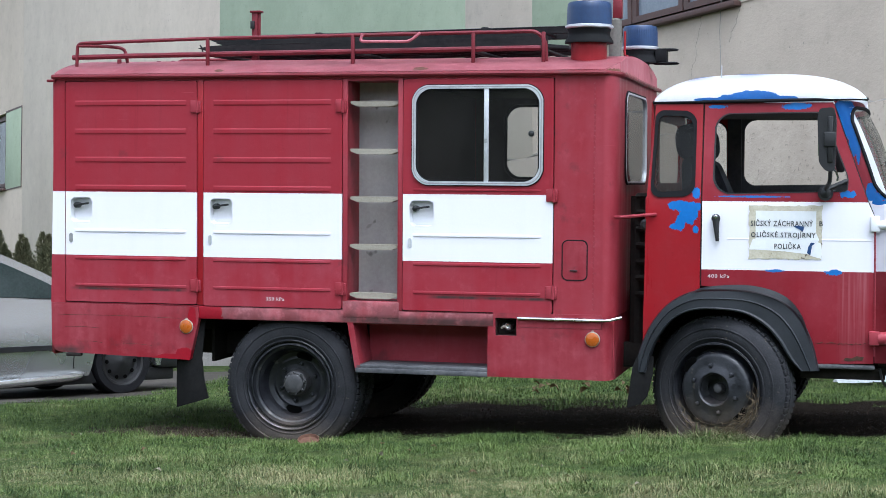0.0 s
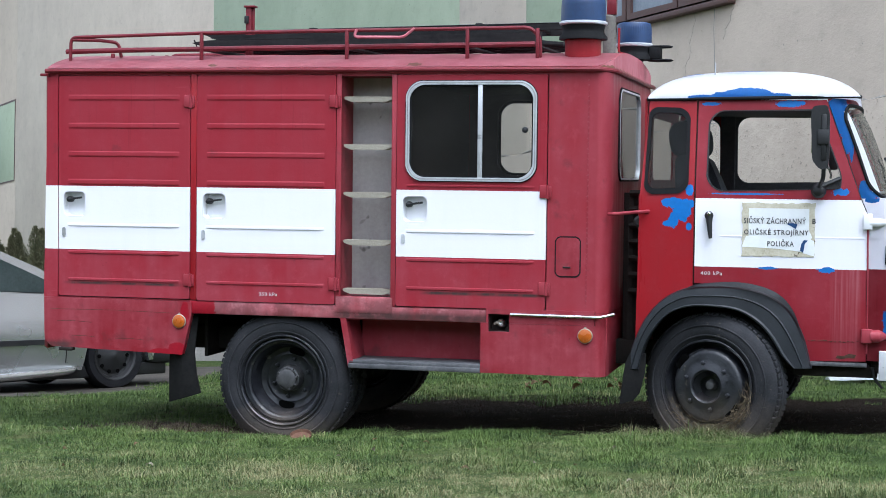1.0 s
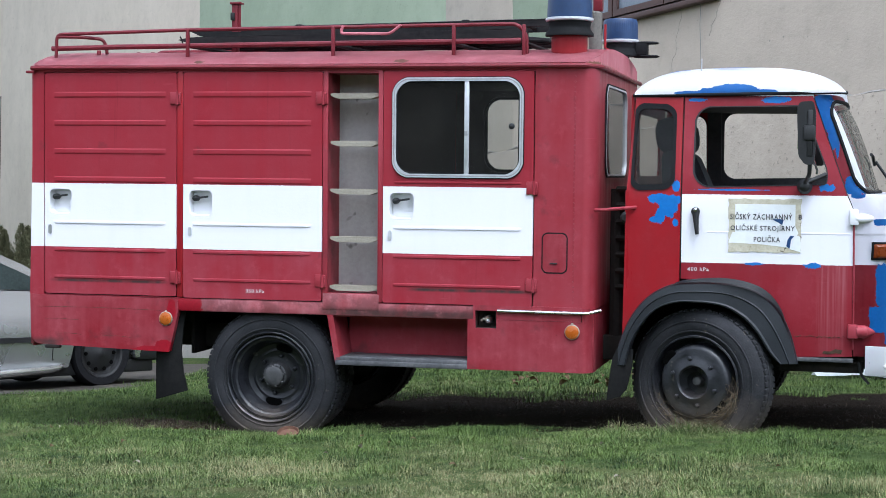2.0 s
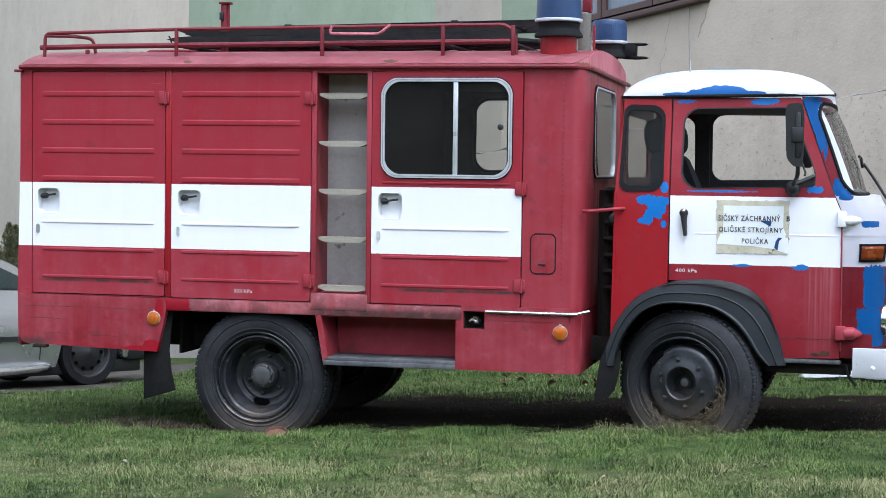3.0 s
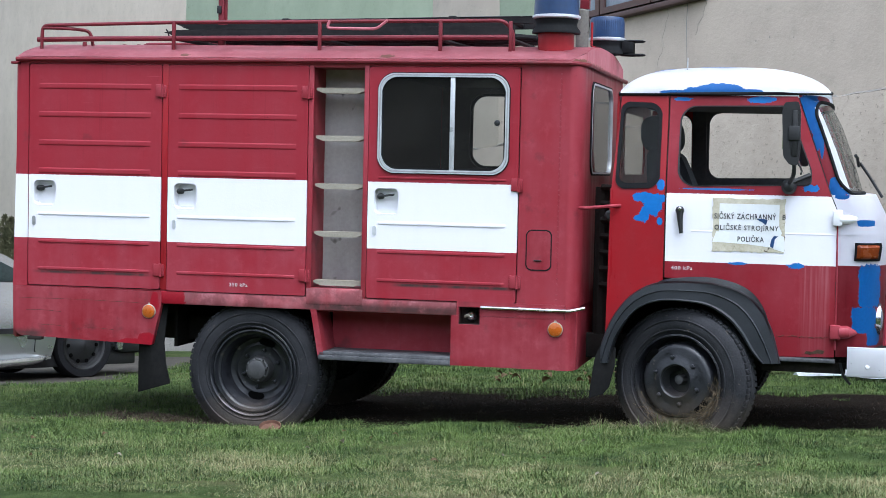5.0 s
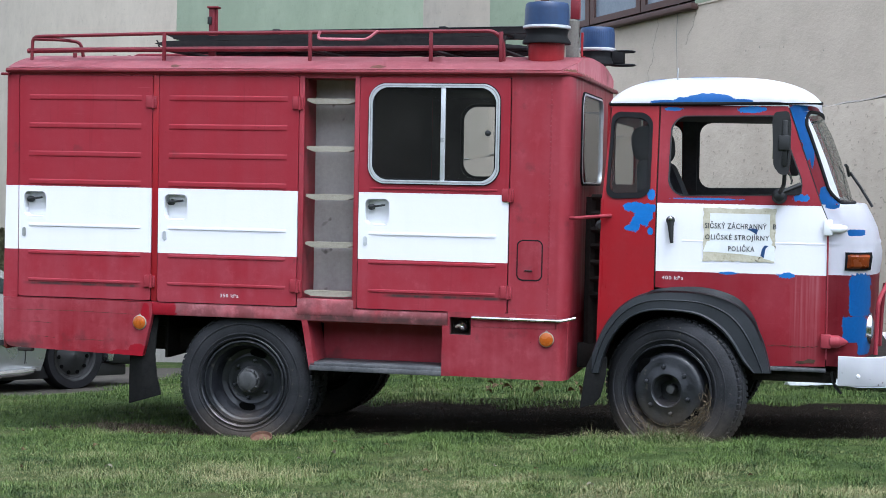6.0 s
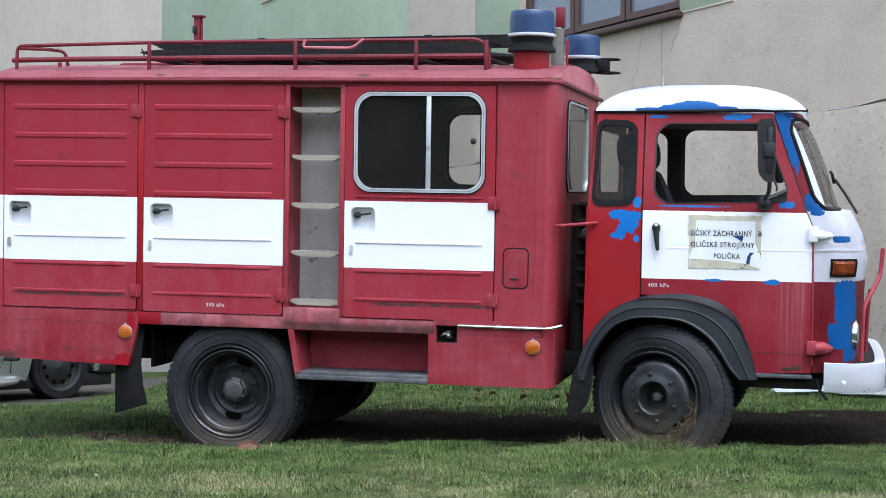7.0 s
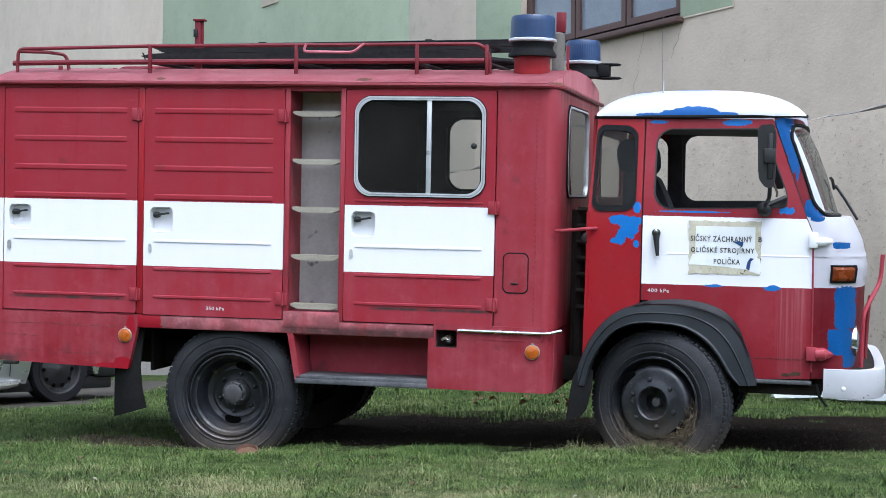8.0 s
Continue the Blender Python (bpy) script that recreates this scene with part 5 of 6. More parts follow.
cab = part("cab", plate(QUARTER, [QWIN], 0.0, 0.02, near, CUTS), M_QUARTER, truck, "red rear quarter of the cab with blue paint showing through")
FARQ = rounded([(3.832, 1.505), (4.116, 1.515), (4.116, 1.998), (3.850, 2.003)], [0.05, 0.06, 0.06, 0.045], 6)
part("far_quarter", plate(QUARTER, [FARQ], 0.0, 0.02, far, CUTS), M_QUARTER, cab)
cab_door = part("cab_door", plate(DOOR, [DWIN], 0.0, 0.022, near, CUTS), M_CABDOOR, truck, "red cab door with a white band and peeling sign")
FARWIN = rounded([(4.222, 1.562), (4.93, 1.575), (4.935, 1.64), (4.80, 2.015), (4.228, 2.015)], [0.07, 0.02, 0.02, 0.035, 0.07], 6)
part("far_door", plate(DOOR, [FARWIN], 0.0, 0.022, far, CUTS), M_CABDOOR, cab)


def grow(loop, k):
    cx, cz = sum(p[0] for p in loop) / len(loop), sum(p[1] for p in loop) / len(loop)
    out = []
    for px, pz in loop:
        d = Vector((px - cx, pz - cz))
        d2 = d + d.normalized() * k
        out.append((cx + d2.x, cz + d2.y))
    return out


for loop, pl, owner in ((QWIN, near, cab), (FARQ, far, cab), (DWIN, near, cab_door), (FARWIN, far, cab)):
    gk = part("window_gasket", plate(grow(loop, 0.010 if loop is QWIN else 0.002), [grow(loop, -0.024 if loop is QWIN else -0.007)], -0.007 if loop is QWIN else -0.003, 0.02, pl, CUTS), M_GASKET if loop is QWIN else M_BLACK, owner)
    if loop in (QWIN, FARQ):
        g = part("pane", plate(grow(loop, -0.004), (), 0.006, 0.010, pl, CUTS), M_SMOKED if loop is QWIN else M_GLASS, owner, "dusty glass")
        g.visible_shadow = False
# rear wall, floor, lining
part("cab_rear_wall", box(3.79, 3.81, 0.10, W - 0.10, 0.55, 1.50, 0.01), M_QUARTER, cab)
part("cab_rear_top", plate([(0.13, 1.50), (W - 0.13, 1.50), (W - 0.16, 2.06), (0.16, 2.06)], [rrect(0.45, W - 0.45, 1.58, 1.96, 0.06)], 0.0, 0.015, place=lambda x, y, z: (3.815 + y, x, z)), M_QUARTER, cab)
part("rear_pillar", sheet(lambda u, v: (3.812 + 0.02 * u, side_y(0.55 + 1.5 * v) + 0.02 + 0.06 * (1 - u), 0.55 + 1.5 * v), 3, 14, 0.01), M_QUARTER, cab)
part("cab_floor", box(3.80, 5.12, 0.08, W - 0.08, 0.86, 0.88, 0), M_LINER, cab)
part("headlining", box(3.86, 4.92, 0.17, W - 0.17, 2.015, 2.045, 0.0), M_CABLINE, cab)
part("door_jamb", plate([(4.10, 0.98), (4.15, 0.98), (4.15, 2.05), (4.10, 2.05)], (), 0.023, 0.04, near, CUTS), M_LINER, cab)
crng = random.Random(12)
part("crease", tube([(4.785 + 0.012 * k, side_y(0.667) + crng.uniform(0, 0.002), 0.668 + crng.uniform(-0.005, 0.005)) for k in range(25)], [0.0035 * crng.random() for k in range(25)], 5), M_RUST_CREASE, cab_door)
part("rust_spot", plate([(4.945, 0.572), (4.975, 0.566), (5.02, 0.574), (5.05, 0.572), (5.06, 0.592), (5.02, 0.598), (4.99, 0.584), (4.955, 0.586)], (), side_y(0.58) - 0.002, side_y(0.58) + 0.004), M_RUST_CREASE, cab_door)
part("door_card", plate([(4.14, 0.99), (4.5, 0.95), (4.75, 0.7), (5.08, 0.6), (5.06, 1.50), (4.14, 1.50)], (), 0.024, 0.05, near, CUTS), M_LINER, cab_door)
part("far_door_card", plate([(4.14, 0.99), (4.5, 0.95), (4.75, 0.7), (5.08, 0.6), (5.06, 1.555), (4.14, 1.545)], (), 0.031, 0.05, far, CUTS), M_CABLINE, cab)
part("far_pillar", plate([(4.122, 1.45), (4.215, 1.45), (4.215, 2.04), (4.122, 2.04)], (), 0.024, 0.06, far, CUTS), M_CABLINE, cab)
part("far_door_lining", plate([(4.14, 1.45), (5.07, 1.45), (4.864, 2.052), (4.14, 2.052)], [grow(FARWIN, -0.004)], 0.0225, 0.030, far, CUTS), M_CABLINE, cab)
part("dashboard", box(4.95, 5.26, 0.12, W - 0.12, 1.20, 1.47, 0.05), M_LINER, cab)


def cushion(cx, cy, cz, hx, hy, hz, e=0.6, lean=0):
    """A soft rounded block."""
    t = bmesh.new()
    bmesh.ops.create_uvsphere(t, u_segments=28, v_segments=18, radius=1.0)
    bent = lambda q: math.copysign(abs(q) ** e, q)
    for v in t.verts:
        v.co = Vector((bent(v.co.x) * hx, bent(v.co.y) * hy, bent(v.co.z) * hz))
    bmesh.ops.transform(t, matrix=pose(cx, cy, cz, 0, lean, 0), verts=t.verts)
    return t


for y in (0.50, 1.45):
    seat = part("seat", cushion(4.24, y, 1.06, 0.26, 0.25, 0.10, 0.45), M_SEAT, cab, "dark cloth seat with a headrest")
    part("seat_box", box(4.02, 4.44, y - 0.20, y + 0.20, 0.88, 0.99, 0.01), M_LINER, seat)
    back = rounded([(4.06, 1.06), (4.30, 1.06), (4.245, 1.36), (4.165, 1.56), (4.085, 1.735), (3.975, 1.735), (3.985, 1.50)], [0.03, 0.05, 0.08, 0.08, 0.04, 0.04, 0.1], 4)
    t = plate(back, (), y - 0.21, y + 0.21)
    for v in t.verts:
        k = (v.co.z - 1.06) / 0.68
        v.co.y = y + (v.co.y - y) * (1.05 - 0.30 * max(0.0, k - 0.55) / 0.45)
    part("backrest", t, M_SEAT, seat)
    part("headrest", cushion(4.012, y, 1.832, 0.088, 0.15, 0.108, 0.72, -6), M_SEAT, seat)
    for dy in (-0.06, 0.06):
        part("headrest_post", tube([(4.025, y + dy, 1.70), (4.015, y + dy, 1.76)], 0.007, 6), M_CHROME, seat)
ring = [(4.78 + 0.19 * math.cos(a) * 0.55, 0.50 + 0.19 * math.sin(a), 1.40 + 0.19 * math.cos(a) * 0.62) for a in np.linspace(0, 2 * math.pi, 32, endpoint=False)]
sw = part("steering_wheel", tube(ring, 0.013, 8, None, True), M_BLACK, cab)
part("column", tube([(4.78, 0.5, 1.39), (5.02, 0.5, 1.18)], 0.025, 8), M_BLACK, sw)

# front shell: rounded in plan, leaning back above the belt
def lerp_table(tab, z):
    for (z0, x0), (z1, x1) in zip(tab, tab[1:]):
        if z <= z1:
            return x0 + (x1 - x0) * max(0.0, (z - z0) / (z1 - z0))
    return tab[-1][1]


EDGE = [(0.5, 5.119), (1.40, 5.110), (1.488, 5.072), (2.06, 4.868)]
NOSE = [(0.5, 5.405), (0.95, 5.420), (1.10, 5.424), (1.19, 5.440), (1.36, 5.402), (1.49, 5.335), (1.491, 5.262), (1.75, 5.180), (1.90, 5.122), (2.06, 5.035)]


def front_pt(a, z, off=0.0):
    """A point of the cab's front: a in degrees from -90 at the near side to 90 at the far side."""
    r = radians(a)
    xs, xf, ys = lerp_table(EDGE, z), lerp_table(NOSE, z), side_y(z)
    cx, sy = abs(math.cos(r)) ** 0.62, abs(math.sin(r)) ** 0.62
    p = Vector((xs + (xf - xs + off) * cx, 1.0 + math.copysign((1.0 - ys + off) * sy, a), z))
    return p


def front_sheet(a0, a1, z0, z1, na, nz, thick=0.012, off=0.0):
    return sheet(lambda u, v: front_pt(a0 + (a1 - a0) * u, z0 + (z1 - z0) * v, off), na, nz, thick)


nose = part("cab_front", front_sheet(-90, 90, 0.56, 1.488, 60, 20), M_CABFRONT, truck, "rounded red and white cab front with bare blue patches")
part("swage_line", front_sheet(-90, 90, 1.262, 1.274, 60, 2, 0.006, 0.004), M_CABFRONT, nose)
for s in (-1, 1):
    part("windscreen_pillar", front_sheet(90 * s, 80 * s, 1.488, 2.06, 8, 14), M_PILLAR, nose)
    # pale strip just inside each side of the screen gasket
    part("screen_edge_strip", sheet(lambda u, v, s=s: front_pt((78.5 - (6.5 + 6.5 * (1 - v)) * u) * s, 1.525 + 0.465 * v, 0.002), 5, 14, 0.004), M_WHITE, nose, "pale strip along the screen edge")
part("cowl", sheet(lambda u, v: front_pt(-90 + 180 * u, 1.488) * (1 - v) + front_pt(-90 + 180 * u, 1.4925) * v, 60, 2, 0.006), M_CABFRONT, nose)
part("screen_header", front_sheet(-90, 90, 2.025, 2.06, 60, 2), M_PILLAR, nose)
AK = 0.075 / 17.0
SCREEN = rounded([(-80.5 * AK, 1.497), (80.5 * AK, 1.497), (80.5 * AK, 2.022), (-80.5 * AK, 2.022)], 0.085, 8)
path = []
for (xa, za), (xb, zb) in zip(SCREEN, SCREEN[1:] + SCREEN[:1]):
    steps = max(1, int(math.hypot(xb - xa, zb - za) / 0.02))
    path += [front_pt((xa + (xb - xa) * i / steps) / AK, za + (zb - za) * i / steps, 0.004) for i in range(steps)]
part("screen_gasket", tube(path, 0.010, 8, None, True), M_GASKET, nose, "black rubber screen gasket")
for sx, zc in ((-1, 1.497), (-1, 2.022), (1, 1.497), (1, 2.022)):
    arc = [p for p in SCREEN if p[0] * sx > 0 and abs(p[1] - zc) < 0.0851 and abs(abs(p[0]) - 80.5 * AK) < 0.0851]
    arc.sort(key=lambda p: p[1] * (1 if zc < 1.8 else -1))

    def fill(u, v, arc=arc, sx=sx, zc=zc):
        x, z = arc[round(u * (len(arc) - 1))]
        return front_pt((x * v + sx * 81.5 * AK * (1 - v)) / AK, z * v + (zc - 0.004 if zc < 1.8 else zc + 0.004) * (1 - v), 0.001)
    part("screen_corner", sheet(fill, len(arc) - 1, 3, 0.006), M_CABFRONT if zc < 1.8 else M_PILLAR, nose)
g = part("windscreen", front_sheet(-80, 80, 1.500, 2.020, 50, 14, 0.005, -0.003), M_SCREEN, nose, "curved windscreen")
g.visible_shadow = False
# headlamps, grille, turn signal, hinges
def front_a(x, z):
    lo, hi = -90.0, 0.0
    for _ in range(40):
        mid = (lo + hi) / 2
        lo, hi = (mid, hi) if front_pt(mid, z).x < x else (lo, mid)
    return lo


for s in (-1, 1):
    y = 1.0 + s * 0.72
    hl = part("headlamp", lathe([(0.09, 5.31), (0.096, 5.358), (0.093, 5.370), (0.084, 5.366)], 28, "x", (0, y, 0.772)), M_CHROME, nose, "round chrome-rimmed headlamp")
    part("lens", lathe([(0.085, 5.35), (0.08, 5.368), (0.05, 5.382), (0.01, 5.386)], 28, "x", (0, y, 0.772)), M_HOUSEGLASS, hl)
sg = part("turn_signal", sheet(lambda u, v: front_pt(front_a(5.214 + 0.134 * u, 1.165), 1.122 + 0.088 * v, 0.022 * min(1, 6 * min(u, 1 - u, v, 1 - v) + 0.15)), 14, 10, 0.004), M_ORANGEDARK, nose, "dark amber turn signal")
part("signal_base", sheet(lambda u, v: front_pt(front_a(5.207 + 0.148 * u, 1.165), 1.114 + 0.104 * v, 0.009), 12, 4, 0.004), M_GASKET, sg)
hg = part("upper_hinge", box(5.085, 5.135, 0.015, 0.06, 1.312, 1.402, 0.006), M_WHITE, nose, "white door hinge")
part("hinge_boss", tube([(5.12, 0.035, 1.350), (5.17, 0.042, 1.351), (5.21, 0.062, 1.352)], [0.024, 0.026, 0.016], 12), M_WHITE, hg)
hg = part("lower_hinge", box(5.085, 5.145, 0.005, 0.06, 0.665, 0.745, 0.008), M_BODY, nose, "red door hinge")
part("hinge_boss", tube([(5.13, 0.03, 0.705), (5.18, 0.04, 0.705), (5.235, 0.075, 0.702)], [0.036, 0.038, 0.010], 12), M_BODY, hg)
part("brush_guard", tube(arc_path([(5.452, 0.62, 1.02), (5.44, 0.62, 0.9), (5.43, 0.60, 0.64)], 0.05), 0.012, 8), M_RAIL, truck)
part("brush_guard", tube(arc_path([(5.512, 0.42, 1.275), (5.502, 0.42, 1.115), (5.405, 0.24, 0.935), (5.398, 0.24, 0.62)], 0.05), 0.013, 8), M_BODY, truck, "thin red guard tube before the headlamp")
# wiper
wp = part("wiper", tube([(5.365, 0.62, 1.475), (5.285, 0.60, 1.60), (5.228, 0.60, 1.68)], 0.009, 6), M_BLACK, nose, "black wiper arm")
part("blade", tube([(5.222, 0.60, 1.66), (5.210, 0.5, 1.71), (5.2, 0.44, 1.72)], 0.010, 6), M_BLACK, wp)
# bumper: a rolled channel, rounded at the corners
BUMPER_PLAN = [(5.186, 0.018), (5.30, 0.018)] + [(5.30 + 0.235 * math.sin(a), 0.298 - 0.28 * math.cos(a)) for a in np.linspace(0.15, 1.5, 12)] + [(5.541, 0.42), (5.547, 0.7), (5.549, 1.0)]
BUMPER_PLAN += [(x, W - y) for x, y in BUMPER_PLAN[-2::-1]]
CHANNEL = [(0.060, 0.619), (0.010, 0.624), (0.002, 0.621), (0.0, 0.612), (-0.004, 0.54), (0.0, 0.465), (0.003, 0.456), (0.012, 0.452), (0.05, 0.454)]


def bumper_pt(u, v):
    i, j = round(u * (len(BUMPER_PLAN) - 1)), round(v * (len(CHANNEL) - 1))
    p = Vector(BUMPER_PLAN[i])
    d = (Vector(BUMPER_PLAN[min(i + 1, len(BUMPER_PLAN) - 1)]) - Vector(BUMPER_PLAN[max(i - 1, 0)])).normalized()
    p += Vector((-d.y, d.x)) * CHANNEL[j][0]
    return Vector((p.x, p.y, CHANNEL[j][1]))


bp = part("bumper", sheet(bumper_pt, len(BUMPER_PLAN) - 1, len(CHANNEL) - 1, 0.006), M_BUMPER, truck, "chipped white steel bumper with a rolled upper flange")
part("bumper_bolt", lathe([(0.013, 0.02), (0.013, -0.002), (0.008, -0.008)], 10, "y", (5.300, 0.016, 0.512)), M_BUMPER, bp)
# dark plate and block added to give the gap behind the bumper its shade
part("bumper_gap_shade", plate([(x - 0.025 if 0.1 < y < W - 0.1 else x, min(max(y, 0.045), W - 0.045)) for x, y in BUMPER_PLAN], (), 0.0, 0.02, place=lambda x, y, z: (x, z, 0.59 + y)), M_FRAME, bp, "dark plate standing in for the shade behind the bumper")
part("dark_gap_block", box(5.14, 5.46, 0.13, W - 0.13, 0.48, 0.598, 0.02), M_FRAME, nose)
part("brake_hose", tube(arc_path([(5.15, 0.1, 0.52), (5.165, 0.1, 0.45), (5.21, 0.1, 0.40)], 0.03), 0.008, 6), M_BLACK, nose)
sill = part("cab_sill", box(4.79, 5.12, 0.045, 0.10, 0.522, 0.546, 0.006), M_STEP, cab, "worn metal sill strip")
part("cab_frame_rail", box(4.70, 5.18, 0.12, 0.24, 0.455, 0.525, 0.01), M_FRAME, cab)
# door fittings
part("door_handle", tube([(4.213, 0.028, 1.385), (4.215, 0.018, 1.34), (4.224, 0.014, 1.245)], [0.024, 0.017, 0.010], 12), M_BLACK, cab_door, "black lever handle")
part("handle_head", lathe([(0.024, 0.03), (0.026, 0.010), (0.021, 0.0), (0.006, -0.004)], 16, "y", (4.213, 0.01, 1.378)), M_BLACK, cab_door)
part("handle_stud", lathe([(0.012, 0.02), (0.012, 0.002), (0.005, -0.004)], 12, "y", (4.213, 0, 1.388)), M_CHROME, cab_door)
mr = part("wing_mirror", plate(rounded([(4.800, 1.700), (4.838, 1.652), (4.884, 1.652), (4.892, 1.72), (4.892, 1.955), (4.878, 2.010), (4.800, 2.004), (4.788, 1.96)], 0.014, 4), (), -0.21, -0.13), M_BLACK, cab_door, "tall black wing mirror")
part("mirror_glass", box(4.7935, 4.7985, -0.195, -0.145, 1.74, 1.94, 0.001), M_MIRROR, mr)
part("mirror_clamp", box(4.826, 4.890, -0.226, -0.205, 1.790, 1.872, 0.006), M_BLACK, mr)
part("mirror_ridge", box(4.846, 4.878, -0.217, -0.205, 1.70, 1.96, 0.008), M_BLACK, mr)
part("mirror_arm", tube(arc_path([(4.862, -0.16, 1.66), (4.862, -0.16, 1.60), (4.83, 0.02, 1.545)], 0.04), 0.012, 8), M_BLACK, mr)
part("mirror_foot", lathe([(0.04, 0.045), (0.044, 0.015), (0.03, -0.01), (0.012, -0.018)], 16, "y", (4.832, 0.0, 1.530)), M_BLACK, mr)
part("far_mirror", box(4.82, 4.90, W + 0.10, W + 0.19, 1.66, 2.0, 0.02), M_BLACK, cab)
part("mirror_stay", tube([(4.84, 0.0, 1.55), (4.95, 0.03, 1.60)], 0.014, 8), M_BLACK, mr)
part("quarter_vent_frame", tube([(4.872, 0.05, 1.70), (4.90, 0.05, 1.62), (4.895, 0.05, 1.60)], 0.006, 6), M_CHROME, mr)
part("door_crease", sheet(lambda u, v: (4.28 + 0.815 * u, side_y(1.262) + 0.0008 - 0.0026 * math.sin(math.pi * v), 1.252 + 0.016 * v), 20, 6), M_CABDOOR, cab_door)
part("hinge_rod", tube([(5.117, 0.042, 0.60), (5.115, 0.040, 1.0), (5.110, 0.040, 1.33)], 0.0045, 6), M_BODY, nose, "worn pale hinge rod")
# lettered sign on the door
def ragged(x0, x1, z0, z1, rng, amp, step=0.018):
    pts = []
    for (ax, az), (bx, bz) in (((x0, z0), (x1, z0)), ((x1, z0), (x1, z1)), ((x1, z1), (x0, z1)), ((x0, z1), (x0, z0))):
        k = max(3, int(math.hypot(bx - ax, bz - az) / step))
        for i in range(k):
            u = i / k
            pts.append((ax + (bx - ax) * u + rng.uniform(-amp, amp), az + (bz - az) * u + rng.uniform(-amp, amp)))
    return pts


rng = random.Random(4)
sy0 = side_y(1.3)
sign = part("sign", plate(ragged(4.402, 4.815, 1.148, 1.456, rng, 0.004), (), sy0 - 0.0035, sy0 - 0.0005), M_TAPE, cab_door, "torn white sign with yellowed tape edges")
part("sign_face", plate([(4.402, 1.20), (4.425, 1.262), (4.440, 1.262), (4.440, 1.425), (4.782, 1.425), (4.782, 1.30), (4.80, 1.262), (4.782, 1.225), (4.756, 1.175), (4.61, 1.192), (4.44, 1.200)], (), sy0 - 0.0045, sy0 - 0.003), M_PAPER, sign)
part("torn_foil", plate([(4.748, 1.170), (4.815, 1.152), (4.812, 1.24), (4.775, 1.255)], (), sy0 - 0.0048, sy0 - 0.0032), M_PAPER, sign)
part("torn_spot", plate([(4.652, 1.338), (4.684, 1.322), (4.708, 1.306), (4.716, 1.336), (4.690, 1.342)], (), sy0 - 0.0066, sy0 - 0.0052), M_NAVY, sign)
part("torn_spot", plate([(4.733, 1.185), (4.752, 1.172), (4.760, 1.225), (4.778, 1.243), (4.755, 1.245), (4.740, 1.222)], (), sy0 - 0.0066, sy0 - 0.0052), M_NAVY, sign)
face = lambda x, z: Matrix.Translation((x, sy0 - 0.0058, z)) @ pose(0, 0, 0, 90, 0, 0)
lettering("SIČSKÝ ZÁCHRANNÝ", 0.044, face(4.412, 1.337), M_INK, sign, width=0.352)
lettering("OLIČSKÉ STROJÍRNY", 0.040, face(4.414, 1.273), M_INK, sign, width=0.366)
lettering("POLIČKA", 0.042, face(4.548, 1.207), M_INK, sign, width=0.150)
lettering("B", 0.040, face(4.800, 1.340), M_INK, sign)
lettering("400 kPa", 0.030, Matrix.Translation((4.168, side_y(1.0) - 0.002, 1.032)) @ pose(0, 0, 0, 90, 0, 0), M_PALEINK, cab_door, width=0.125)
lettering("350 kPa", 0.030, Matrix.Translation((1.462, -0.012, 0.838)) @ pose(0, 0, 0, 90, 0, 0), M_PALEINK, truck, width=0.118)
# bracket bar and lamp between box and cab
part("grab_bar", tube([(3.622, 0.04, 1.377), (3.66, 0.0, 1.378), (3.80, -0.008, 1.392), (3.862, 0.05, 1.397)], 0.0105, 8), M_BODY, truck, "faded red bar")
part("rear_lamp", lathe([(0.034, 0.06), (0.034, 0.015), (0.02, 0.005)], 16, "y", (3.80, 0.06, 1.335)), M_BLACK, truck)
t = bmesh.new()
for k in range(7):
    tube([(3.70, 0.45, 0.9 + 0.1 * k), (3.78, 0.40, 0.9 + 0.1 * k)], 0.02, 6, t)
tube([(3.70, 0.5, 0.5), (3.70, 0.5, 1.5)], 0.05, 10, t)
part("intake_hose", t, M_FRAME, truck, "dark intake duct between box and cab")

# cab roof
def cap(u, v):
    x, y = 3.836 + 1.216 * u, 0.125 + 1.75 * v
    s, q = (x - 4.44) / 0.613, (y - 1.0) / 0.875
    return Vector((x, y, 2.060 + 0.012 * u + 0.182 * max(0.0, 1 - abs(s) ** (2.8 if s > 0 else 3.4)) ** (0.62 if s > 0 else 0.44) * max(0.0, 1 - abs(q) ** 4) ** 0.5))


def spread(u):
    return 0.5 - 0.5 * math.cos(math.pi * u)


crf = part("cab_roof", sheet(lambda u, v: cap(spread(u), spread(v)), 60, 48, 0.008), M_CABROOF, truck, "white cab roof with a bare blue patch")
part("roof_gutter", tube([(3.818, 0.30, 2.056), (3.828, 0.14, 2.056), (4.44, 0.125, 2.062), (5.02, 0.14, 2.074), (5.052, 0.32, 2.078)], 0.011, 8), M_GASKET, crf)
part("aerial", tube([(4.205, 0.35, 2.20), (4.207, 0.35, 2.285)], [0.005, 0.0025], 6), M_ALU, crf)
for xs, ln, ys in ((4.07, 0.13, 0.33), (4.38, 0.22, 0.36)):
    part("bare_slit", sheet(lambda u, v: (lambda p: p + Vector((0, 0, 0.0095)))(cap((xs - ln / 2 + ln * u - 3.826) / 1.226, (ys + 0.028 * v * math.sin(math.pi * (0.1 + 0.8 * u)) - 0.125) / 1.75)), 10, 2, 0.001), M_BLUEPAINT, crf, "narrow slit of bare blue paint")
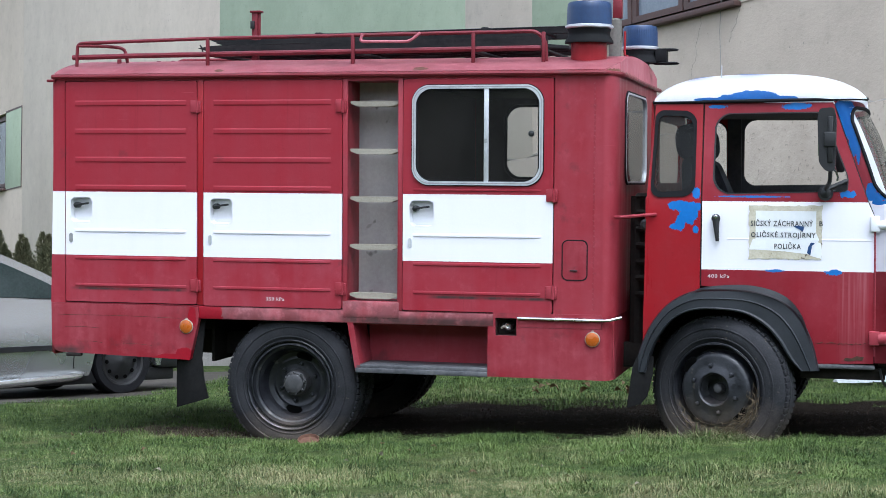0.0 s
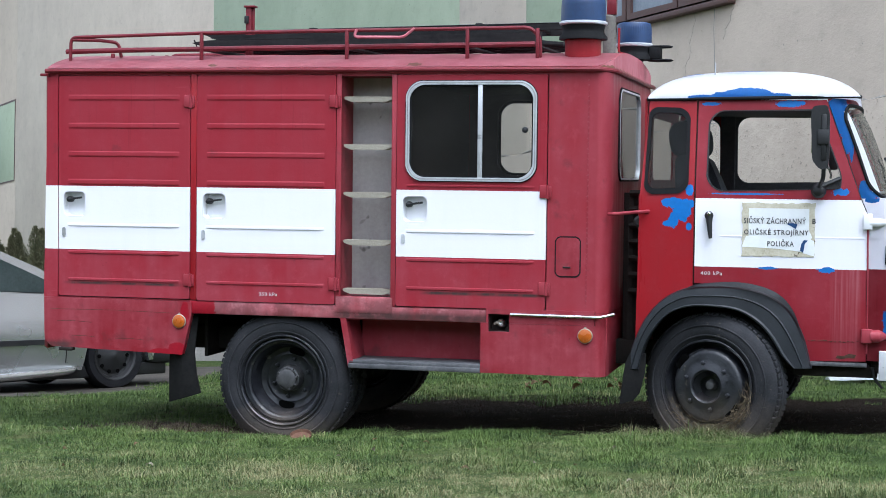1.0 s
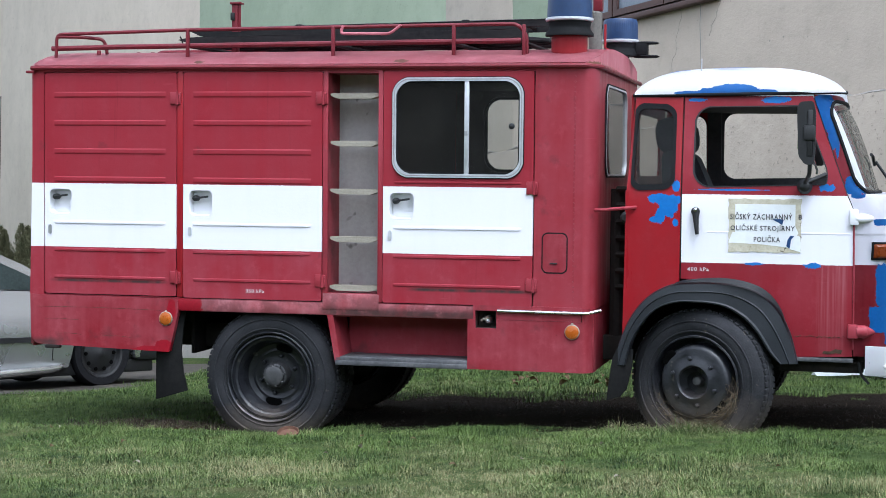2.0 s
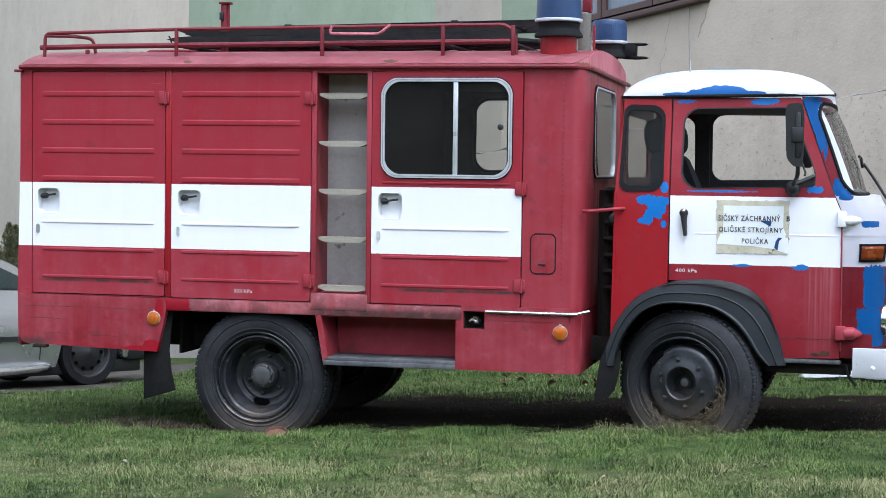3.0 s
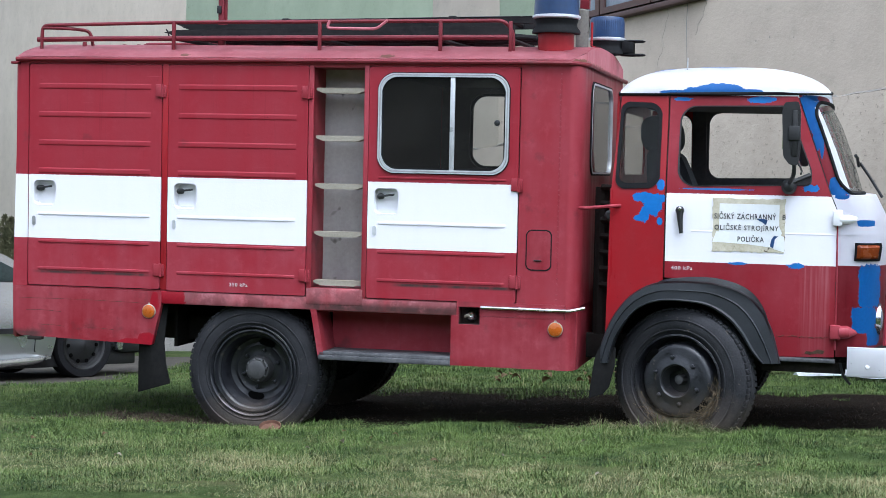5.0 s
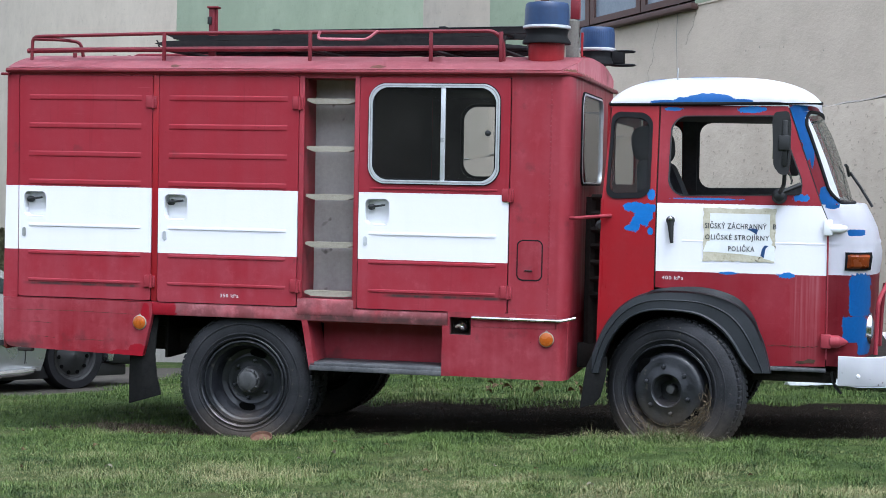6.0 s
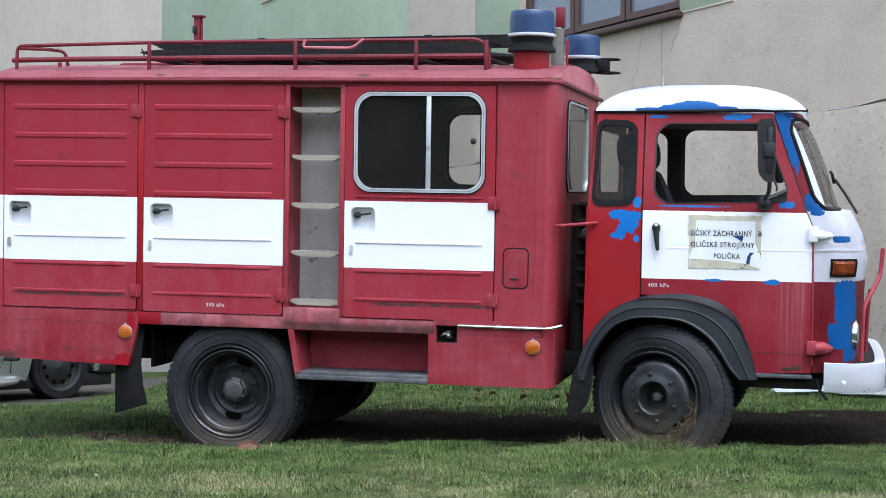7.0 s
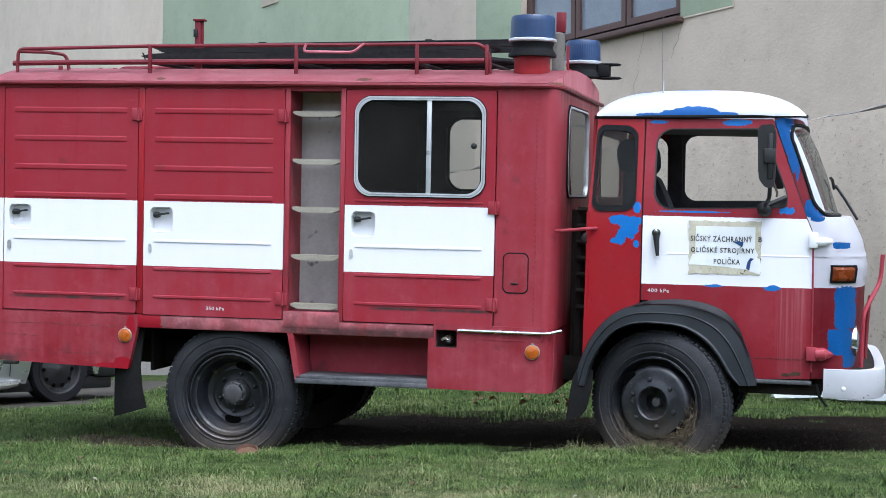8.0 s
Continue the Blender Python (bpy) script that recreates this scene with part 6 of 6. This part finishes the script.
part("roof_stud", lathe([(0.016, 2.205), (0.012, 2.225), (0.004, 2.23)], 10, "z", (4.47, 0.6, 0)), M_WHITE, crf)

# front wheel fender: a black rubber arch
F_OUT = [(3.738, 0.470), (3.795, 0.650), (3.862, 0.785), (3.960, 0.890), (4.090, 0.953), (4.262, 0.968), (4.440, 0.962), (4.590, 0.918), (4.690, 0.830), (4.765, 0.690), (4.812, 0.510)]
F_IN = [(3.818, 0.470), (3.850, 0.600), (3.905, 0.705), (3.985, 0.795), (4.105, 0.845), (4.262, 0.848), (4.390, 0.828), (4.500, 0.765), (4.580, 0.680), (4.650, 0.570), (4.710, 0.508)]


def on(tab, u):
    k = min(int(u * (len(tab) - 1)), len(tab) - 2)
    f = u * (len(tab) - 1) - k
    g = [tab[max(k - 1, 0)], tab[k], tab[k + 1], tab[min(k + 2, len(tab) - 1)]]
    return [0.5 * (2 * g[1][c] + (g[2][c] - g[0][c]) * f + (2 * g[0][c] - 5 * g[1][c] + 4 * g[2][c] - g[3][c]) * f * f + (3 * g[1][c] - g[0][c] - 3 * g[2][c] + g[3][c]) * f ** 3) for c in (0, 1)]


SECT = [(0.0, 0.055), (0.0, 0.0), (0.08, -0.022), (0.42, -0.028), (0.46, -0.036), (0.50, -0.030), (0.88, -0.032), (0.94, -0.042), (1.0, -0.038), (1.0, 0.12)]


def fender(u, v):
    k = min(int(v * (len(SECT) - 1) + 1e-6), len(SECT) - 2)
    f = v * (len(SECT) - 1) - k
    w, y = (SECT[k][i] + (SECT[k + 1][i] - SECT[k][i]) * f for i in (0, 1))
    a, b = on(F_OUT, u), on(F_IN, u)
    return Vector((a[0] + (b[0] - a[0]) * w, y + 0.03, a[1] + (b[1] - a[1]) * w))


fd = part("fender", sheet(fender, 48, 27), M_FENDER, truck, "black rubber wheel-arch fender")
def flange(u, v):
    w = 0.40 + 0.50 * u
    a, b = on(F_OUT, w), on(F_IN, w)
    d = (Vector(a) - Vector(b)).normalized() * 0.030 * math.sin(math.pi * min(1.0, u * 1.1)) ** 0.6
    return Vector((a[0] + d.x * (1 - v) - 0.01 * v * d.x, 0.012 - 0.02 * v + 0.012 * math.sin(3 * math.pi * u), a[1] + d.y * (1 - v)))


part("fender_flange", sheet(flange, 30, 4, 0.008), M_FENDER, fd, "loose rubber flange")
part("far_fender", sheet(lambda u, v: Vector((lambda p: (p.x, W - p.y, p.z))(fender(u, v))), 40, 14), M_FENDER, fd)
part("wheel_house", sheet(lambda u, v: Vector((on(F_OUT, u)[0], 0.07 + 0.5 * v, on(F_OUT, u)[1] - 0.01)), 30, 2, 0.01), M_FRAME, fd)

# ---- parked silver car, nose away from the camera ----
CAR_AT = Matrix.Translation((-2.118, 5.66, -0.004)) @ pose(0, 0, 0, 1.0, -2.0, 58.0) @ Matrix.Scale(0.96, 4) @ Matrix.Translation((-1.28, 0.78, 0))
car = thing("car", "silver estate car parked on the gravel behind the truck", "car", m=CAR_AT)


def car_y(y, z):
    k = lerp_table([(0.10, 0.790), (0.30, 0.835), (0.48, 0.862), (0.62, 0.868), (0.78, 0.855), (0.95, 0.795), (1.48, 0.62)], z)
    return y * k


def car_place(x, y, z):
    nose_in = 1 - 0.12 * smoothstep(1.4, 2.15, abs(x))
    return (x, car_y(y, z) * nose_in, z)


def arch_pts(cx, r, n=10):
    return [(cx + r * math.cos(a), 0.32 + r * math.sin(a)) for a in np.linspace(math.pi, 0, n)]


LOWER = [(-2.12, 0.34), (-1.78, 0.25)] + arch_pts(-1.36, 0.395) + [(-0.94, 0.21), (0.86, 0.22)] + arch_pts(1.28, 0.395) + [(1.70, 0.28), (2.08, 0.34), (2.14, 0.52), (2.05, 0.70), (1.55, 0.90), (0.95, 0.978), (0.50, 0.992), (-1.2, 1.060), (-2.10, 1.05), (-2.18, 0.62)]
CUTZ = [0.25 + 0.035 * k for k in range(20)]
cbody = part("body", plate(LOWER, (), -1.0, 1.0, car_place, CUTZ, np.arange(-2.1, 2.15, 0.08)), M_SILVER, car)


def shade_car(ob):
    """Give the sides the clean normals of the body's curve."""
    me = ob.data
    normals = []
    for poly in me.polygons:
        for k in poly.vertices:
            v = me.vertices[k].co
            s = 1.0 if v.y > 0 else -1.0
            if abs(poly.normal.y) < 0.5:
                normals.append(poly.normal[:])
                continue
            f = lambda x, z: Vector(car_place(x, s, z))
            n = (f(v.x + 0.1, v.z) - f(v.x - 0.1, v.z)).cross(f(v.x, v.z + 0.07) - f(v.x, v.z - 0.07)).normalized()
            normals.append((n * (1.0 if n.y * s > 0 else -1.0))[:])
    me.normals_split_custom_set(normals)


shade_car(cbody)
GREEN_H = [(0.98, 0.935), (0.92, 0.985), (0.43, 1.265), (0.0, 1.450), (-0.35, 1.54), (-0.9, 1.60), (-1.6, 1.54), (-2.0, 1.39), (-2.12, 0.955)]
part("glasshouse", plate(GREEN_H, (), -0.995, 0.995, car_place, [1.0, 1.1, 1.2, 1.3, 1.4]), M_SILVER, car)
for s in (-1.006, 1.006):
    part("front_side_window", plate(rounded([(0.76, 1.005), (0.40, 1.185), (0.0, 1.362), (-0.35, 1.460), (-0.62, 1.49), (-0.62, 1.048)], 0.03, 3), (), s, s * 0.99, car_place, [1.1, 1.2, 1.3]), M_CARGLASS, car, "dark side window")
    part("rear_side_window", plate(rounded([(-0.70, 1.052), (-0.70, 1.462), (-1.35, 1.475), (-1.35, 1.075)], 0.03, 3), (), s, s * 0.99, car_place, [1.1, 1.2, 1.3]), M_CARGLASS, car)
    part("tail_side_window", plate(rounded([(-1.43, 1.08), (-1.43, 1.47), (-1.80, 1.40), (-1.92, 1.08)], 0.03, 3), (), s, s * 0.99, car_place, [1.1, 1.2, 1.3]), M_CARGLASS, car)
    part("window_seal", plate([(0.86, 0.990), (0.86, 1.008), (-1.95, 1.083), (-1.95, 1.065)], (), s * 1.004, s * 0.99, car_place), M_BLACK, car)
    part("side_moulding", plate([(-0.93, 0.492), (0.86, 0.492), (0.86, 0.545), (-0.93, 0.545)], (), s * 1.016, s * 0.99, car_place), M_BLACK, car, "black rubbing strip")
    part("side_tube", tube([(-0.95, 0.83 * s, 0.165), (-0.80, 0.88 * s, 0.17), (0.60, 0.88 * s, 0.215), (0.72, 0.85 * s, 0.225), (0.80, 0.80 * s, 0.235)], [0.05, 0.050, 0.040, 0.034, 0.02], 12), M_SILL, car, "polished side tube")
    t = tube([(-0.60, 0.868 * s, 0.80), (-0.56, 0.885 * s, 0.805), (-0.48, 0.885 * s, 0.805), (-0.44, 0.868 * s, 0.80)], 0.016, 8)
    part("door_handle", t, M_BLACK, car)
    for xg in (0.66, -0.66):
        part("door_gap", plate([(xg, 0.30), (xg + 0.004, 0.30), (xg + 0.004, 0.94), (xg, 0.94)], (), s * 1.008, s * 0.995, car_place, CUTZ), M_BLACK, car)
    part("door_mirror", box(0.66, 0.78, 0.86 * s - 0.09, 0.86 * s + 0.08, 1.02, 1.14, 0.03), M_SILVER, car)
part("windscreen", plate([(-0.9, 0.0), (0.9, 0.0), (0.78, 1.0), (-0.78, 1.0)], (), 0.0, 0.006, place=lambda x, y, z: (0.88 - 0.94 * z, x * 0.72, 1.00 + 0.42 * z + y)), M_CARGLASS, car)
part("front_bumper", box(1.70, 2.24, -0.80, 0.80, 0.24, 0.52, 0.07), M_BLACK, car)
part("underbody", box(-2.0, 1.95, -0.74, 0.74, 0.13, 0.26, 0.02), M_BLACK, car)
part("rear_bumper", box(-2.24, -2.05, -0.76, 0.76, 0.30, 0.52, 0.05), M_BLACK, car)
part("wheel_house", box(-2.0, 1.95, -0.70, 0.70, 0.22, 0.40, 0.02), M_BLACK, car)
for cx, s in ((1.28, -1), (1.28, 1), (-1.36, -1), (-1.36, 1)):
    m = Matrix.Translation((cx, 0.79 * s, 0.345)) @ Matrix.Scale(1.14, 4) @ (Matrix.Identity(4) if s < 0 else Matrix.Diagonal((1, -1, 1, 1)))
    t = lathe([(0.20, 0.03), (0.225, -0.01), (0.285, -0.012), (0.300, 0.012), (0.305, 0.035), (0.305, 0.15), (0.29, 0.185), (0.2, 0.19)], 40, "y", caps=False)
    bmesh.ops.transform(t, matrix=m, verts=t.verts)
    wh = part("wheel", t, M_GASKET, car)
    t = lathe([(0.212, 0.0), (0.218, -0.008), (0.20, 0.0), (0.185, 0.04), (0.16, 0.045), (0.11, 0.02), (0.06, 0.018), (0.03, 0.0), (0.005, -0.002)], 40, "y", caps=False)
    bmesh.ops.transform(t, matrix=m, verts=t.verts)
    rm = part("rim", t, M_BLACK, wh, "black steel rim")
    for k in range(10):
        a = math.radians(36 * k)
        t = lathe([(0.018, 0.032), (0.018, 0.026)], 10, "y", (0.148 * math.cos(a), 0, 0.148 * math.sin(a)))
        bmesh.ops.transform(t, matrix=m, verts=t.verts)
        part("vent_hole", t, M_HOLE, rm)

# ---- gravel strip under the car ----
def strip_edge(y):
    return -1.55 - 0.10 * abs(y - 4.4) + 0.10 * noise.noise(Vector((y * 0.9, 3.0, 0)))


t = sheet(lambda u, v: (lambda y: (strip_edge(y) - 14.0 * u ** 2, y, ground_height(strip_edge(y) - 14.0 * u ** 2, y) + 0.006))(1.4 + 10.0 * v), 40, 40)
tagged(new("gravel_drive", finish("gravel_drive", t, M_ASPHALT)), "worn grey gravel drive beside the lawn", "drive", kind="structure")

# ---- thuja hedge by the house ----
def thuja_crown(h, r, seed, count=32000):
    """Many small flat sprays on a handful of spires."""
    g = np.random.default_rng(seed)
    n_sp = 10
    which = g.integers(0, n_sp, count)
    ox, oy = g.normal(0, 0.25, n_sp), g.normal(0, 0.2, n_sp)
    top = h * (0.60 + 0.40 * g.random(n_sp))
    top[0] = h
    u = g.random(count) ** 0.75
    ang = g.random(count) * 2 * math.pi
    rad = r * (1 - u) ** 0.8 * (1 + 0.35 * np.sin(ang * 4 + u * 14 + which)) * (0.45 + 0.55 * g.random(count) ** 0.5)
    c = np.stack([ox[which] * (1 - 0.3 * u) + rad * np.cos(ang), oy[which] * (1 - 0.3 * u) + rad * np.sin(ang), 0.08 * h + (top[which] - 0.08 * h) * u], 1)
    out = np.stack([np.cos(ang), np.sin(ang), np.full(count, 1.3)], 1) + g.normal(0, 0.45, (count, 3))
    out /= np.linalg.norm(out, axis=1, keepdims=True)
    side = np.cross(out, g.normal(0, 1, (count, 3)))
    side /= np.linalg.norm(side, axis=1, keepdims=True)
    ln, wd = (0.022 + 0.036 * g.random(count))[:, None], (0.003 + 0.005 * g.random(count))[:, None]
    v = np.stack([c - side * wd * 0.4, c + side * wd * 0.4, c + out * ln * 0.6 + side * wd, c + out * ln, c + out * ln * 0.6 - side * wd], 1).reshape(-1, 3)
    me = bpy.data.meshes.new("crown")
    k = np.arange(count)[:, None] * 5
    me.from_pydata(v.tolist(), [], (k + np.array([[0, 1, 2, 3, 4]])).tolist())
    me.materials.append(M_THUJA)
    return me


for i in range(10):
    g = random.Random(70 + i)
    x, y = -4.95 - 0.31 * i, 11.9 + g.uniform(-0.2, 0.2) - 0.05 * i
    gz = ground_height(x, y)
    bush = thing("thuja", "dark green thuja hedge bush", "shrub", "thuja hedge", pose(x, y, gz, 0, 0, g.uniform(0, 360)))
    h = 2.18 - gz + g.uniform(-0.20, 0.14)
    part("trunk", tube([(0, 0, -0.05), (0.02, 0.01, h * 0.4), (0, 0, h * 0.75)], [0.05, 0.03, 0.006], 8), M_BARK, bush)
    part("crown", thuja_crown(h, 0.36, i), None, bush)

# ---- lawn: separate blades ----
def field_noise(x, y, s, k):
    return noise.noise(Vector((x * s, y * s, k)))


def blades(name, label, xs, ys, hmin, hmax, wid, mat, seed, lean=0.5):
    g = np.random.default_rng(seed)
    n = len(xs)
    z = np.array([ground_height(x, y) for x, y in zip(xs, ys)])
    ang, bend = g.random(n) * 2 * math.pi, g.random(n) ** 1.2 * lean
    h = hmin + (hmax - hmin) * g.random(n) ** 1.8
    h *= np.array([0.85 + 1.1 * field_noise(x, y, 2.2, 4) + 0.7 * field_noise(x, y, 7.0, 6) for x, y in zip(xs, ys)]).clip(0.35, 1.7)
    w = wid * (0.6 + 0.8 * g.random(n))
    d = np.stack([np.cos(ang), np.sin(ang), np.zeros(n)], 1)
    tw = ang + math.pi / 2 + g.normal(0, 0.6, n)
    s = np.stack([np.cos(tw), np.sin(tw), np.zeros(n)], 1) * w[:, None]
    base = np.stack([xs, ys, z - 0.004], 1)
    up = np.array([[0, 0, 1.0]])
    mid = base + up * (h * 0.55)[:, None] + d * (h * bend * 0.35)[:, None]
    tip = base + up * (h * (1 - 0.35 * bend))[:, None] + d * (h * bend)[:, None]
    v = np.stack([base - s, base + s, mid + s * 0.75, mid - s * 0.75, tip], 1).reshape(-1, 3)
    me = bpy.data.meshes.new(name)
    me.vertices.add(5 * n)
    me.vertices.foreach_set("co", v.astype(np.float32).ravel())
    k = np.arange(n)[:, None] * 5
    loops = (k + np.array([[0, 1, 2, 3, 3, 2, 4]])).ravel()
    me.loops.add(7 * n)
    me.loops.foreach_set("vertex_index", loops.astype(np.int32))
    me.polygons.add(2 * n)
    starts = (np.arange(n)[:, None] * 7 + np.array([[0, 4]])).ravel()
    me.polygons.foreach_set("loop_start", starts.astype(np.int32))
    me.update(calc_edges=True)
    me.validate()
    me.materials.append(mat)
    return tagged(new(name, me), label, "grass", kind="stuff")


def lawn_points(n, x0, x1, y0, y1, seed):
    g = np.random.default_rng(seed)
    xs, ys = g.uniform(x0, x1, n), g.uniform(y0, y1, n)
    keep = []
    for x, y in zip(xs, ys):
        wide = smoothstep(2.6, 5.0, x)
        d = ((x - 3.85) / 2.50) ** 4 + ((y - 1.42 - 0.32 * wide) / (1.18 + 0.35 * wide)) ** 4 + 0.9 * field_noise(x, y, 3.0, 1) + 0.8 * field_noise(x, y, 1.1, 2)
        rut = ((x - 0.88) / 0.70) ** 2 + ((y - 0.10) / 0.30) ** 2 + 1.2 * field_noise(x, y, 4.0, 7)
        thin = 0.35 if field_noise(x, y, 1.3, 3) + 0.5 * field_noise(x, y, 4, 9) > 0.42 else 1.0
        keep.append(d > 0.95 and (rut > 0.9 or g.random() < 0.18) and g.random() < thin and not (x < strip_edge(y) - 0.25 * g.random() and y > 1.4))
    keep = np.array(keep)
    return xs[keep], ys[keep]


px, py = lawn_points(400000, -0.8, 6.9, -3.3, 0.25, 1)
blades("lawn_grass", "short green lawn grass with yellowed patches", px, py, 0.012, 0.038, 0.0017, M_GRASS, 2, 2.6)
px, py = lawn_points(80000, -3.4, 1.3, 0.2, 6.0, 3)
blades("lawn_grass", "short green lawn grass beside the drive", px, py, 0.015, 0.050, 0.0020, M_GRASS, 4, 1.6)
px, py = lawn_points(60000, 1.0, 7.5, 1.9, 6.2, 5)
px, py = px[px + py < 11.0], py[px + py < 11.0]
blades("lawn_grass", "lawn grass between the truck and the house", px, py, 0.02, 0.060, 0.0026, M_GRASS, 6, 1.5)
px, py = lawn_points(50000, -3.0, 3.0, 5.6, 9.5, 15)
px, py = px[px + py < 11.0], py[px + py < 11.0]
blades("lawn_grass", "lawn grass along the foot of the house", px, py, 0.02, 0.06, 0.003, M_GRASS, 16, 1.6)
g = np.random.default_rng(8)
cx, cy = g.uniform(-0.6, 6.6, 900), g.uniform(-3.2, 0.0, 900)
px, py = (np.repeat(c, 40) + g.normal(0, 0.035, 900 * 40) for c in (cx, cy))
ok = ~((px > 0.3) & (px < 5.4) & (py > -0.12))
blades("grass_tufts", "taller grass tufts in the lawn", px[ok], py[ok], 0.028, 0.070, 0.0018, M_GRASS, 9, 2.4)
cx, cy = g.uniform(-0.6, 6.6, 260), g.uniform(-3.2, -0.6, 260)
px, py = (np.repeat(c, 40) + g.normal(0, 0.07, 260 * 40) for c in (cx, cy))
blades("dry_grass", "dry straw-coloured grass patches", px, py, 0.010, 0.032, 0.0015, M_DRYGRASS, 10, 3.6)
px, py = 4.18 + g.normal(0, 0.20, 2600), -0.03 + g.normal(0, 0.06, 2600)
blades("dry_tuft", "dry grass grown against the sunken front wheel", px, py, 0.04, 0.11, 0.0015, M_DRYGRASS, 11, 3.6)
px, py = 4.22 + g.normal(0, 0.22, 2200), -0.07 + g.normal(0, 0.05, 2200)
blades("grass_tufts", "green grass grown against the front wheel", px, py, 0.035, 0.085, 0.0019, M_GRASS, 12, 3.4)

px, py = 0.88 + g.normal(0, 0.32, 4200), 0.10 + g.normal(0, 0.15, 4200)
blades("dead_grass", "flattened dead grass and litter under the rear skirt", px, py, 0.012, 0.05, 0.0022, M_DEADGRASS, 13, 2.6)

cx, cy = g.uniform(0.4, 6.2, 130), g.uniform(0.25, 2.6, 130)
px, py = (np.repeat(c, 45) + g.normal(0, 0.09, 130 * 45) for c in (cx, cy))
blades("dead_grass", "dead stalks strewn on the dark soil", px, py, 0.008, 0.04, 0.0024, M_DEADGRASS, 14, 3.0)

# ---- small things on the ground ----
dish = new("clay_dish", finish("clay_dish", lathe([(0.02, 0.006), (0.075, 0.004), (0.082, 0.012), (0.088, 0.034), (0.082, 0.036), (0.074, 0.014), (0.02, 0.012)], 28, "z"), M_CLAY))
dish.matrix_world = pose(1.86, -0.36, ground_height(1.86, -0.36) + 0.004, 24, -10, 30) @ Matrix.Scale(0.75, 4)
tagged(dish, "broken terracotta saucer lying in the grass by the wheel", "saucer")


def leaf_mesh(seed):
    g = random.Random(seed)
    return sheet(lambda u, v: ((u - 0.5) * 0.075, (v - 0.5) * 0.055 * math.sin(math.pi * (0.08 + 0.84 * u)), 0.022 * math.sin(3.1 * u + g.random() * 0.2) + 0.018 * abs(v - 0.5)), 8, 6, 0.001)


for i in range(16):
    g = random.Random(100 + i)
    x, y = 2.2 + g.uniform(0, 1.1), 4.2 + g.uniform(-0.8, 0.8)
    lf = new("dead_leaf", finish("dead_leaf", leaf_mesh(i), M_LEAF))
    lf.matrix_world = pose(x, y, ground_height(x, y) + 0.04, g.uniform(-35, 35), g.uniform(-35, 35), g.uniform(0, 360)) @ Matrix.Scale(g.uniform(0.7, 1.2), 4)
    tagged(lf, "curled brown dead leaf on the lawn", "leaf", "dead leaves")
for i in range(22):
    g = random.Random(300 + i)
    x, y = g.uniform(0.2, 5.8), g.uniform(-2.6, -0.3)
    lf = new("dead_leaf", finish("dead_leaf", leaf_mesh(i), M_LEAF if i % 3 else M_RUNG))
    lf.matrix_world = pose(x, y, ground_height(x, y) + 0.03, g.uniform(-40, 40), g.uniform(-40, 40), g.uniform(0, 360)) @ Matrix.Scale(g.uniform(0.25, 0.55), 4)
    tagged(lf, "small withered leaf caught in the grass", "leaf", "dead leaves")


# white sheeting along the foot of the house
def sheeting(x0, y0, x1, y1, w, seed):
    def f(u, v):
        x, y = x0 + (x1 - x0) * u, y0 + (y1 - y0) * u
        n = Vector((-(y1 - y0), x1 - x0)).normalized()
        k = (v - 0.5) * w * (0.55 + 0.5 * noise.noise(Vector((u * 6, seed, 0))) + 0.3)
        x, y = x + n.x * k, y + n.y * k
        return (x, y, ground_height(x, y) + 0.035 + 0.05 * math.sin(math.pi * v) * (0.7 + noise.noise(Vector((x * 4, y * 4, seed)))))
    return sheet(f, 40, 8, 0.004)


for i, (a, b, c, d, w) in enumerate(((4.25, 6.05, 5.15, 5.55, 0.22), (5.0, 5.45, 6.2, 4.72, 0.42), (4.80, 5.0, 5.25, 5.25, 0.12))):
    ob = new("plastic_sheeting", finish("plastic_sheeting", sheeting(a, b, c, d, w, i), M_SNOW))
    tagged(ob, "crumpled white plastic sheeting on the ground by the house", "sheeting", "plastic sheeting")
